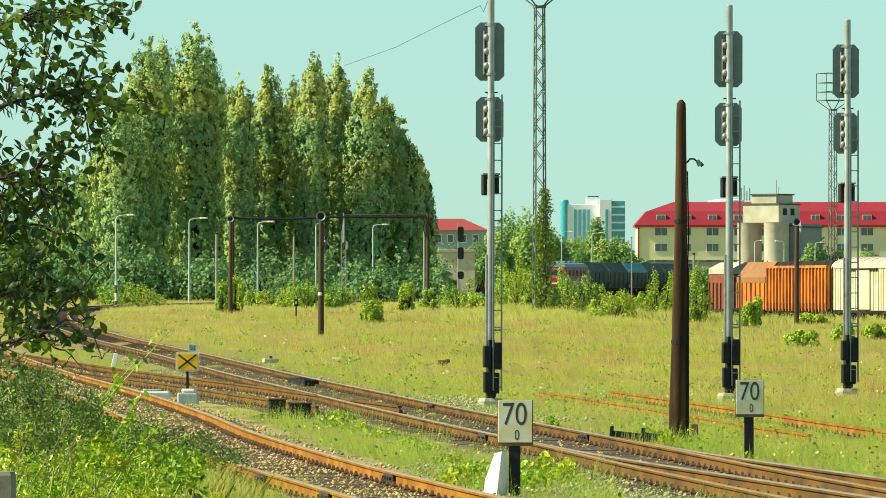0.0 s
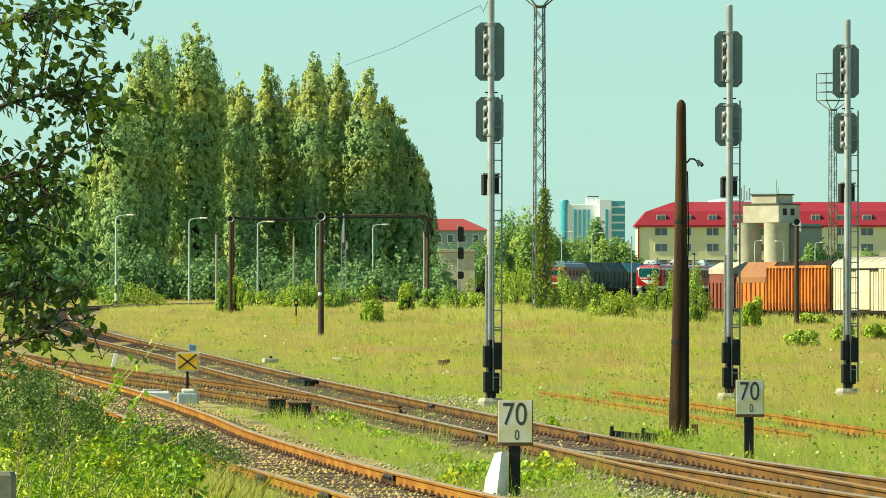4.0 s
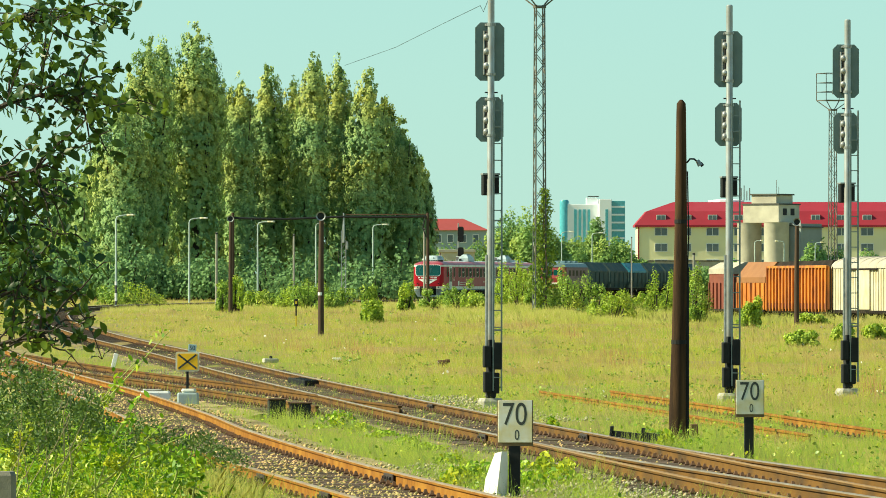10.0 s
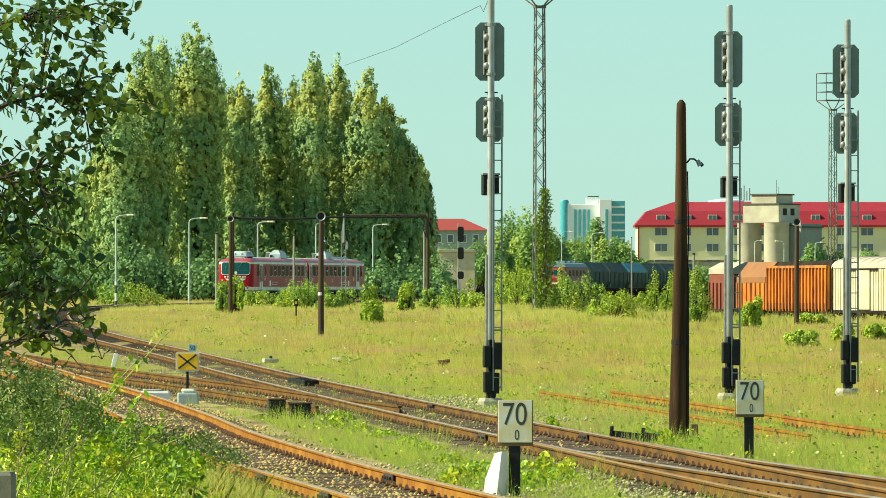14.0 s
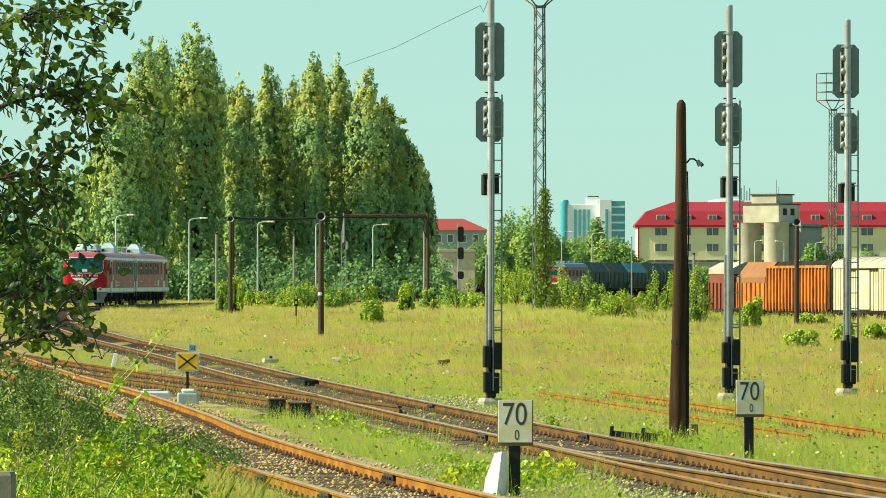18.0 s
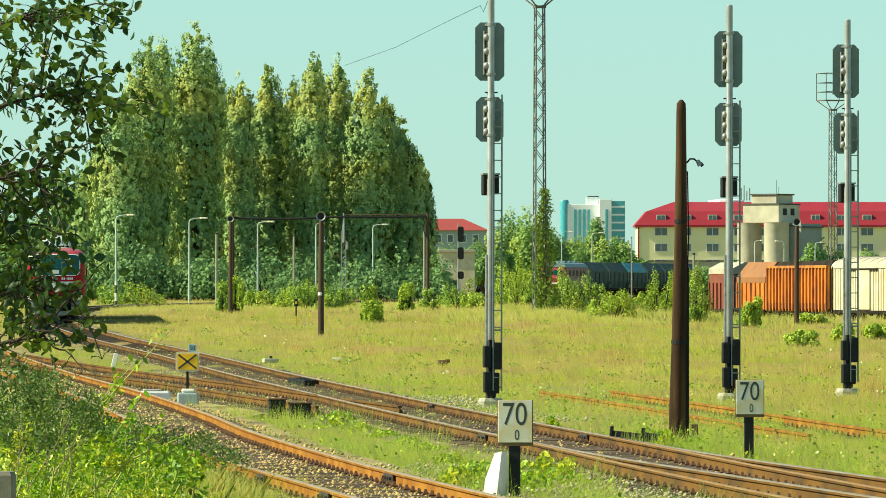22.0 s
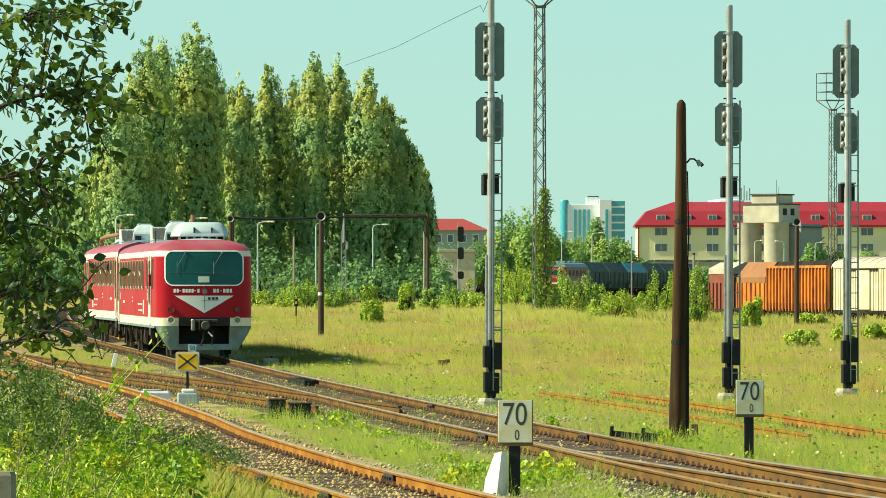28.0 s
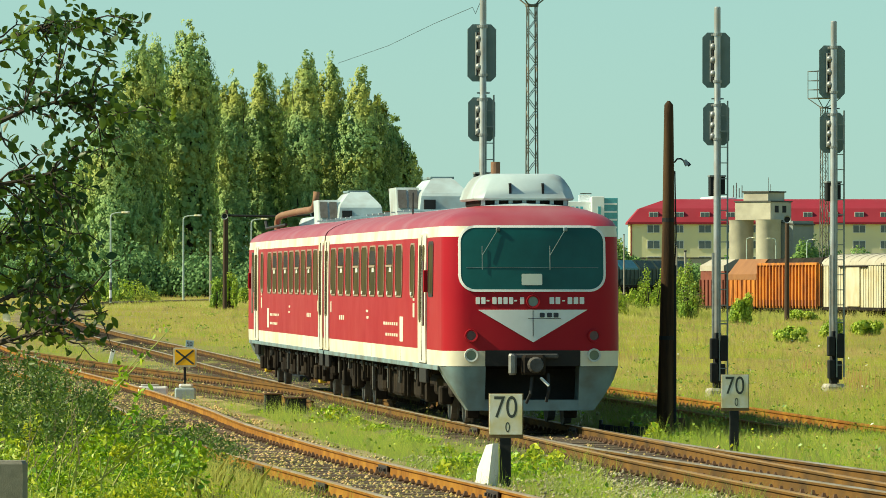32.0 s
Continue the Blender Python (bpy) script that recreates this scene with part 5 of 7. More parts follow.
def under(t, L, bogies=True):
    part("frame", Geo().box(-L / 2, -1.2, 0.95, L / 2, 1.2, 1.18, 0.02), M_UNDER, t)
    for ax in ((-L / 2 + 1.4, -L / 2 + 3.2, L / 2 - 3.2, L / 2 - 1.4) if bogies else (-L / 2 + 1.7, L / 2 - 1.7)):
        for sgn in (-1, 1):
            part("wheel", Geo().tube([(ax, sgn * 0.70, 0.46), (ax, sgn * 0.82, 0.46)], [0.50, 0.46], 16), M_UNDER, t)
            part("axle_guard", Geo().box(ax - 0.25, sgn * 1.0 - 0.06, 0.30, ax + 0.25, sgn * 1.0 + 0.06, 0.95, 0.03), M_UNDER, t)
    for sx in (-1, 1):
        for sy in (-0.87, 0.87):
            part("buffer", Geo().tube([(sx * L / 2, sy, 1.05), (sx * (L / 2 + 0.42), sy, 1.05), (sx * (L / 2 + 0.46), sy, 1.05)], [0.11, 0.11, 0.22], 10), M_UNDER, t)


def gondola(m, L):
    t = thing("open_wagon", m, "faded orange open goods wagon with upright ribs", "goods wagon", "goods wagons")
    under(t, L)
    for sgn in (-1, 1):
        sd = part("side_wall", Geo().box(-L / 2 + 0.1, sgn * 1.36 - 0.03, 1.18, L / 2 - 0.1, sgn * 1.36 + 0.03, 3.42, 0.01), M_ORANGE, t, "faded orange side wall")
        for k in range(19):
            x = -L / 2 + 0.12 + (L - 0.34) * k / 18
            part("rib", Geo().box(x, min(sgn * 1.39, sgn * 1.51), 1.05, x + 0.13, max(sgn * 1.39, sgn * 1.51), 3.40, 0.02), M_ORANGE, sd)
        part("top_rail", Geo().box(-L / 2 + 0.05, sgn * 1.42 - 0.08, 3.38, L / 2 - 0.05, sgn * 1.42 + 0.08, 3.52, 0.02), M_ORANGE, sd)
        part("dark_gap", Geo().box(-L / 2 + 0.2, sgn * 1.392 - 0.004, 1.2, L / 2 - 0.2, sgn * 1.392 + 0.004, 1.5, 0), M_MAROON, sd)
    for sx in (-1, 1):
        part("end_wall", Geo().box(sx * L / 2 - 0.08, -1.36, 1.18, sx * L / 2 + 0.02, 1.36, 3.45, 0.01), M_ORANGE, t)
    part("load", Geo().loft([[(-L / 2 + 0.2, -1.3, 3.1), (L / 2 - 0.2, -1.3, 3.1), (L / 2 - 0.2, 1.3, 3.1), (-L / 2 + 0.2, 1.3, 3.1)], [(-L / 2 + 0.8, -0.9, 3.75), (L / 2 - 0.8, -0.9, 3.8), (L / 2 - 0.8, 0.9, 3.75), (-L / 2 + 0.8, 0.9, 3.8)]]), M_UNDER, t, "dark load heaped inside")
    return t


def van(m, L, wall, roof, label, ribs=26):
    t = thing("covered_wagon", m, label, "goods wagon", "goods wagons")
    under(t, L)
    w, h = 1.42, 3.35
    part("body", Geo().box(-L / 2, -w, 1.1, L / 2, w, h, 0.03), wall, t)
    prof = [(-w - 0.05, h)] + [((w + 0.05) * math.sin(a), h + 0.62 * math.cos(a) ** 0.8) for a in np.linspace(-1.35, 1.35, 11)] + [(w + 0.05, h)]
    part("roof", Geo().prism(prof, "x", -L / 2 - 0.05, L / 2 + 0.05), roof, t, "arched roof", True)
    for sgn in (-1, 1):
        for k in range(ribs):
            x = -L / 2 + 0.15 + (L - 0.4) * k / (ribs - 1)
            part("rib", Geo().box(x, min(sgn * w, sgn * (w + 0.04)), 1.15, x + 0.10, max(sgn * w, sgn * (w + 0.04)), h - 0.02, 0), wall, t)
        dr = part("door", Geo().box(-1.3, min(sgn * (w + 0.045), sgn * (w + 0.11)), 1.2, 1.3, max(sgn * (w + 0.045), sgn * (w + 0.11)), h - 0.08, 0.02), wall, t, "sliding door")
        part("door_rail", Geo().box(-2.8, min(sgn * w, sgn * (w + 0.13)), h - 0.10, 2.8, max(sgn * w, sgn * (w + 0.13)), h - 0.02, 0.01), M_UNDER, dr)
        for x in (-L / 2 + 0.4, L / 2 - 0.5):
            part("ladder", Geo().box(x, sgn * (w + 0.12) - 0.02, 1.0, x + 0.04, sgn * (w + 0.12) + 0.02, h + 0.1, 0).box(x + 0.4, sgn * (w + 0.12) - 0.02, 1.0, x + 0.44, sgn * (w + 0.12) + 0.02, h + 0.1, 0), M_UNDER, t)
        part("bottom_rail", Geo().box(-L / 2, min(sgn * w, sgn * (w + 0.06)), 1.0, L / 2, max(sgn * w, sgn * (w + 0.06)), 1.16, 0.01), M_UNDER, t)
    for k in range(8):
        x = -L / 2 + 0.6 + (L - 1.2) * k / 7
        part("roof_seam", Geo().prism([(u, v + 0.02) for u, v in prof], "x", x, x + 0.05), roof, t)
    return t


WAGON_YAW = 101.6
gondola(pose(20.47, 366, -0.36, 0, 0, WAGON_YAW), 13.0)
van(pose(23.28, 352.3, -0.36, 0, 0, WAGON_YAW), 13.0, M_IVORY, M_DIRTYWHITE, "ivory covered van with ribbed sides")
van(pose(26.11, 338.4, -0.36, 0, 0, WAGON_YAW), 13.0, M_IVORY, M_DIRTYWHITE, "ivory covered van next in the line")


def hood_wagon(m, L, side, top, label, h=2.7):
    t = thing("covered_wagon", m, label, "goods wagon", "goods wagons")
    under(t, L, False)
    w = 1.4
    part("body", Geo().box(-L / 2, -w, 1.1, L / 2, w, h, 0.03), side, t)
    prof = [(-w - 0.03, h - 0.1), (-w - 0.03, h + 0.2), (-0.75, 3.75), (0.75, 3.75), (w + 0.03, h + 0.2), (w + 0.03, h - 0.1)]
    part("hood", Geo().prism(prof, "x", -L / 2 - 0.03, L / 2 + 0.03), top, t, "sloping sheet hood")
    for sgn in (-1, 1):
        for k in range(7):
            x = -L / 2 + 0.1 + (L - 0.35) * k / 6
            part("rib", Geo().box(x, min(sgn * w, sgn * (w + 0.09)), 1.0, x + 0.12, max(sgn * w, sgn * (w + 0.09)), 2.6, 0.01), side, t)
        part("rail", Geo().box(-L / 2, min(sgn * w, sgn * (w + 0.1)), 1.0, L / 2, max(sgn * w, sgn * (w + 0.1)), 1.12, 0.01), M_UNDER, t)
    part("end_frame", Geo().box(-L / 2 - 0.3, -1.3, 1.0, -L / 2, -1.2, 2.6, 0.01).box(-L / 2 - 0.3, 1.2, 1.0, -L / 2, 1.3, 2.6, 0.01), M_UNDER, t)
    return t


hood_wagon(pose(18.46, 376, -0.36, 0, 0, WAGON_YAW), 6.4, M_ORANGE, M_TAN, "orange goods wagon with rust-tan hood")
hood_wagon(pose(17.07, 382.9, -0.36, 0, 0, WAGON_YAW), 5.6, M_MAROON, M_DIRTYWHITE, "rust-brown goods wagon with dirty white hood", 3.2)

# ---- goods train with its locomotive ----
M_LOCORED = mat("dull red locomotive paint", (0.32, 0.04, 0.04), (0.24, 0.03, 0.03), scale=0.8, rough=0.6, bump=0.1)
M_LOCOGREY = mat("grey-brown locomotive side", (0.26, 0.15, 0.14), (0.20, 0.12, 0.11), scale=0.8, rough=0.7, bump=0.1)
M_LOCOROOF = mat("blue-grey roof", (0.20, 0.31, 0.33), (0.15, 0.23, 0.25), scale=0.8, rough=0.6, bump=0.1)
M_HOPPER = mat("dark hopper steel", (0.055, 0.095, 0.09), (0.04, 0.07, 0.068), scale=0.9, rough=0.75, bump=0.2, c=(0.08, 0.095, 0.08), cscale=0.7, spec=0.2)
M_HOPBLUE = mat("blue hopper hood", (0.035, 0.25, 0.33), (0.03, 0.20, 0.27), scale=0.9, rough=0.6, bump=0.1)
TV = Vector((0.205, 0.979, 0))
T0 = Vector((12.12, 750, 0.5))
T_YAW = math.degrees(math.atan2(TV.y, TV.x))


def goods_train():
    c = T0 + TV * 7.0
    t = thing("locomotive", pose(c.x, c.y, 0.5, 0, 0, T_YAW), "dull red diesel locomotive heading a goods train", "locomotive")
    t.scale = (0.86, 1, 1)
    under(t, 16)
    part("body", Geo().box(-7.2, -1.42, 1.2, 7.9, 1.42, 3.5, 0.12), M_LOCOGREY, t, "grey-brown body side")
    part("nose", Geo().loft([[(-7.2, -1.42, z), (-7.2, 1.42, z), (xx, 1.25, z), (xx, -1.25, z)] for z, xx in ((1.1, -8.0), (2.3, -8.1), (3.45, -7.6))]), M_LOCORED, t, "red cab front")
    for y0, y1 in ((-1.05, -0.08), (0.08, 1.05)):
        part("cab_window", Geo().box(-7.98, y0, 2.5, -7.86, y1, 3.2, 0.02), M_SCREEN, t)
    part("front_band", Geo().box(-8.16, -1.2, 1.6, -8.05, 1.2, 1.8, 0.01), M_CREAM, t)
    part("roof", Geo().prism([(-1.42, 3.5), (-1.1, 3.9), (0, 4.05), (1.1, 3.9), (1.42, 3.5)], "x", -7.5, 7.9), M_LOCOROOF, t, "blue-grey roof", True)
    for x in (-3, 0.5, 4):
        part("roof_fan", Geo().box(x, -0.6, 4.0, x + 1.6, 0.6, 4.22, 0.05), M_LOCOROOF, t)
    for k in range(5):
        for sgn in (-1, 1):
            part("side_window", Geo().box(-5.5 + 2.5 * k, sgn * 1.43 - 0.02, 2.55, -4.3 + 2.5 * k, sgn * 1.43 + 0.02, 3.15, 0.01), M_PANE, t)
    for i in range(6):
        c = T0 + TV * (14.0 + 0.6 + 6.0 + 12.3 * i)
        m = pose(c.x, c.y, 0.5, 0, 0, T_YAW)
        blue = i in (2,)
        t = thing("hopper_wagon", m, "dark hopper wagon with blue hood" if blue else "dark hopper wagon with sloping hood", "goods wagon", "hopper wagons")
        under(t, 11.4)
        part("body", Geo().loft([[(-5.2, -1.2, 1.2), (5.2, -1.2, 1.2), (5.2, 1.2, 1.2), (-5.2, 1.2, 1.2)], [(-5.6, -1.45, 1.9), (5.6, -1.45, 1.9), (5.6, 1.45, 1.9), (-5.6, 1.45, 1.9)], [(-5.6, -1.45, 3.0), (5.6, -1.45, 3.0), (5.6, 1.45, 3.0), (-5.6, 1.45, 3.0)]]), M_HOPPER, t)
        part("hood", Geo().prism([(-1.5, 2.95), (-1.5, 3.15), (-0.7, 4.1), (0.7, 4.1), (1.5, 3.15), (1.5, 2.95)], "x", -5.5, 5.5), M_HOPBLUE if blue else M_HOPPER, t, "sloping hood")
        for sgn in (-1, 1):
            for k in range(5):
                x = -5.5 + 2.7 * k
                part("rib", Geo().box(x, sgn * 1.5 - 0.05, 1.3, x + 0.15, sgn * 1.5 + 0.05, 3.0, 0.01), M_HOPPER, t)


goods_train()

# ---- buildings ----
M_ROOF = mat("raspberry red roof sheet", (0.31, 0.013, 0.032), (0.26, 0.012, 0.028), scale=0.25, rough=0.8, bump=0.1, c=(0.29, 0.022, 0.04), cscale=0.12)
M_ROOFB = mat("orange-red roof sheet", (0.33, 0.055, 0.05), (0.28, 0.05, 0.045), scale=0.25, rough=0.65, bump=0.1)
M_YWALL = mat("pale yellow render", (0.80, 0.75, 0.44), (0.75, 0.70, 0.41), scale=0.2, rough=0.85, bump=0.05, c=(0.70, 0.66, 0.44), cscale=0.15)
M_GWALL = mat("grey-green render", (0.34, 0.42, 0.40), (0.28, 0.35, 0.33), scale=0.2, rough=0.85, bump=0.05)
M_WIN = glass("far window pane", (0.10, 0.135, 0.145), 0.12)
M_WFRAME = mat("white window frame", (0.75, 0.75, 0.70), (0.65, 0.65, 0.6), rough=0.6, bump=0)
M_OLDCONC = mat("old silo concrete", (0.54, 0.51, 0.40), (0.46, 0.43, 0.33), scale=0.5, rough=0.9, bump=0.2, c=(0.36, 0.33, 0.26), cscale=0.4)
M_DARKROOF = mat("dark flat roofing", (0.10, 0.10, 0.085), (0.07, 0.07, 0.06), scale=0.5, rough=0.9, bump=0.1)
M_OFFICE = mat("white facade panels", (0.80, 0.84, 0.86), (0.74, 0.79, 0.81), scale=0.15, rough=0.6, bump=0.02)
M_TEAL = glass("teal curtain glass", (0.09, 0.40, 0.46), 0.15)


def window_part(parent, x, y, z, w, h, cross=True):
    fr = part("window", Geo().box(x - w / 2, y - 0.10, z, x + w / 2, y - 0.005, z + h, 0.0), M_WFRAME, parent)
    n = 2 if cross else 1
    for k in range(n):
        a = x - w / 2 + 0.12 + (w - 0.12) / n * k
        part("pane", Geo().box(a, y - 0.13, z + 0.12, a + (w - 0.12) / n - 0.12, y - 0.102, z + h - 0.12, 0), M_WIN, fr)


def long_building():
    d = 1250
    y = d
    x0, x1 = 35.21, 91.25
    ze, zm, zr = 12.62, 15.53, 17.30
    t = thing("apartment_building", None, "long pale yellow building with raspberry mansard roof", "building")
    part("wall", Geo().box(x0 + 0.7, y, 0.3, x1, y + 14, ze, 0.0), M_YWALL, t, "pale yellow rendered wall")
    part("eaves", Geo().box(x0 + 0.2, y - 0.6, ze, x1 + 0.5, y + 14.6, ze + 0.35, 0.0), M_ROOF, t)
    g = Geo().loft([[(x0 + 0.2, y - 0.5, ze + 0.35), (x1, y - 0.5, ze + 0.35), (x1, y + 14.5, ze + 0.35), (x0 + 0.2, y + 14.5, ze + 0.35)],
                    [(x0 + 2.4, y + 1.4, zm), (x1, y + 1.4, zm), (x1, y + 12.6, zm), (x0 + 2.4, y + 12.6, zm)],
                    [(x0 + 7.5, y + 6.8, zr), (x1, y + 6.8, zr), (x1, y + 7.4, zr), (x0 + 7.5, y + 7.4, zr)]])
    part("roof", g, M_ROOF, t, "raspberry red mansard roof")
    for k in range(12):
        x = 40.21 + 4.75 * k
        for z in (10.95, 8.03, 5.12):
            window_part(t, x, y, z, 2.4 if k % 2 == 0 else 1.7, 1.55)
        dm = part("dormer", Geo().box(x - 0.90, y + 0.30, 13.71, x + 0.90, y + 2.2, 14.91, 0.05), M_ROOF, t, "red dormer")
        part("dormer_frame", Geo().box(x - 0.85, y + 0.24, 13.76, x + 0.85, y + 0.297, 14.86, 0), M_WFRAME, dm)
        part("pane", Geo().box(x - 0.72, y + 0.20, 13.87, x - 0.06, y + 0.238, 14.75, 0), M_WIN, dm)
        part("pane", Geo().box(x + 0.06, y + 0.20, 13.87, x + 0.72, y + 0.238, 14.75, 0), M_WIN, dm)
    for k in (3, 9):
        x = 40.42 + 4.75 * k + 2.2
        part("balcony", Geo().box(x - 1.0, y - 1.0, 9.91, x + 1.0, y, 10.95, 0.05), M_WFRAME, t, "small white balcony")
        part("balcony_door", Geo().box(x - 0.8, y - 0.10, 9.91, x + 0.8, y - 0.02, 12.30, 0), M_WIN, t)
    part("downpipe", Geo().box(x0 + 0.75, y - 0.2, 0.4, x0 + 0.95, y - 0.02, ze, 0), M_ROOF, t)


long_building()


# render darkened to paint the silo's shaded side into its colour
M_SHADEWALL = mat("shade-dark render", (0.27, 0.30, 0.29), (0.21, 0.24, 0.23), scale=0.4, rough=0.9, bump=0.1)


def silo_plant():
    d = 800
    t = thing("silo_plant", pose(39.20, d, 0.3, 0, 0, -35), "weathered concrete silo block with two round bins", "silo")
    z1, z2, z3 = 9.33 - 0.3, 11.47 - 0.3, 12.60 - 0.3
    for x, y, r in ((-3.03, -0.90, 1.45), (1.84, -2.62, 1.5)):
        part("bin", Geo().tube([(x, y, -0.2), (x, y, z1 - 0.1), (x, y, z1 + 0.05)], [r, r, r * 1.06], 28), M_OLDCONC, t, "round concrete bin", True)
    part("side_block", Geo().box(1.2, -1.6, -0.2, 4.6, 3.0, z1 - 0.1, 0.0), M_SHADEWALL, t, "grey-green side block")
    part("side_roof", Geo().loft([[(1.1, -1.7, z1 - 0.1), (4.8, -1.7, z1 - 0.6), (4.8, 3.1, z1 - 0.6), (1.1, 3.1, z1 - 0.1)], [(1.1, -1.7, z1 + 0.05), (4.8, -1.7, z1 - 0.45), (4.8, 3.1, z1 - 0.45), (1.1, 3.1, z1 + 0.05)]]), M_DARKROOF, t)
    part("upper_block", Geo().box(-3.1, -2.2, z1, 1.9, 2.4, z2, 0.04), M_OLDCONC, t, "cream upper block")
    part("upper_roof", Geo().box(-3.2, -2.3, z2, 2.0, 2.5, z2 + 0.14, 0.0), M_DARKROOF, t)
    part("top_block", Geo().box(-2.3, -1.6, z2 + 0.14, 1.2, 2.0, z3, 0.04), M_OLDCONC, t)
    part("top_roof", Geo().box(-2.45, -1.75, z3, 1.35, 2.15, z3 + 0.17, 0.0), M_DARKROOF, t, "dark flat roof")
    for y in (-0.9, 0.8):
        part("opening", Geo().box(1.88, y - 0.42, z1 + 0.9, 1.93, y + 0.42, z1 + 1.7, 0.0), M_BLACK, t)
    for k in range(2):
        part("antenna", Geo().tube([(0.2 + 0.3 * k, 0, z3), (0.2 + 0.3 * k, 0, z3 + 1.8 - 0.8 * k)], 0.03, 5), M_LATTICE, t)
    a = thing("roof_antennas", None, "cluster of aerials on a round roof", "antenna")
    part("drum", Geo().tube([(52.89, 1266, 0.3), (52.89, 1266, 17.70), (52.89, 1266, 17.91)], [3.4, 3.4, 1.5], 16), M_OFFICE, a)
    for px in (1312, 1317, 1322, 1327):
        part("aerial", Geo().tube([((px - 784) * 1266 / 12000, 1266, 17.70), ((px - 784) * 1266 / 12000, 1266, 20.49 - (px % 3) * 0.5)], 0.09, 5), M_LATTICE, a)


silo_plant()


def office_tower():
    d = 1900
    k = d / 12000
    t = thing("office_tower", None, "white and teal glass office tower on the skyline", "building")
    def X_(px):
        return (px - 784) * k
    def Z_(r):
        return 2.2 - (r - 502) * k
    part("block", Geo().box(X_(1003), d, 0.3, X_(1063), d + 16, Z_(362), 0.1), M_OFFICE, t, "white middle block")
    part("round_corner", Geo().tube([(X_(999), d + 1, 0.3), (X_(999), d + 1, Z_(358)), (X_(999), d + 1, Z_(354))], [1.35, 1.35, 1.0], 20), M_TEAL, t, "teal glass corner turret", True)
    part("high_block", Geo().box(X_(1060), d - 3, 0.3, X_(1082), d + 14, Z_(353), 0.1), M_OFFICE, t, "white high block")
    part("glass_block", Geo().box(X_(1080), d - 2, 0.3, X_(1106), d + 14, Z_(356), 0.1), M_TEAL, t, "teal glass block")
    part("roof_box", Geo().box(X_(1038), d + 2, Z_(362), X_(1058), d + 8, Z_(350), 0.05), M_OFFICE, t)
    for px in (1016, 1024, 1032, 1040, 1071):
        part("glass_strip", Geo().box(X_(px), d - 3.15 if px > 1060 else d - 0.15, 2, X_(px) + 0.75, d - 3.0 if px > 1060 else d, Z_(371), 0.0), M_TEAL, t, "teal glass strip")
    for z in range(8):
        part("floor_line", Geo().box(X_(1081), d - 2.12, 8 + 2.2 * z, X_(1105), d - 2.02, 8.5 + 2.2 * z, 0.0), M_OFFICE, t)
    part("sign", Geo().box(X_(1040), d + 1, Z_(349), X_(1060), d + 1.2, Z_(347), 0), M_LATTICE, t)


office_tower()


def small_houses():
    d = 1050
    x0, x1 = -3.15, 7.17
    t = thing("house", None, "grey-green house with orange-red hipped roof", "house")
    part("wall", Geo().box(x0 + 0.4, d, 0.3, x1 - 0.4, d + 9, 10.43, 0.0), M_GWALL, t)
    ze, zr = 10.43, 12.26
    part("roof", Geo().loft([[(x0, d - 0.5, ze), (x1, d - 0.5, ze), (x1, d + 9.5, ze), (x0, d + 9.5, ze)], [(x0 + 1, d + 4, zr), (x1 - 4, d + 4, zr), (x1 - 4, d + 5, zr), (x0 + 1, d + 5, zr)]]), M_ROOFB, t, "orange-red hipped roof")
    for px in (776, 797, 820, 842):
        window_part(t, (px - 784) * d / 12000, d, 8.50, 1.0, 1.3, False)
    d = 820
    t = thing("shed", None, "low pale yard shed behind the tracks", "shed")
    part("wall", Geo().box(-0.41, d, 0.3, 3.83, d + 6, 5.96, 0.0), M_IVORY, t)
    part("roof", Geo().box(-0.55, d - 0.3, 5.96, 3.96, d + 6.3, 6.30, 0.03), M_DIRTYWHITE, t)
    part("door", Geo().box(1.09, d - 0.06, 0.3, 1.64, d - 0.005, 2.6, 0), M_UNDER, t)
    d = 730
    t = thing("house", None, "small grey-roofed house half hidden by trees", "house")
    part("wall", Geo().box(-40.39, d, 0.3, -36.01, d + 6, 6.46, 0.0), M_IVORY, t)
    part("roof", Geo().loft([[(-40.88, d - 0.5, 6.46), (-35.77, d - 0.5, 6.46), (-35.77, d + 6.5, 6.46), (-40.88, d + 6.5, 6.46)], [(-39.78, d + 2.5, 9.62), (-36.62, d + 2.5, 9.62), (-36.62, d + 3.5, 9.62), (-39.78, d + 3.5, 9.62)]]), M_MAROON, t)
    # long low wall behind the goods wagons
    w = thing("yard_wall", None, "long low pale wall behind the goods train", "wall")
    part("wall", Geo().box(27.03, 980, 0.2, 42.14, 980.4, 5.38, 0.02), M_DIRTYWHITE, w)
    part("coping", Geo().box(26.87, 979.9, 5.38, 42.30, 980.5, 5.55, 0.02), M_DARKROOF, w)


small_houses()

# ---- trees and bushes ----
# distance haze put into the leaf colour: bluer and paler than bare leaves
M_POPLAR = mat("hazy poplar leaves", (0.31, 0.44, 0.15), (0.24, 0.40, 0.17), scale=0.35, fine=3, rough=0.6, bump=0, island=0.20, translucent=0.22, c=(0.45, 0.47, 0.11), cscale=0.18, spec=0.25)
# leaf colour darkened for the shade under the poplars
M_SHADELEAF = mat("shade-toned thicket leaves", (0.19, 0.32, 0.12), (0.14, 0.26, 0.11), scale=0.5, rough=0.6, bump=0, island=0.25, translucent=0.3, spec=0.1)
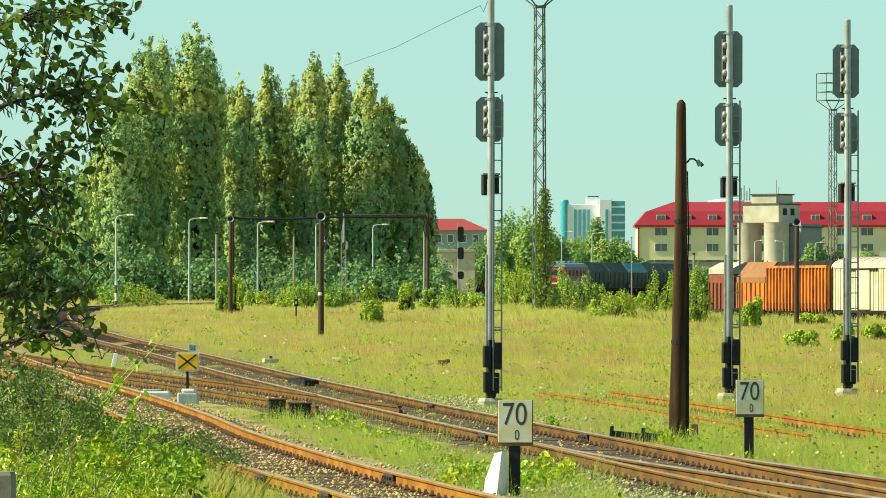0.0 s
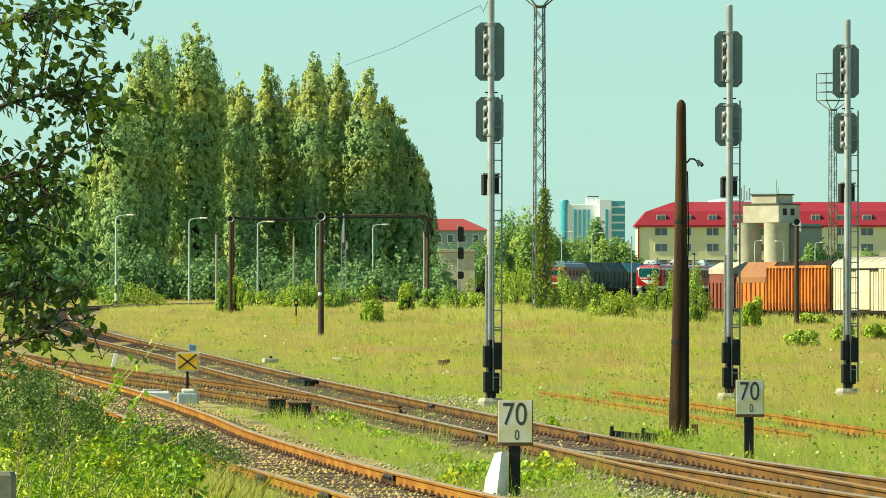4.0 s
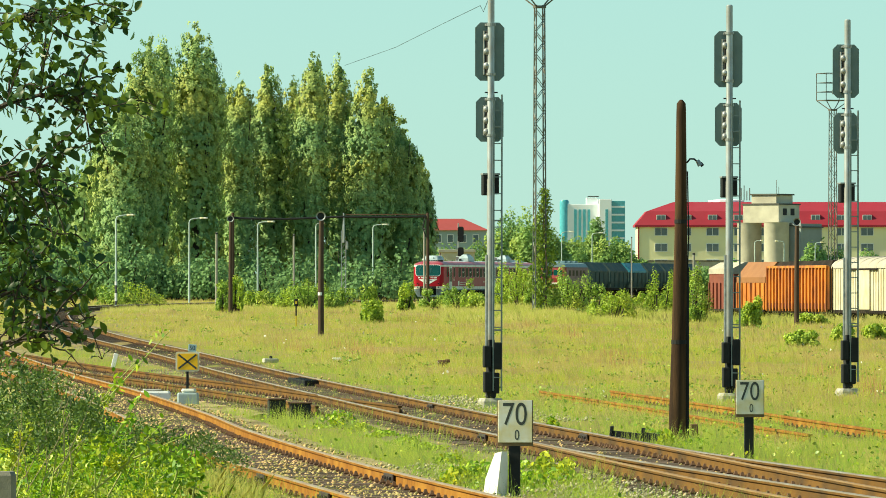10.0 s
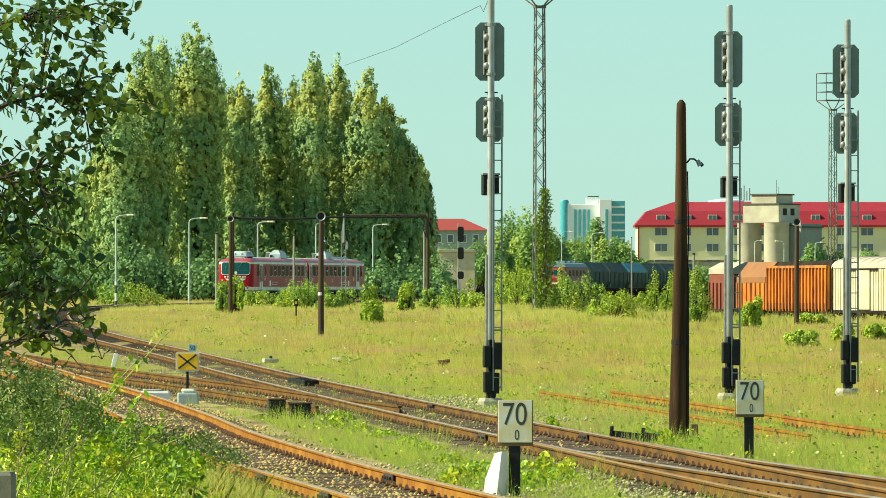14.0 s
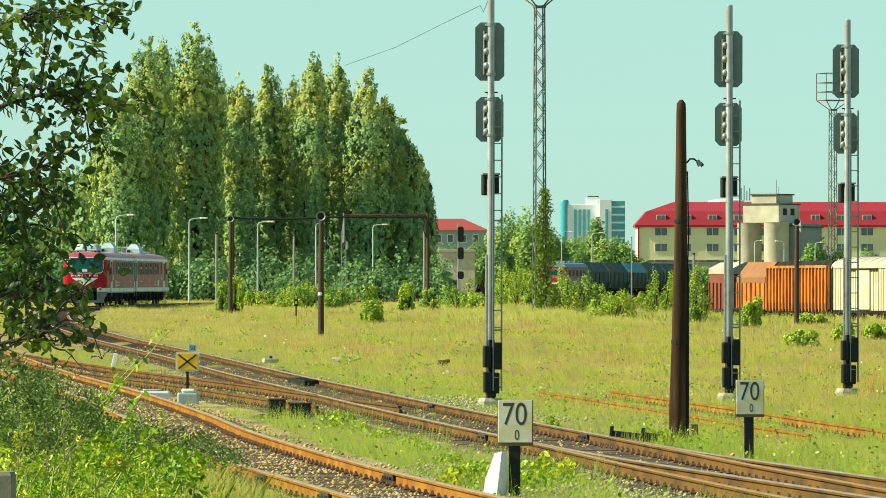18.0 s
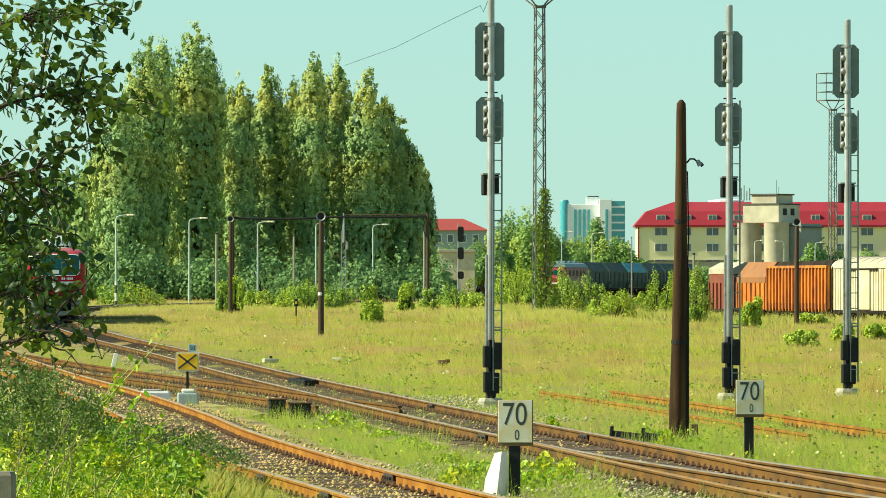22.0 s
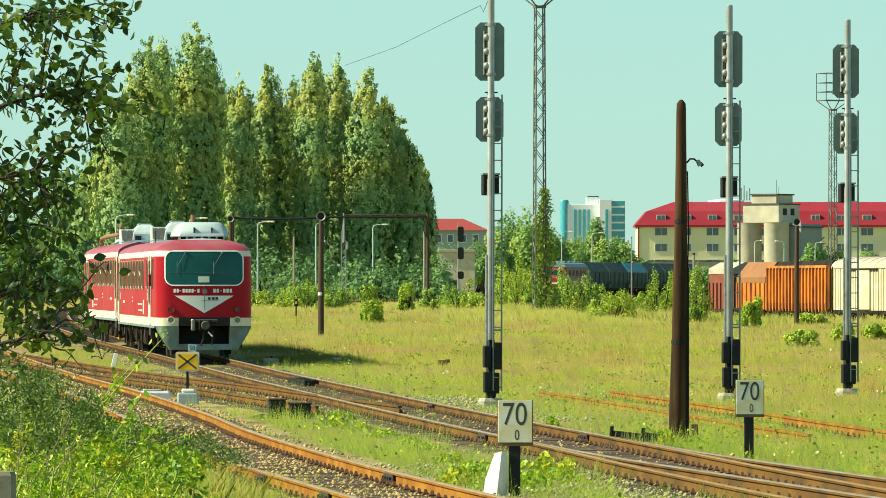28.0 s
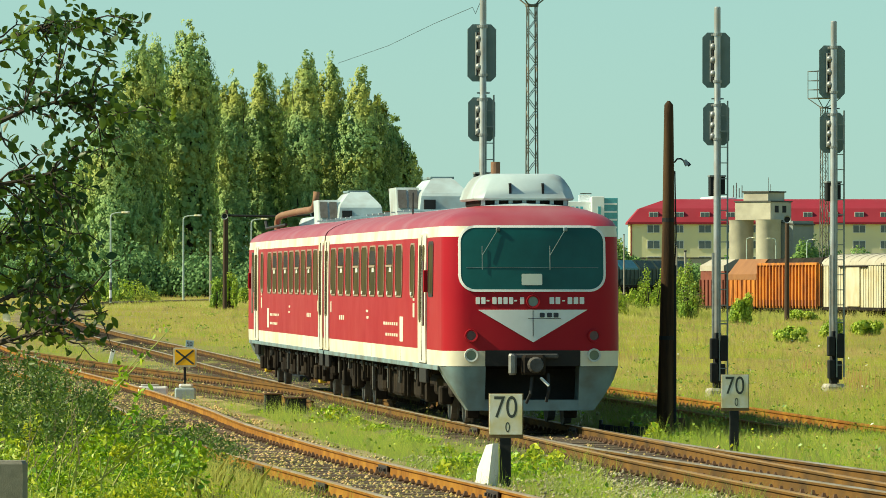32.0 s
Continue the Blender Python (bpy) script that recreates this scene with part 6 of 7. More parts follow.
M_LEAF = mat("bush leaves", (0.29, 0.43, 0.06), (0.20, 0.33, 0.05), scale=0.5, rough=0.55, bump=0, island=0.4, translucent=0.35, c=(0.42, 0.48, 0.07), cscale=0.3)
# far tree leaves, paled by distance haze put into the colour
M_TREELEAF = mat("mid-green tree leaves", (0.31, 0.46, 0.13), (0.23, 0.38, 0.12), scale=0.5, rough=0.55, bump=0, island=0.25, translucent=0.38, c=(0.42, 0.50, 0.11), cscale=0.3, spec=0.25)
M_YELLOWLEAF = mat("yellow-green shrub leaves", (0.38, 0.50, 0.05), (0.27, 0.40, 0.04), scale=0.6, rough=0.55, bump=0, island=0.35, translucent=0.35, c=(0.48, 0.52, 0.08), cscale=0.4)
# darker far trees, likewise paled in colour for haze
M_DARKLEAF = mat("dark tree leaves", (0.25, 0.40, 0.13), (0.18, 0.32, 0.12), scale=0.5, rough=0.55, bump=0, island=0.25, translucent=0.35, c=(0.32, 0.41, 0.09), cscale=0.3, spec=0.25)
M_FRUIT = mat("fruit tree leaves", (0.045, 0.10, 0.016), (0.03, 0.068, 0.012), scale=3, rough=0.42, bump=0.05, island=0.3, translucent=0.40, c=(0.12, 0.19, 0.022), cscale=2.2)
M_BRAMBLE = mat("bramble leaves", (0.30, 0.50, 0.018), (0.14, 0.30, 0.016), scale=2.5, rough=0.45, bump=0.05, island=0.5, translucent=0.32, c=(0.46, 0.50, 0.035), cscale=1.1)
M_BARK = mat("grey-brown bark", (0.055, 0.042, 0.03), (0.035, 0.027, 0.02), scale=4, fine=30, stretch=(4, 4, 1), rough=0.9, bump=0.5)
M_CANE = mat("bramble cane", (0.27, 0.37, 0.06), (0.30, 0.30, 0.09), scale=3, rough=0.7, bump=0.1)


def poplar(x, y, h, w, seed, label="tall columnar poplar with dense green crown", mat_leaf=None, n=7000, size=0.29):
    r = np.random.default_rng(seed)
    t = thing("poplar_tree", pose(x, y, rise(y) - 0.3), label, "tree", "row of poplars")
    g = Geo().tube([(0, 0, -0.3), (0, 0, 2), (0.1, 0, h * 0.5), (0, 0, h * 0.93)], [0.5, 0.4, 0.22, 0.04], 8)
    for k in range(7):
        a = r.uniform(0, 6.28)
        z = 1.5 + h * 0.08 * k
        g.tube([(0, 0, z), (w * 0.25 * math.cos(a), w * 0.25 * math.sin(a), z + h * 0.14), (w * 0.34 * math.cos(a), w * 0.34 * math.sin(a), z + h * 0.3)], [0.14, 0.09, 0.02], 5)
    part("trunk", g, M_BARK, t)
    # upright plumes round the axis, each of many leafy upright twigs
    cs, outs = [], []
    k = 30
    for i in range(k):
        a = r.uniform(0, 6.28)
        rad = w * 0.5 * math.sqrt(r.uniform(0.02, 1)) * 0.80
        base = h * r.uniform(0.02, 0.10) + h * 0.40 * r.uniform(0, 1) * (1 - rad / w)
        top = h * (1.0 - 0.46 * (rad / (w * 0.5)) ** 1.5 * r.uniform(0.6, 1.3))
        if i == 0:
            rad, base, top = 0.0, h * 0.3, h
        top = max(top, base + h * 0.24)
        pw = w * (r.uniform(0.14, 0.23) if i else 0.24)
        m = int(n / k * (top - base) / (h * 0.55))
        tuft = max(8, m // 14)
        u0 = r.uniform(0, 1, tuft) ** 0.85
        th0 = r.uniform(0, 6.28, tuft)
        rd0 = np.sqrt(r.uniform(0.15, 1.0, tuft))
        len0 = r.uniform(0.2, 0.7, tuft)
        own = r.integers(0, tuft, m)
        along = r.uniform(0, 1, m)
        u = np.clip(u0[own] * 0.97 + along * len0[own] / (top - base), 0, 1.03)
        prof = np.clip((1.04 - u0[own]) * 3.2, 0.03, 1) ** 0.65 * np.clip(u0[own] * 4, 0.35, 1)
        th = th0[own]
        rr = pw * prof * rd0[own] * (1 + 0.15 * along)
        d = unit(r.normal(size=(m, 3)))
        outs.append(np.stack([0.6 * np.cos(th) + 1.0 * math.cos(a), 0.6 * np.sin(th) + 1.0 * math.sin(a), np.full(m, 0.3)], 1) + 0.3 * d)
        cs.append(np.stack([math.cos(a) * (rad + 0.04 * w * u) + rr * np.cos(th), math.sin(a) * (rad + 0.04 * w * u) + rr * np.sin(th), base + (top - base) * u], 1) + d * np.array([0.19, 0.19, 0.15]))
    c = np.concatenate(cs)
    p, f = quads(c, size * r.uniform(0.6, 1.3, len(c)), out=np.concatenate(outs), wild=0.3)
    # oversized quads hidden inside the crown, added to block the sun
    q = 1800
    z = r.uniform(0.06, 0.93, q)
    th = r.uniform(0, 6.28, q)
    rr = w * 0.36 * np.clip((1 - z) * 1.9, 0.05, 1) * np.clip(z * 6, 0.4, 1) * np.sqrt(r.uniform(0, 1, q))
    pi, fi = quads(np.stack([rr * np.cos(th), rr * np.sin(th), h * z], 1), r.uniform(0.45, 0.85, q) * min(1.0, w / 5), out=np.stack([np.cos(th), np.sin(th), np.full(q, 0.1)], 1), wild=0.4)
    p, f = np.concatenate([p, pi]), np.concatenate([f, fi + len(p)])
    raw("crown", p, f, mat_leaf or M_POPLAR, t)
    return t


def bush(x, y, h, w, seed, material, label, name="bush", category="bush", group="", n=1500, size=0.16, deep=None, trunk=False, base=None):
    r = np.random.default_rng(seed)
    deep = deep or w
    t = thing(name, pose(x, y, (rise(y) - 0.3 - float(dip(x, y))) if base is None else base), label, category, group)
    k = max(6, int(8 + w * 1.5)) if trunk or group == "thicket" else int(14 + w * 3)
    cs, outs = [], []
    g = Geo()
    for i in range(k):
        u, v = r.uniform(-1, 1), r.uniform(-1, 1)
        top = h * (1 - 0.55 * (u * u + v * v) * 0.7) * r.uniform(0.65 if trunk else 0.45, 1.05)
        cx, cy = u * w * 0.42, v * deep * 0.42
        rz = top * (0.30 if trunk else 0.50 if group == "thicket" else 0.42)
        cz = top - rz
        m = n // k
        d = unit(r.normal(size=(m, 3)))
        rad = r.uniform(0.35, 1.0, m) ** 0.6 * (0.92 + 0.18 * np.sin(d[:, 0] * 9 + i) * np.cos(d[:, 2] * 8))
        sx = w * (r.uniform(0.20, 0.32) if trunk or group == "thicket" else r.uniform(0.10, 0.19))
        if not trunk and group == "meadow bushes" and i < 4:
            sx, rz = max(0.26, w * r.uniform(0.09, 0.15)), h * r.uniform(0.2, 0.32)
            cz = h * r.uniform(0.75, 1.12) - rz
        outs.append(d + np.array([u * 0.4, v * 0.4, 0.3]))
        cs.append(np.stack([cx + d[:, 0] * sx * rad, cy + d[:, 1] * sx * rad, np.maximum(cz + d[:, 2] * rz * rad, 0.02)], 1))
        g.tube([(cx * 0.2, cy * 0.2, -0.2), (cx * 0.6, cy * 0.6, cz * 0.5), (cx, cy, cz + rz * 0.5)], [0.015 * h + 0.02, 0.012 * h + 0.01, 0.008], 5)
    part("stem" if not trunk else "trunk", g, M_BARK, t)
    c = np.concatenate(cs)
    p, f = quads(c, size * r.uniform(0.6, 1.4, len(c)), out=np.concatenate(outs))
    raw("foliage" if not trunk else "crown", p, f, material, t)
    return t


def plant_poplars():
    # x across, depth, height, crown width
    rows = [(-30.35, 640, 19.5, 6.0), (-28.10, 646, 25.5, 6.2), (-27.17, 660, 26.0, 6.2), (-23.78, 650, 27.0, 6.6), (-22.77, 668, 25.0, 6.0),
            (-19.60, 655, 22.3, 4.4), (-17.00, 660, 23.0, 4.6), (-14.70, 668, 22.3, 4.2), (-12.46, 656, 24.2, 4.6), (-10.12, 660, 24.4, 4.8),
            (-7.21, 655, 22.9, 5.2), (-5.94, 672, 20.8, 4.6), (-3.97, 662, 17.9, 4.6), (-2.34, 668, 14.2, 3.2),
            (-22.08, 690, 21.0, 5.5), (-16.45, 695, 20.5, 5.5), (-8.34, 695, 19.0, 5.5), (-27.83, 690, 22.0, 6.0)]
    for i, (x, y, h, w) in enumerate(rows):
        poplar(x, y, h, w, 100 + i, n=26000 if i < 14 else 5000, size=0.25 if i < 14 else 0.29)
    for i, (px, d, h) in enumerate(((150, 700, 14), (170, 720, 17), (110, 760, 15))):
        poplar((px - 784) * d / 12000, d, h, 6, 300 + i, "poplar behind the yard, seen through branches", M_DARKLEAF, 3500, 0.5)


plant_poplars()


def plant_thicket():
    # undergrowth standing in for the poplars' shaded foot, shade put into its leaf colour
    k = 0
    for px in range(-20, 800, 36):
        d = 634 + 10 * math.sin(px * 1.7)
        bush((px - 784) * d / 12000, d, 5.6 + 1.6 * math.sin(px * 0.9) ** 2, 4.6, 500 + k, M_SHADELEAF, "thicket coloured shade-dark, standing in for the poplars' lower crowns", "shrub", "bush", "thicket", 1700, 0.34)
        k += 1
    # lighter bushes at the meadow's far edge: across, depth, height, width
    for i, (px, d, h, w) in enumerate(((250, 470, 1.9, 3.6), (215, 465, 1.4, 2.4), (395, 392, 2.0, 0.9), (418, 390, 2.3, 0.9), (405, 400, 1.2, 1.8), (195, 470, 1.6, 2.4),
                                        (450, 440, 1.3, 3.0), (490, 440, 1.5, 3.4), (545, 425, 2.2, 2.6), (520, 430, 1.6, 2.4), (580, 420, 1.3, 2.2), (652, 330, 1.9, 0.9), (660, 322, 1.3, 1.1), (600, 440, 1.4, 2.4), (560, 440, 2.0, 2.2),
                                        (718, 400, 1.9, 1.0), (795, 430, 1.4, 2.2), (820, 415, 1.9, 2.6), (840, 400, 1.4, 2.2), (770, 430, 1.3, 2.2))):
        bush((px - 784) * d / 12000, d, h, w, 600 + i, M_YELLOWLEAF if i % 3 == 0 else M_LEAF, "bright green self-sown bush at the meadow edge", "bush", "bush", "meadow bushes", 2400, 0.12)
    for i, (px, d, h, w) in enumerate(((900, 452, 3.6, 2.4), (918, 446, 3.0, 2.4), (885, 459, 2.3, 2.1), (955, 439, 2.3, 2.1), (935, 459, 3.1, 2.3), (1006, 406, 3.0, 2.9), (988, 412, 2.3, 1.9), (830, 439, 1.0, 2.3), (1082, 376, 2.3, 2.7), (1138, 404, 1.9, 2.4), (1112, 396, 2.0, 2.4), (1052, 400, 2.1, 2.3),
                                        (1166, 400, 3.2, 2.0), (1182, 404, 2.6, 1.9), (1240, 372, 3.2, 1.6), (1223, 378, 3.6, 1.7), (1330, 300, 1.5, 0.9), (1318, 305, 1.1, 0.8), (1420, 235, 0.7, 1.2), (1490, 250, 0.8, 1.0), (1555, 255, 0.8, 1.0), (1440, 320, 0.8, 2.0), (800, 452, 0.9, 2.1), (860, 466, 1.1, 1.7))):
        bush((px - 784) * d / 12000, d, h, w, 700 + i, M_YELLOWLEAF if i in (0, 1, 2, 4, 8, 9, 10, 12, 13, 16, 18, 19, 20, 21) else M_LEAF, "leafy green bush among meadow grass", "bush", "bush", "meadow bushes", 3800, 0.11)
    # trees behind the goods train
    for i, (px, d, h, w) in enumerate(((904, 880, 9.3, 6.5), (886, 860, 7.6, 5), (932, 870, 9.2, 6), (962, 900, 8.9, 6.5), (862, 850, 5.5, 4), (1000, 920, 7.2, 7), (1053, 930, 9.3, 4), (1085, 920, 7.6, 6), (1110, 930, 6.4, 5), (1030, 960, 6.9, 7),
                                        (1146, 930, 4.6, 5), (1220, 900, 3.4, 4), (1245, 900, 3.6, 4), (1290, 900, 4.4, 4), (790, 840, 6, 6), (835, 860, 6.5, 6), (770, 830, 5, 5), (1440, 760, 5.0, 4), (1180, 960, 3.6, 5), (1460, 800, 6, 5), (1530, 820, 5, 5), (150, 740, 9, 7), (80, 740, 8, 7), (120, 700, 7, 6), (40, 720, 8, 8))):
        bush((px - 784) * d / 12000, d, h * 1.32, w, 800 + i, M_DARKLEAF if i % 3 == 0 else M_TREELEAF, "broad green tree beyond the tracks", "tree", "tree", "trees behind the yard", 8500 if i < 14 else 4500, 0.36, trunk=True)


plant_thicket()


# ---- meadow grass ----
def grass_material(name, a, b, c):
    m = mat(name, a, b, scale=0.8, rough=0.8, bump=0, island=0.10, translucent=0.25, c=c, cscale=0.20, stretch=(1, 0.35, 1))
    return upright(m)


def upright(m):
    """Fixes one shading normal, near upright and sunward, so blades light evenly like the sward."""
    t = m.node_tree
    up = t.nodes.new("ShaderNodeCombineXYZ")
    up.inputs[0].default_value, up.inputs[1].default_value, up.inputs[2].default_value = -0.25, -0.2, 0.9
    for n in t.nodes:
        if n.type in ("BSDF_PRINCIPLED", "BSDF_TRANSLUCENT"):
            t.links.new(up.outputs[0], n.inputs["Normal"])
    return m


M_GRASS = grass_material("meadow grass", (0.265, 0.33, 0.010), (0.40, 0.365, 0.028), (0.37, 0.275, 0.08))
M_GREENGRASS = upright(mat("fresh green grass", (0.17, 0.30, 0.013), (0.29, 0.35, 0.026), scale=0.8, rough=0.7, bump=0, island=0.25, translucent=0.25))
M_SEED = upright(mat("dry seed heads", (0.40, 0.30, 0.13), (0.47, 0.39, 0.16), scale=0.4, rough=0.9, bump=0, island=0.12, translucent=0.2))
M_TUSSOCK = upright(mat("tussock grass", (0.22, 0.32, 0.02), (0.38, 0.37, 0.05), scale=0.5, rough=0.8, bump=0, island=0.14, translucent=0.25, c=(0.50, 0.43, 0.15), cscale=0.16))
M_FEATHER = upright(mat("feather grass", (0.38, 0.38, 0.05), (0.52, 0.46, 0.15), scale=0.6, rough=0.9, bump=0, island=0.10, translucent=0.3, c=(0.32, 0.38, 0.03), cscale=0.3, stretch=(1, 0.4, 1)))
M_LUSH = upright(mat("lush meadow plants", (0.17, 0.30, 0.012), (0.29, 0.39, 0.02), scale=0.6, rough=0.8, bump=0, island=0.12, translucent=0.3))
M_BROWNGRASS = upright(mat("brown seeding grass", (0.33, 0.235, 0.10), (0.26, 0.21, 0.07), scale=0.6, rough=0.9, bump=0, island=0.12, translucent=0.3))
M_DOCK = mat("rust-brown dock", (0.20, 0.10, 0.035), (0.28, 0.17, 0.06), scale=3, rough=0.9, bump=0, island=0.2)
M_FLOWER = mat("white umbels", (0.75, 0.76, 0.66), (0.6, 0.62, 0.5), rough=0.8, bump=0, island=0.2)


def off_tracks(x, y):
    d = np.minimum(nearest(LINE_A, x, y), nearest(LINE_C, x, y) + np.clip((y - 215) / 60, 0, 1) * 1.0)
    b = np.where((y > 121) & (y < 200), nearest(LINE_B, x, y), 9)
    c = np.where(y < 98, nearest(LINE_D, x, y), 9)
    e = np.where((y > 97) & (y < 156), np.abs(x - 0.753 - nearest_x(LINE_E, y)) * 4 + 0.8 * np.sin(y * 0.9), 9)
    return np.minimum(np.minimum(d, b), np.minimum(c, e))


def scatter(n, lo, hi, power=1.0, margin=2.5):
    """Places over the meadow, thinner with distance."""
    q = rng.uniform(0, 1, n)
    y = 1 / (1 / lo + (1 / hi - 1 / lo) * q)
    x = rng.uniform(-1, 1, n) * (0.069 * y + margin)
    return x, y


def soil(x, y):
    return rise_a(y) - 0.24 - dip(x, y)


def blades(name, x, y, h, w, material, label, lean=0.35, z=None, fine=False):
    n = len(x)
    z = soil(x, y) if z is None else z
    a = rng.uniform(1.80, 2.40, n)
    ln = h * rng.uniform(0.05, lean, n)
    b = rng.uniform(0, 6.28, n)
    p0 = np.stack([x - np.cos(a) * w, y - np.sin(a) * w, z], 1)
    p1 = np.stack([x + np.cos(a) * w, y + np.sin(a) * w, z], 1)
    if fine:
        p3 = np.stack([x + np.cos(b) * ln, y + np.sin(b) * ln, z + h], 1)
        v = np.stack([p0, p1, p3], 1).reshape(-1, 3)
        f = (np.arange(n) * 3)[:, None] + np.array([[0, 1, 2]])
        return tagged(raw(name, v, f, material), label, "grass", kind="stuff")
    mx, my = x + np.cos(b) * ln * 0.35, y + np.sin(b) * ln * 0.35
    p2 = np.stack([mx + np.cos(a) * w * 0.8, my + np.sin(a) * w * 0.8, z + h * 0.6], 1)
    p4 = np.stack([mx - np.cos(a) * w * 0.8, my - np.sin(a) * w * 0.8, z + h * 0.6], 1)
    p3 = np.stack([x + np.cos(b) * ln, y + np.sin(b) * ln, z + h], 1)
    v = np.stack([p0, p1, p2, p3, p4], 1).reshape(-1, 3)
    f = (np.arange(n) * 5)[:, None] + np.array([[0, 1, 2, 3, 4]])
    return tagged(raw(name, v, f, material), label, "grass", kind="stuff")


def clumped(x, y, s, k):
    """Smooth waves that gather plants in patches, 0 to 1."""
    v = np.zeros_like(x)
    for q, (a, b, c) in enumerate(((1.0, 0.35, 0.0), (0.6, -0.8, 1.7), (1.7, 0.9, 4.1), (-1.3, 1.9, 2.2), (2.9, 0.4, 5.0))):
        v += np.sin((x * a + y * 0.6 * b) * s * 3.1 + c + k + 1.3 * np.sin((x * b - y * a * 0.6) * s * 1.7 + k * 0.7 + c))
    return 0.5 + v / 8


def sow():
    # tall dry-green meadow grass
    x, y = scatter(580000, 66, 620)
    t = off_tracks(x, y)
    cl = clumped(x, y, 0.9, 2.0)
    keep = (t > 2.3) & ~((y < 98) & (x < nearest_x(LINE_C, y)) & (x > nearest_x(LINE_A, y)) & (rng.uniform(0, 1, len(x)) > 0.35))
    x, y, t, cl = x[keep], y[keep], t[keep], cl[keep]
    h = rng.uniform(0.05, 0.17, len(x)) * (0.4 + 1.1 * cl) * (1 + y / 500) * np.clip((t - 1.6) / 2.5, 0.45, 1) * (0.45 + 1.1 * clumped(x, y, 1.5, 11.0))
    blades("meadow_grass", x, y, h, 0.0022 + 0.000045 * y, M_GRASS, "tall sun-dried meadow grass, yellow-green", 0.9, fine=True)
    # seed stalks in patches
    x, y = scatter(190000, 85, 620)
    t = off_tracks(x, y)
    cl = clumped(x, y, 0.045, 9.0)
    keep = (t > 3.2) & (cl + 0.22 * np.clip((y - 150) / 120, -0.5, 1) > 0.60 - 0.18 * rng.uniform(0, 1, len(x)))
    x, y = x[keep], y[keep]
    h = rng.uniform(0.08, 0.19, len(x)) * (1 + y / 700)
    blades("seed_stalks", x, y, h, 0.0014 + 0.000026 * y, M_SEED, "brownish dry seed stalks in the meadow", 0.5, fine=True)
    # taller tussocks that break the sward
    x, y = scatter(2600, 75, 480)
    keep = off_tracks(x, y) > 2.2
    x, y = x[keep], y[keep]
    m = 34
    s = rng.uniform(0.08, 0.30, len(x))
    xx = (x[:, None] + rng.normal(size=(len(x), m)) * s[:, None]).ravel()
    yy = (y[:, None] + rng.normal(size=(len(x), m)) * s[:, None]).ravel()
    hh = (rng.uniform(0.08, 0.26, len(x))[:, None] * rng.uniform(0.5, 1, (len(x), m))).ravel()
    blades("tussock_grass", xx, yy, hh, 0.0022 + 0.00004 * yy, M_TUSSOCK, "taller green and straw tussocks in the meadow", 0.8, fine=True)
    # soft stands, higher than the sward, each of one kind of plant
    x, y = scatter(5600, 84, 430)
    keep = off_tracks(x, y) > 2.8
    x, y = x[keep], y[keep]
    m = 64
    s = rng.uniform(0.15, 0.85, len(x))
    tall = rng.uniform(0.12, 0.42, len(x)) * (0.5 + 0.9 * clumped(x, y, 0.10, 5.0)) * np.clip((off_tracks(x, y) - 1.5) / 4, 0.4, 1)
    kind = (clumped(x, y, 0.22, 1.0) + 0.35 * rng.uniform(-1, 1, len(x)))
    for name, lo, hi, material, label in (("green_stand", -9, 0.40, M_LUSH, "lush green stands of meadow plants"),
                                          ("straw_stand", 0.40, 0.60, M_FEATHER, "straw-coloured feathery grass stands"),
                                          ("brown_stand", 0.60, 9, M_BROWNGRASS, "brown-purple seeding grass stands")):
        k = (kind >= lo) & (kind < hi)
        q = int(k.sum())
        xx = (x[k][:, None] + rng.normal(size=(q, m)) * s[k][:, None]).ravel()
        yy = (y[k][:, None] + rng.normal(size=(q, m)) * s[k][:, None] * 1.3).ravel()
        hh = (tall[k][:, None] * rng.uniform(0.45, 1, (q, m))).ravel()
        blades(name, xx, yy, hh, 0.0014 + 0.000032 * yy, material, label, 0.8, fine=True)
    # leafy weeds in clumps by the lines: across and depth
    cs = []
    for px, d in ((800, 88), (822, 84), (845, 81), (810, 80), (905, 84), (930, 82), (965, 84), (990, 80), (1010, 83), (872, 79), (940, 78), (1085, 93), (1062, 95), (1108, 90), (1150, 104), (950, 108), (975, 111),
                  (1000, 104), (600, 112), (680, 106), (720, 100), (640, 110), (755, 97), (1230, 100), (1180, 99)):
        c = np.array([(px - 784) * d / 12000, d, 0.0])
        m = rng.integers(200, 420)
        w = rng.uniform(0.10, 0.26)
        p = c + rng.normal(size=(m, 3)) * np.array([w, w * 1.4, 0])
        p[:, 2] = soil(p[:, 0], p[:, 1]) + rng.uniform(0, 1, m) ** 0.8 * rng.uniform(0.14, 0.36) * np.exp(-((p[:, 0] - c[0]) / (1.6 * w)) ** 2)
        cs.append(p)
    c = np.concatenate(cs)
    c = c[off_tracks(c[:, 0], c[:, 1]) > 1.35]
    p, f = leaves(c, rng.uniform(0.04, 0.10, len(c)), 0.8, 0.5)
    tagged(raw("leafy_weed", p, f, M_BRAMBLE), "leafy green weeds in clumps by the lines", "weeds", kind="stuff")
    # rust-brown dock stalks in small stands
    m = 46
    px = np.array([1090, 1102, 655, 632, 600, 930, 1408, 1530, 1548, 1010, 748, 520, 1462, 700])
    d = np.array([206, 190, 212, 216, 230, 300, 250, 150, 143, 260, 320, 222, 170, 330])
    xx = (((px - 784) * d / 12000)[:, None] + rng.normal(size=(len(px), m)) * 0.28).ravel()
    yy = (d[:, None] + rng.normal(size=(len(px), m)) * 1.2).ravel()
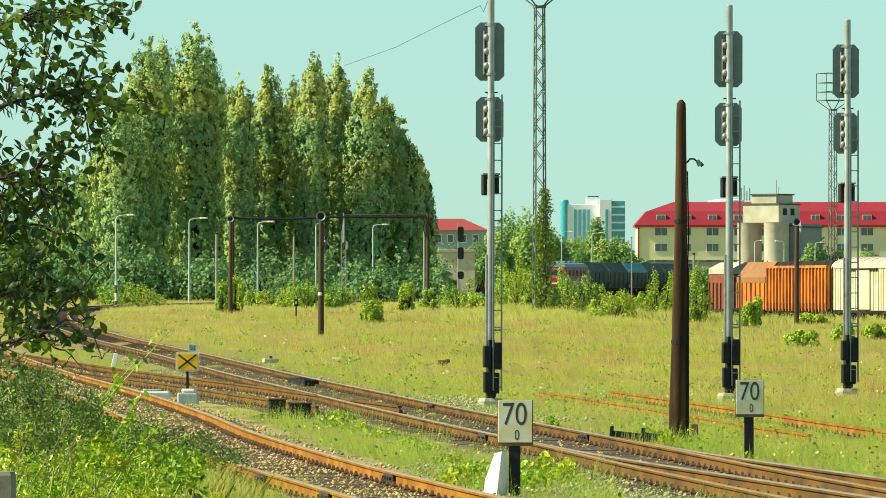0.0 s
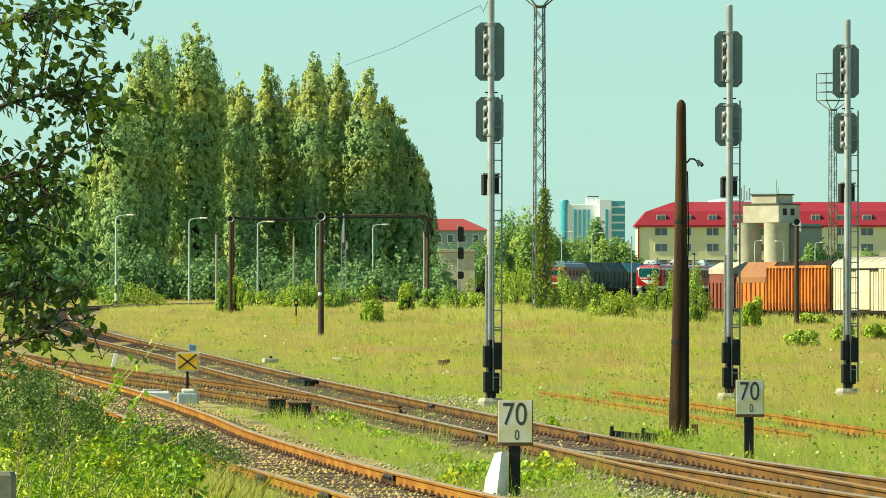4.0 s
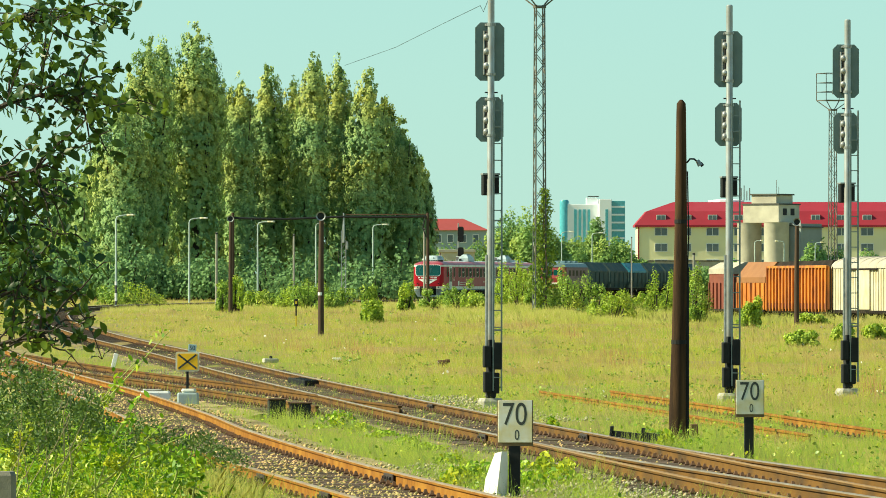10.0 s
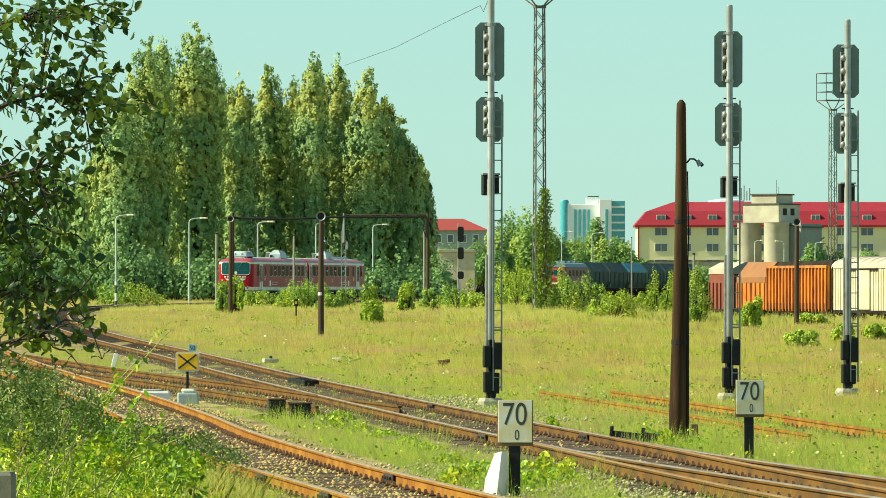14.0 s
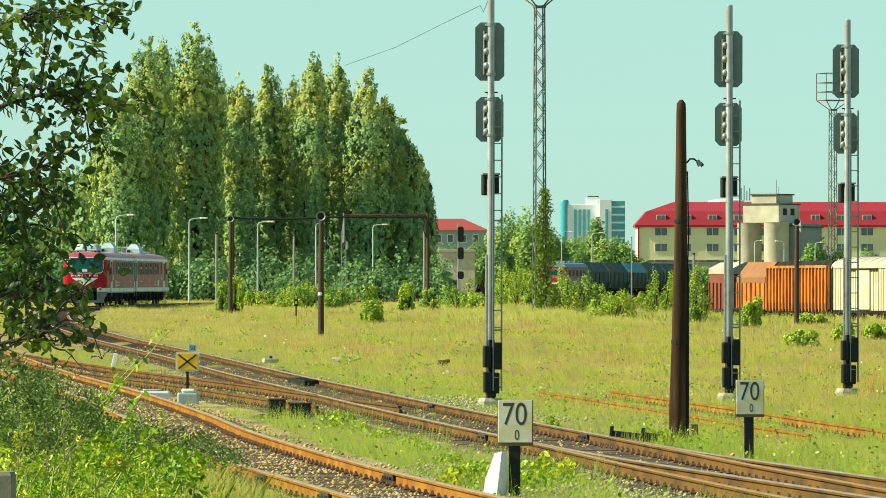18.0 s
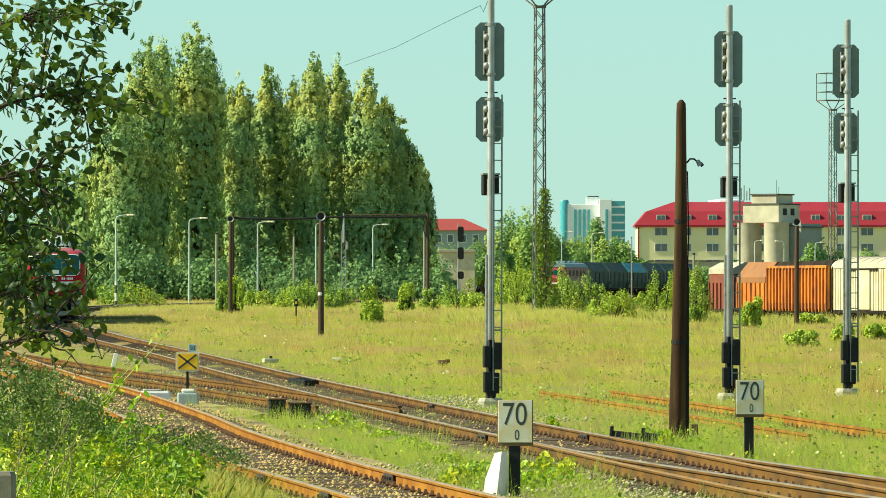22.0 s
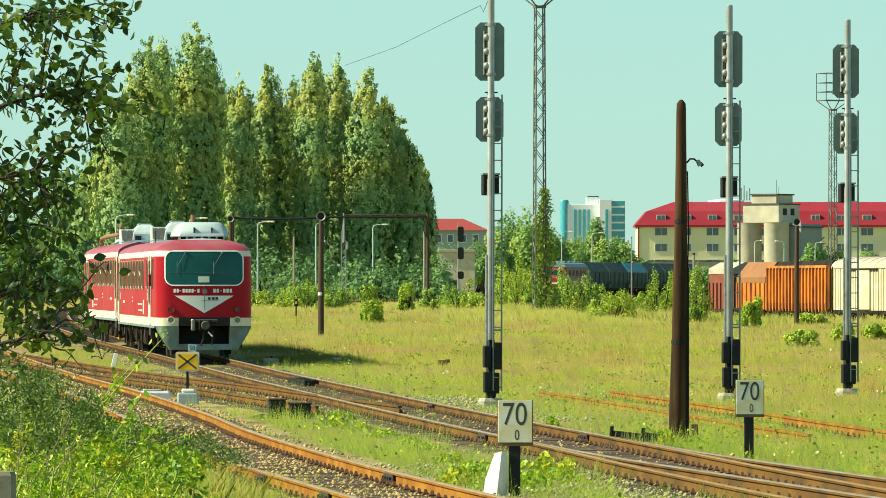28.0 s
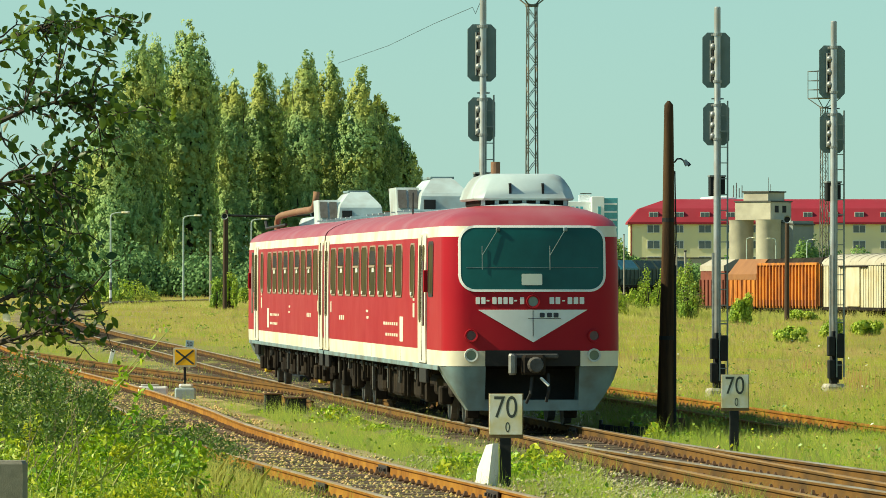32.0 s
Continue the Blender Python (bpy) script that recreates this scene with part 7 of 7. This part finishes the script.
    blades("dock_stalks", xx, yy, rng.uniform(0.25, 0.75, len(xx)), np.full(len(xx), 0.009), M_DOCK, "rust-brown dock stalks standing in the meadow", 0.25, fine=True)
    # tall weeds at the meadow's far edge and under the wagons
    for lo, hi, a, b, n, hh in ((320, 480, -0.5, 43, 40000, 0.6), (330, 354, 36, 66, 12000, 0.7), (395, 470, -52, -2, 22000, 0.45)):
        y = rng.uniform(lo, hi, n)
        x = rng.uniform(a, b, n) * y / 1000
        cl = clumped(x, y, 0.35, 6.0)
        keep = (cl > 0.40) & (off_tracks(x, y) > 2.4)
        x, y, cl = x[keep], y[keep], cl[keep]
        h = rng.uniform(0.2, 1.0, len(x)) * hh * np.clip(cl * 1.4, 0.3, 1.1)
        blades("tall_weeds", x, y, h, 0.012 + 0.00004 * y, M_TUSSOCK, "tall yellow-green weeds at the meadow edge", 0.8, fine=True)
    # rank weeds that hide the wagon wheels
    y = rng.uniform(336, 390, 26000)
    x = 20.46 + (366 - y) * 0.205 - 1.75 - rng.uniform(0, 3.2, len(y)) ** 1.1
    h = rng.uniform(0.25, 1.0, len(y)) * (0.5 + 0.9 * clumped(x, y, 0.5, 3.0))
    blades("wagon_weeds", x, y, h, np.full(len(y), 0.03), M_TUSSOCK, "rank yellow-green weeds beside the wagons", 0.7, fine=True)
    # fresh grass by the lines and in the strip between them
    x, y = scatter(420000, 62, 230, margin=1.5)
    t = off_tracks(x, y)
    cl = clumped(x, y, 0.8, 4.0)
    u = rng.uniform(0, 1, len(x))
    keep = ((t > 1.55) & (t < 5) & (cl + 0.25 * u > np.where((y < 92) & (x > 0.3), 0.66, np.where(y < 100, 0.44, 0.58)))) | ((t < 1.55) & (t > 0.85) & (cl > 0.6) & (u > 0.75)) | ((t < 0.66) & (y > 112) & (cl > 0.40) & (u > 0.45))
    x, y, t, cl = x[keep], y[keep], t[keep], cl[keep]
    h = rng.uniform(0.06, 0.30, len(x)) * (0.25 + 1.3 * cl) * np.where(t < 0.85, 0.6, 1) * (0.35 + 1.3 * clumped(x, y, 2.3, 7.0))
    blades("green_grass", x, y, h, 0.0018 + 0.000028 * y, M_GREENGRASS, "fresh green grass along the ballast", 0.9, fine=True)
    # broad weeds low on the ground
    x, y = scatter(12000, 62, 170, margin=1.0)
    t = off_tracks(x, y)
    cl = clumped(x, y, 1.1, 14.0)
    keep = (t > 1.5) & (cl > 0.56)
    x, y = x[keep], y[keep]
    c = np.stack([x, y, soil(x, y) + rng.uniform(0.03, 0.22, len(x))], 1)
    p, f = leaves(c, rng.uniform(0.03, 0.075, len(c)), 1.0, 0.6)
    tagged(raw("weeds", p, f, M_BRAMBLE), "broad-leaved green weeds beside the rails", "weeds", kind="stuff")
    # low leafy herbs in the meadow
    x, y = scatter(800, 80, 420)
    keep = off_tracks(x, y) > 2.4
    x, y = x[keep], y[keep]
    m = 26
    s = rng.uniform(0.06, 0.22, len(x))
    c = np.stack([(x[:, None] + rng.normal(size=(len(x), m)) * s[:, None]).ravel(), (y[:, None] + rng.normal(size=(len(x), m)) * s[:, None]).ravel(), np.zeros(len(x) * m)], 1)
    c[:, 2] = soil(c[:, 0], c[:, 1]) + (rng.uniform(0.02, 1, (len(x), m)) * s[:, None] * 1.5).ravel()
    p, f = quads(c, rng.uniform(0.03, 0.06, len(c)) * (1 + c[:, 1] / 350), 1.0)
    tagged(raw("meadow_herbs", p, f, M_LEAF), "low leafy green herbs among the grass", "herbs", kind="stuff")
    # white umbels
    x, y = scatter(220, 95, 330)
    t = off_tracks(x, y)
    keep = (t > 2.5)
    x, y = x[keep], y[keep]
    c = np.stack([x, y, soil(x, y) + rng.uniform(0.25, 0.5, len(x))], 1)
    p, f = quads(c, rng.uniform(0.03, 0.06, len(c)) * (1 + y / 300), 3.0)
    tagged(raw("white_flowers", p, f, M_FLOWER), "small white flower heads in the meadow", "flowers", kind="stuff")


def nearest_x(line, y):
    o = np.argsort(line[:, 1])
    return np.interp(y, line[o, 1], line[o, 0])


sow()

# ---- fruit tree overhanging on one side ----
def further(k):
    """Sets a thing that was built near by k times as far off and as large."""
    return Matrix.Translation(EYE * (1 - k)) @ Matrix.Scale(k, 4)


def fruit_tree():
    r = np.random.default_rng(21)
    y0 = 26.0
    t = thing("fruit_tree", None, "fruit tree with dark leafy branches overhanging the view", "tree")
    tx = -3.1

    def at(px, row, y=y0):
        return Vector(((px - 784) * y / 12000, y, 2.2 - (row - 502) * y / 12000))
    part("trunk", Geo().tube([(tx, y0, 0.2), (tx + 0.05, y0, 1.2), (tx + 0.1, y0 + 0.1, 2.2), (tx - 0.1, y0, 3.4), (tx, y0, 4.6)], [0.15, 0.12, 0.10, 0.06, 0.02], 10), M_BARK, t, "", True)
    nodes = []
    limbs = [((40, 40), 2.6, 0.25), ((130, 165), 2.2, 0.0), ((60, 290), 1.9, -0.3), ((40, 400), 1.6, 0.3), ((90, 500), 1.4, 0.0), ((70, 590), 1.2, -0.25), ((-120, 150), 2.4, 0.5), ((-200, 500), 1.2, -0.5)]
    for k, ((px, row), z0, dy) in enumerate(limbs):
        a, b = Vector((tx + 0.05, y0, z0)), at(px, row, y0 + dy)
        mid = (a + b) / 2 + Vector((0, 0, 0.16 + 0.05 * math.sin(k * 2.0)))
        path = []
        for q in np.linspace(0, 1, 14):
            p = a * (1 - q) ** 2 + mid * 2 * q * (1 - q) + b * q * q
            path.append(p + Vector((0, 0.03 * math.sin(q * 11 + k), 0.022 * math.sin(q * 14 + k * 1.7))))
        part("limb", Geo().tube(path, list(np.linspace(0.030, 0.006, 14)), 6), M_BARK, t)
        nodes += path[3:]
    tips = [at(px + r.normal() * 4, row + r.normal() * 4, y0 + r.uniform(-0.45, 0.45)) for px, row in TIPS]
    for k in range(46):
        a = r.uniform(0, 6.28)
        tips.append(Vector((tx + 1.0 * math.cos(a) * r.uniform(0.3, 1), y0 + r.uniform(-1, 1), 2.5 + 1.5 * r.uniform(-0.8, 1))))
    cs = []
    tw = Geo()
    for k, e in enumerate(tips):
        cand = sorted(nodes, key=lambda n: abs((n - e).length - 0.28) + (0.35 if n.x > e.x else 0))
        s = cand[0]
        L = (e - s).length
        mid = (s + e) / 2 + Vector((0, 0, 0.12 * L)) + Vector(r.normal(size=3)) * 0.06 * L
        path = []
        for q in np.linspace(0, 1, 9):
            path.append(s * (1 - q) ** 2 + mid * 2 * q * (1 - q) + e * q * q + Vector((0, 0, 0.010 * math.sin(q * 12 + k))))
        part("branch", Geo().tube(path, list(np.linspace(0.0055, 0.0016, 9)), 5), M_BARK, t)
        m = int((13 + 25 * min(L, 0.6)) * r.uniform(0.6, 1.4))
        q = 1 - 0.9 * r.uniform(0, 1, m) ** 1.2
        pts = np.array([[np.interp(v, np.linspace(0, 1, 9), [p[i] for p in path]) for i in range(3)] for v in q])
        pts = pts + r.normal(size=(m, 3)) * (0.022 + 0.030 * (1 - q)[:, None]) * np.array([1, 2.0, 1.0])
        cs.append(pts)
        for j in range(0, m, 7):
            base = path[int(round(q[j] * 8))]
            tw.tube([base, (base + Vector(pts[j])) / 2 + Vector((0, 0, 0.008)), Vector(pts[j])], [0.002, 0.0015, 0.001], 4)
    tagged(part("twig_spray", tw, M_BARK, t), kind="stuff")
    c = np.concatenate(cs)
    p, f = oval_leaves(c, r.uniform(0.032, 0.058, len(c)), r)
    raw("leaves", p, f, M_FRUIT, t, smooth=True)
    t.matrix_basis = further(1.6)


TIPS = [(238, 12), (205, 45), (232, 62), (212, 118), (190, 100), (288, 180), (275, 205), (240, 178), (180, 150), (188, 238), (160, 200), (150, 262), (192, 275), (120, 300),
        (105, 330), (130, 355), (160, 310), (188, 455), (160, 440), (120, 420), (165, 520), (172, 560), (130, 545), (158, 605), (178, 632), (150, 648), (100, 600), (60, 590),
        (35, 560), (80, 500), (60, 430), (40, 380), (90, 230), (70, 150), (50, 90), (110, 60), (150, 20), (95, 8), (40, 20), (15, 300), (15, 480), (20, 200), (95, 460), (110, 500), (50, 520), (30, 440), (75, 345), (25, 130), (10, 590), (85, 395), (130, 480), (45, 475), (65, 560), (20, 400), (15, 350), (120, 240), (100, 120)]
TIPS += [(25 + 31 * (k % 4) - 18 * (k % 3), 318 + 14 * k) for k in range(12)]
TIPS += [(60, 60), (140, 130), (40, 170), (130, 190), (210, 190), (60, 260), (150, 330), (100, 420), (20, 500), (90, 540), (140, 580), (55, 320), (175, 215), (225, 30), (10, 60), (5, 260), (30, 350), (5, 430), (70, 470), (25, 530), (255, 195), (120, 30), (170, 60)]
fruit_tree()


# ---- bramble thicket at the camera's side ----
# bramble leaves with the shade put into their colour
M_DEEPBRAMBLE = mat("shaded bramble leaves", (0.11, 0.19, 0.026), (0.05, 0.10, 0.016), scale=2, rough=0.5, bump=0.05, island=0.45, translucent=0.25)


def bramble():
    r = np.random.default_rng(33)
    t = thing("bramble_thicket", None, "tangled bright green bramble thicket beside the track", "bush")
    px = np.array([-160, 0, 60, 100, 140, 180, 220, 280, 340, 400, 440])
    row = np.array([600, 638, 646, 662, 684, 732, 772, 798, 822, 868, 900])
    bright, deep = [[], []], [[], []]
    for k in range(250):
        y = r.uniform(33, 43)
        u = r.uniform(-150, 400)
        x = (u - 784) * y / 12000
        rt = np.interp(u, px, row)
        top = 2.2 - (rt - 502) * 40 / 12000
        low = 0.35 + 0.25 * np.clip((46 - y) / 12, 0, 1)
        f = r.uniform(0, 1) ** 0.8
        z = low + (top - low) * (0.10 + 0.85 * f) * r.uniform(0.75, 1.0)
        rad = r.uniform(0.05, 0.17)
        m = int(r.uniform(90, 170))
        d = unit(r.normal(size=(m, 3)) + np.array([0, 0, 0.35]))
        rr = rad * r.uniform(0.55, 1.05, m)[:, None]
        pts = np.array([x, y, z]) + d * rr * np.array([1.3, 1.3, 0.9])
        # upper leaves on the left join the shade-coloured set
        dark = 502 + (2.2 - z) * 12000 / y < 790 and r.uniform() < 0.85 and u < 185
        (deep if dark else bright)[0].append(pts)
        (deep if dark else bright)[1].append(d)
    for k in range(150):
        y = r.uniform(32.4, 36)
        u = r.uniform(-60, 190) if k % 3 else r.uniform(-60, 120)
        lo = np.interp(u, px, row) + 4
        rw = r.uniform(lo, 800 - max(0, u - 90) * 0.25)
        m = int(r.uniform(30, 75))
        d = unit(r.normal(size=(m, 3)) + np.array([0, 0, 0.3]))
        deep[0].append(np.array([(u - 784) * y / 12000, y, 2.2 - (rw - 502) * y / 12000]) + d * r.uniform(0.03, 0.09) * r.uniform(0.5, 1.1, m)[:, None])
        deep[1].append(d)
    # darker leaves paint the shade at the back of the bramble
    for k in range(170):
        y = r.uniform(42.5, 46.5)
        u = r.uniform(190, 425)
        lo = np.interp(u, [190, 250, 300, 360, 425], [742, 752, 760, 775, 815])
        rw = r.uniform(lo, lo + 75)
        m = int(r.uniform(30, 70))
        d = unit(r.normal(size=(m, 3)) + np.array([0, 0, 0.3]))
        deep[0].append(np.array([(u - 784) * y / 12000, y, 2.2 - (rw - 502) * y / 12000]) + d * r.uniform(0.04, 0.10) * r.uniform(0.5, 1.1, m)[:, None] * np.array([1.3, 1.5, 0.8]))
        deep[1].append(d)
    # dark leaf layer behind, so that gaps between bright leaves read as shade
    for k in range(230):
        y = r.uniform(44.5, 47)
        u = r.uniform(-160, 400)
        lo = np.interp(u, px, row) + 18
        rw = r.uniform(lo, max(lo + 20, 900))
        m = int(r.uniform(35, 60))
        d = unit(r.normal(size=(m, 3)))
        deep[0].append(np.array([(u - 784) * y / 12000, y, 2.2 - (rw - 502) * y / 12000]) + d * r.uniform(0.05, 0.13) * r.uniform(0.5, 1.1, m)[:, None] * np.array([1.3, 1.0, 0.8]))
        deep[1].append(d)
    shady = thing("hawthorn_shrub", None, "bramble foliage coloured darker for shade", "bush")
    for (cs, ds), m, own, s in ((bright, M_BRAMBLE, t, 1.0), (deep, M_DEEPBRAMBLE, shady, 0.75)):
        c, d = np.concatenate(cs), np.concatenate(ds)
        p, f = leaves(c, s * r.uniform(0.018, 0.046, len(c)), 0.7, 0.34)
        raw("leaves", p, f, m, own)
    part("stem", Geo().tube([(-2.4, 40, 0.2), (-2.3, 40, 0.9), (-2.35, 40, 1.6)], [0.03, 0.02, 0.008], 7), M_BARK, shady)
    part("stem", Geo().tube([(-2.9, 41, 0.2), (-2.7, 41, 0.9), (-2.75, 41, 1.5)], [0.03, 0.02, 0.008], 7), M_BARK, shady)
    dry = Geo()
    for k in range(18):
        y, u = r.uniform(32.6, 35), r.uniform(-30, 150)
        a = np.array([(u - 784) * y / 12000, y, 2.2 - (r.uniform(790, 880) - 502) * y / 12000])
        b = a + np.array([r.uniform(-0.10, 0.25), 0.0, r.uniform(0.25, 0.55)])
        dry.tube([a, (a + b) / 2 + np.array([r.uniform(-0.06, 0.06), 0, 0.04]), b], [0.0025, 0.002, 0.001], 5)
    tagged(part("dry_twig", dry, M_DRYTWIG, shady, "grey dry twigs"), kind="stuff")
    core = Geo()
    for k in range(26):
        u, y = r.uniform(-120, 380), r.uniform(34, 45)
        x = (u - 784) * y / 12000
        top = 2.2 - (np.interp(u, px, row) - 502) * 40 / 12000
        core.tube([(x, y, 0.1), (x + r.uniform(-0.05, 0.05), y, top * 0.55), (x + r.uniform(-0.12, 0.16), y, top * 0.97)], [0.007, 0.005, 0.003], 4)
    tagged(part("stem_tangle", core, M_CANE, t), kind="stuff")
    canes = [(60, 890, 298, 588), (90, 850, 240, 640), (110, 880, 205, 690), (230, 890, 265, 770), (150, 882, 330, 770), (190, 880, 300, 740),
             (130, 880, 195, 735), (170, 870, 250, 700), (250, 885, 300, 800), (300, 885, 345, 800), (10, 880, 60, 740), (340, 885, 372, 815), (210, 860, 232, 745)]
    for k in range(24):
        a = r.uniform(-20, 330)
        b = r.uniform(790, 900)
        c2 = a + r.uniform(-30, 95)
        canes.append((a, b, c2, max(np.interp(c2, px, row) + r.uniform(-22, 40), 742 + r.uniform(0, 50))))
    for k, (a, b, c2, d) in enumerate(canes):
        yy = r.uniform(33.2, 39)
        P = lambda q, w: ((q - 784) * yy / 12000, yy, 2.2 - (w - 502) * yy / 12000)
        g = Geo().tube([P(a, b), P((a + c2) / 2 - 8, (b + d) / 2 - 12), P(c2, d)], [0.006, 0.005, 0.0025], 5)
        cane = part("cane", g, M_CANE, t, "long green cane")
        m = 40
        q = r.uniform(0.25, 1, m)
        A, B, C = np.array(P(a, b)), np.array(P((a + c2) / 2 - 8, (b + d) / 2 - 12)), np.array(P(c2, d))
        q1 = q[:, None]
        pts = A * (1 - q1) ** 2 + (B * 2 - (A + C) / 2) * 2 * q1 * (1 - q1) + C * q1 ** 2 + r.normal(size=(m, 3)) * 0.022
        p, f = leaves(pts, r.uniform(0.028, 0.062, m), 0.4, 0.40)
        raw("cane_leaves", p, f, M_BRAMBLE, cane)
    t.matrix_basis = shady.matrix_basis = further(1.75)
    # dry grass on its foot
    n = 6000
    y = r.uniform(66, 82, n)
    u = r.uniform(325, 545, n)
    x = (u - 784) * y / 12000
    near = np.clip((62 - y) / 30, 0, 1)
    z = -0.22 + 0.75 * near * near * (3 - 2 * near)
    tip = np.interp(u, [325, 380, 430, 480, 545], [800, 805, 822, 850, 895]) + 85 * r.uniform(0, 1, n) ** 0.7
    h = np.maximum(2.2 - (tip - 502) * y / 12000 - z, 0.1)
    blades("dry_grass", x, y, h, np.full(n, 0.0032), M_SEEDPALE, "straw-coloured dry grass beside the bramble", 0.8, z=z)
    n = 2500
    y = r.uniform(56, 84, n)
    u = r.uniform(-100, 300, n)
    x = (u - 784) * y / 12000
    near = np.clip((62 - y) / 30, 0, 1)
    blades("rank_grass", x, y, r.uniform(0.15, 0.35, n), np.full(n, 0.005), M_GREENGRASS, "rank green grass under the bramble", 0.5, z=-0.22 + 0.75 * near * near * (3 - 2 * near))


M_DRYTWIG = mat("grey dry twig", (0.30, 0.25, 0.15), (0.22, 0.18, 0.11), scale=4, rough=0.9, bump=0.1)
M_SEEDPALE = mat("straw", (0.36, 0.33, 0.08), (0.22, 0.27, 0.04), scale=2, rough=0.8, bump=0, island=0.35, translucent=0.3)
bramble()

# ---- what moves ----
def arc_table(line):
    s = np.concatenate([[0], np.cumsum(np.linalg.norm(np.diff(line, axis=0), axis=1))])
    return s


ARC = arc_table(LINE_C)


def on_line(s):
    x = np.interp(s, ARC, LINE_C[:, 0])
    y = np.interp(s, ARC, LINE_C[:, 1])
    return Vector((x, y, rise(y)))


def arc_at_depth(y):
    return float(np.interp(-y, -LINE_C[:, 1], ARC))


# seconds and how deep in the yard the nose of the train stands
NOSE = [(0, 786), (2, 747), (4, 708), (5.5, 678), (7, 649), (8, 629), (9, 609.5), (10, 590), (11, 570), (12, 550.5), (13, 531), (14, 510), (16.6, 450), (17, 440), (18, 413),
        (19, 386), (20, 361), (21, 338), (22, 314), (23, 291), (24, 269), (25, 247), (26.25, 224), (27.5, 201), (28, 190), (28.5, 178.5), (29, 166.5), (29.5, 155), (30, 143.5),
        (30.5, 132), (31, 120.5), (31.5, 110), (32, 99.6)]


def motions():
    for car, a, b, flip in ((front_car, 3.4, 19.8, 0), (rear_car, 27.0, 43.4, 180)):
        rows = []
        for t, y in NOSE:
            s = arc_at_depth(y)
            p, q = on_line(s - a), on_line(s - b)
            way = p - q
            mid = p - way.normalized() * 6.6 if flip == 0 else p - way.normalized() * 9.8
            turn = math.degrees(math.atan2(way.y, way.x)) + flip
            rows.append((t, pose(mid.x, mid.y, mid.z, 0, 0, turn)))
        walk(car, rows)


motions()
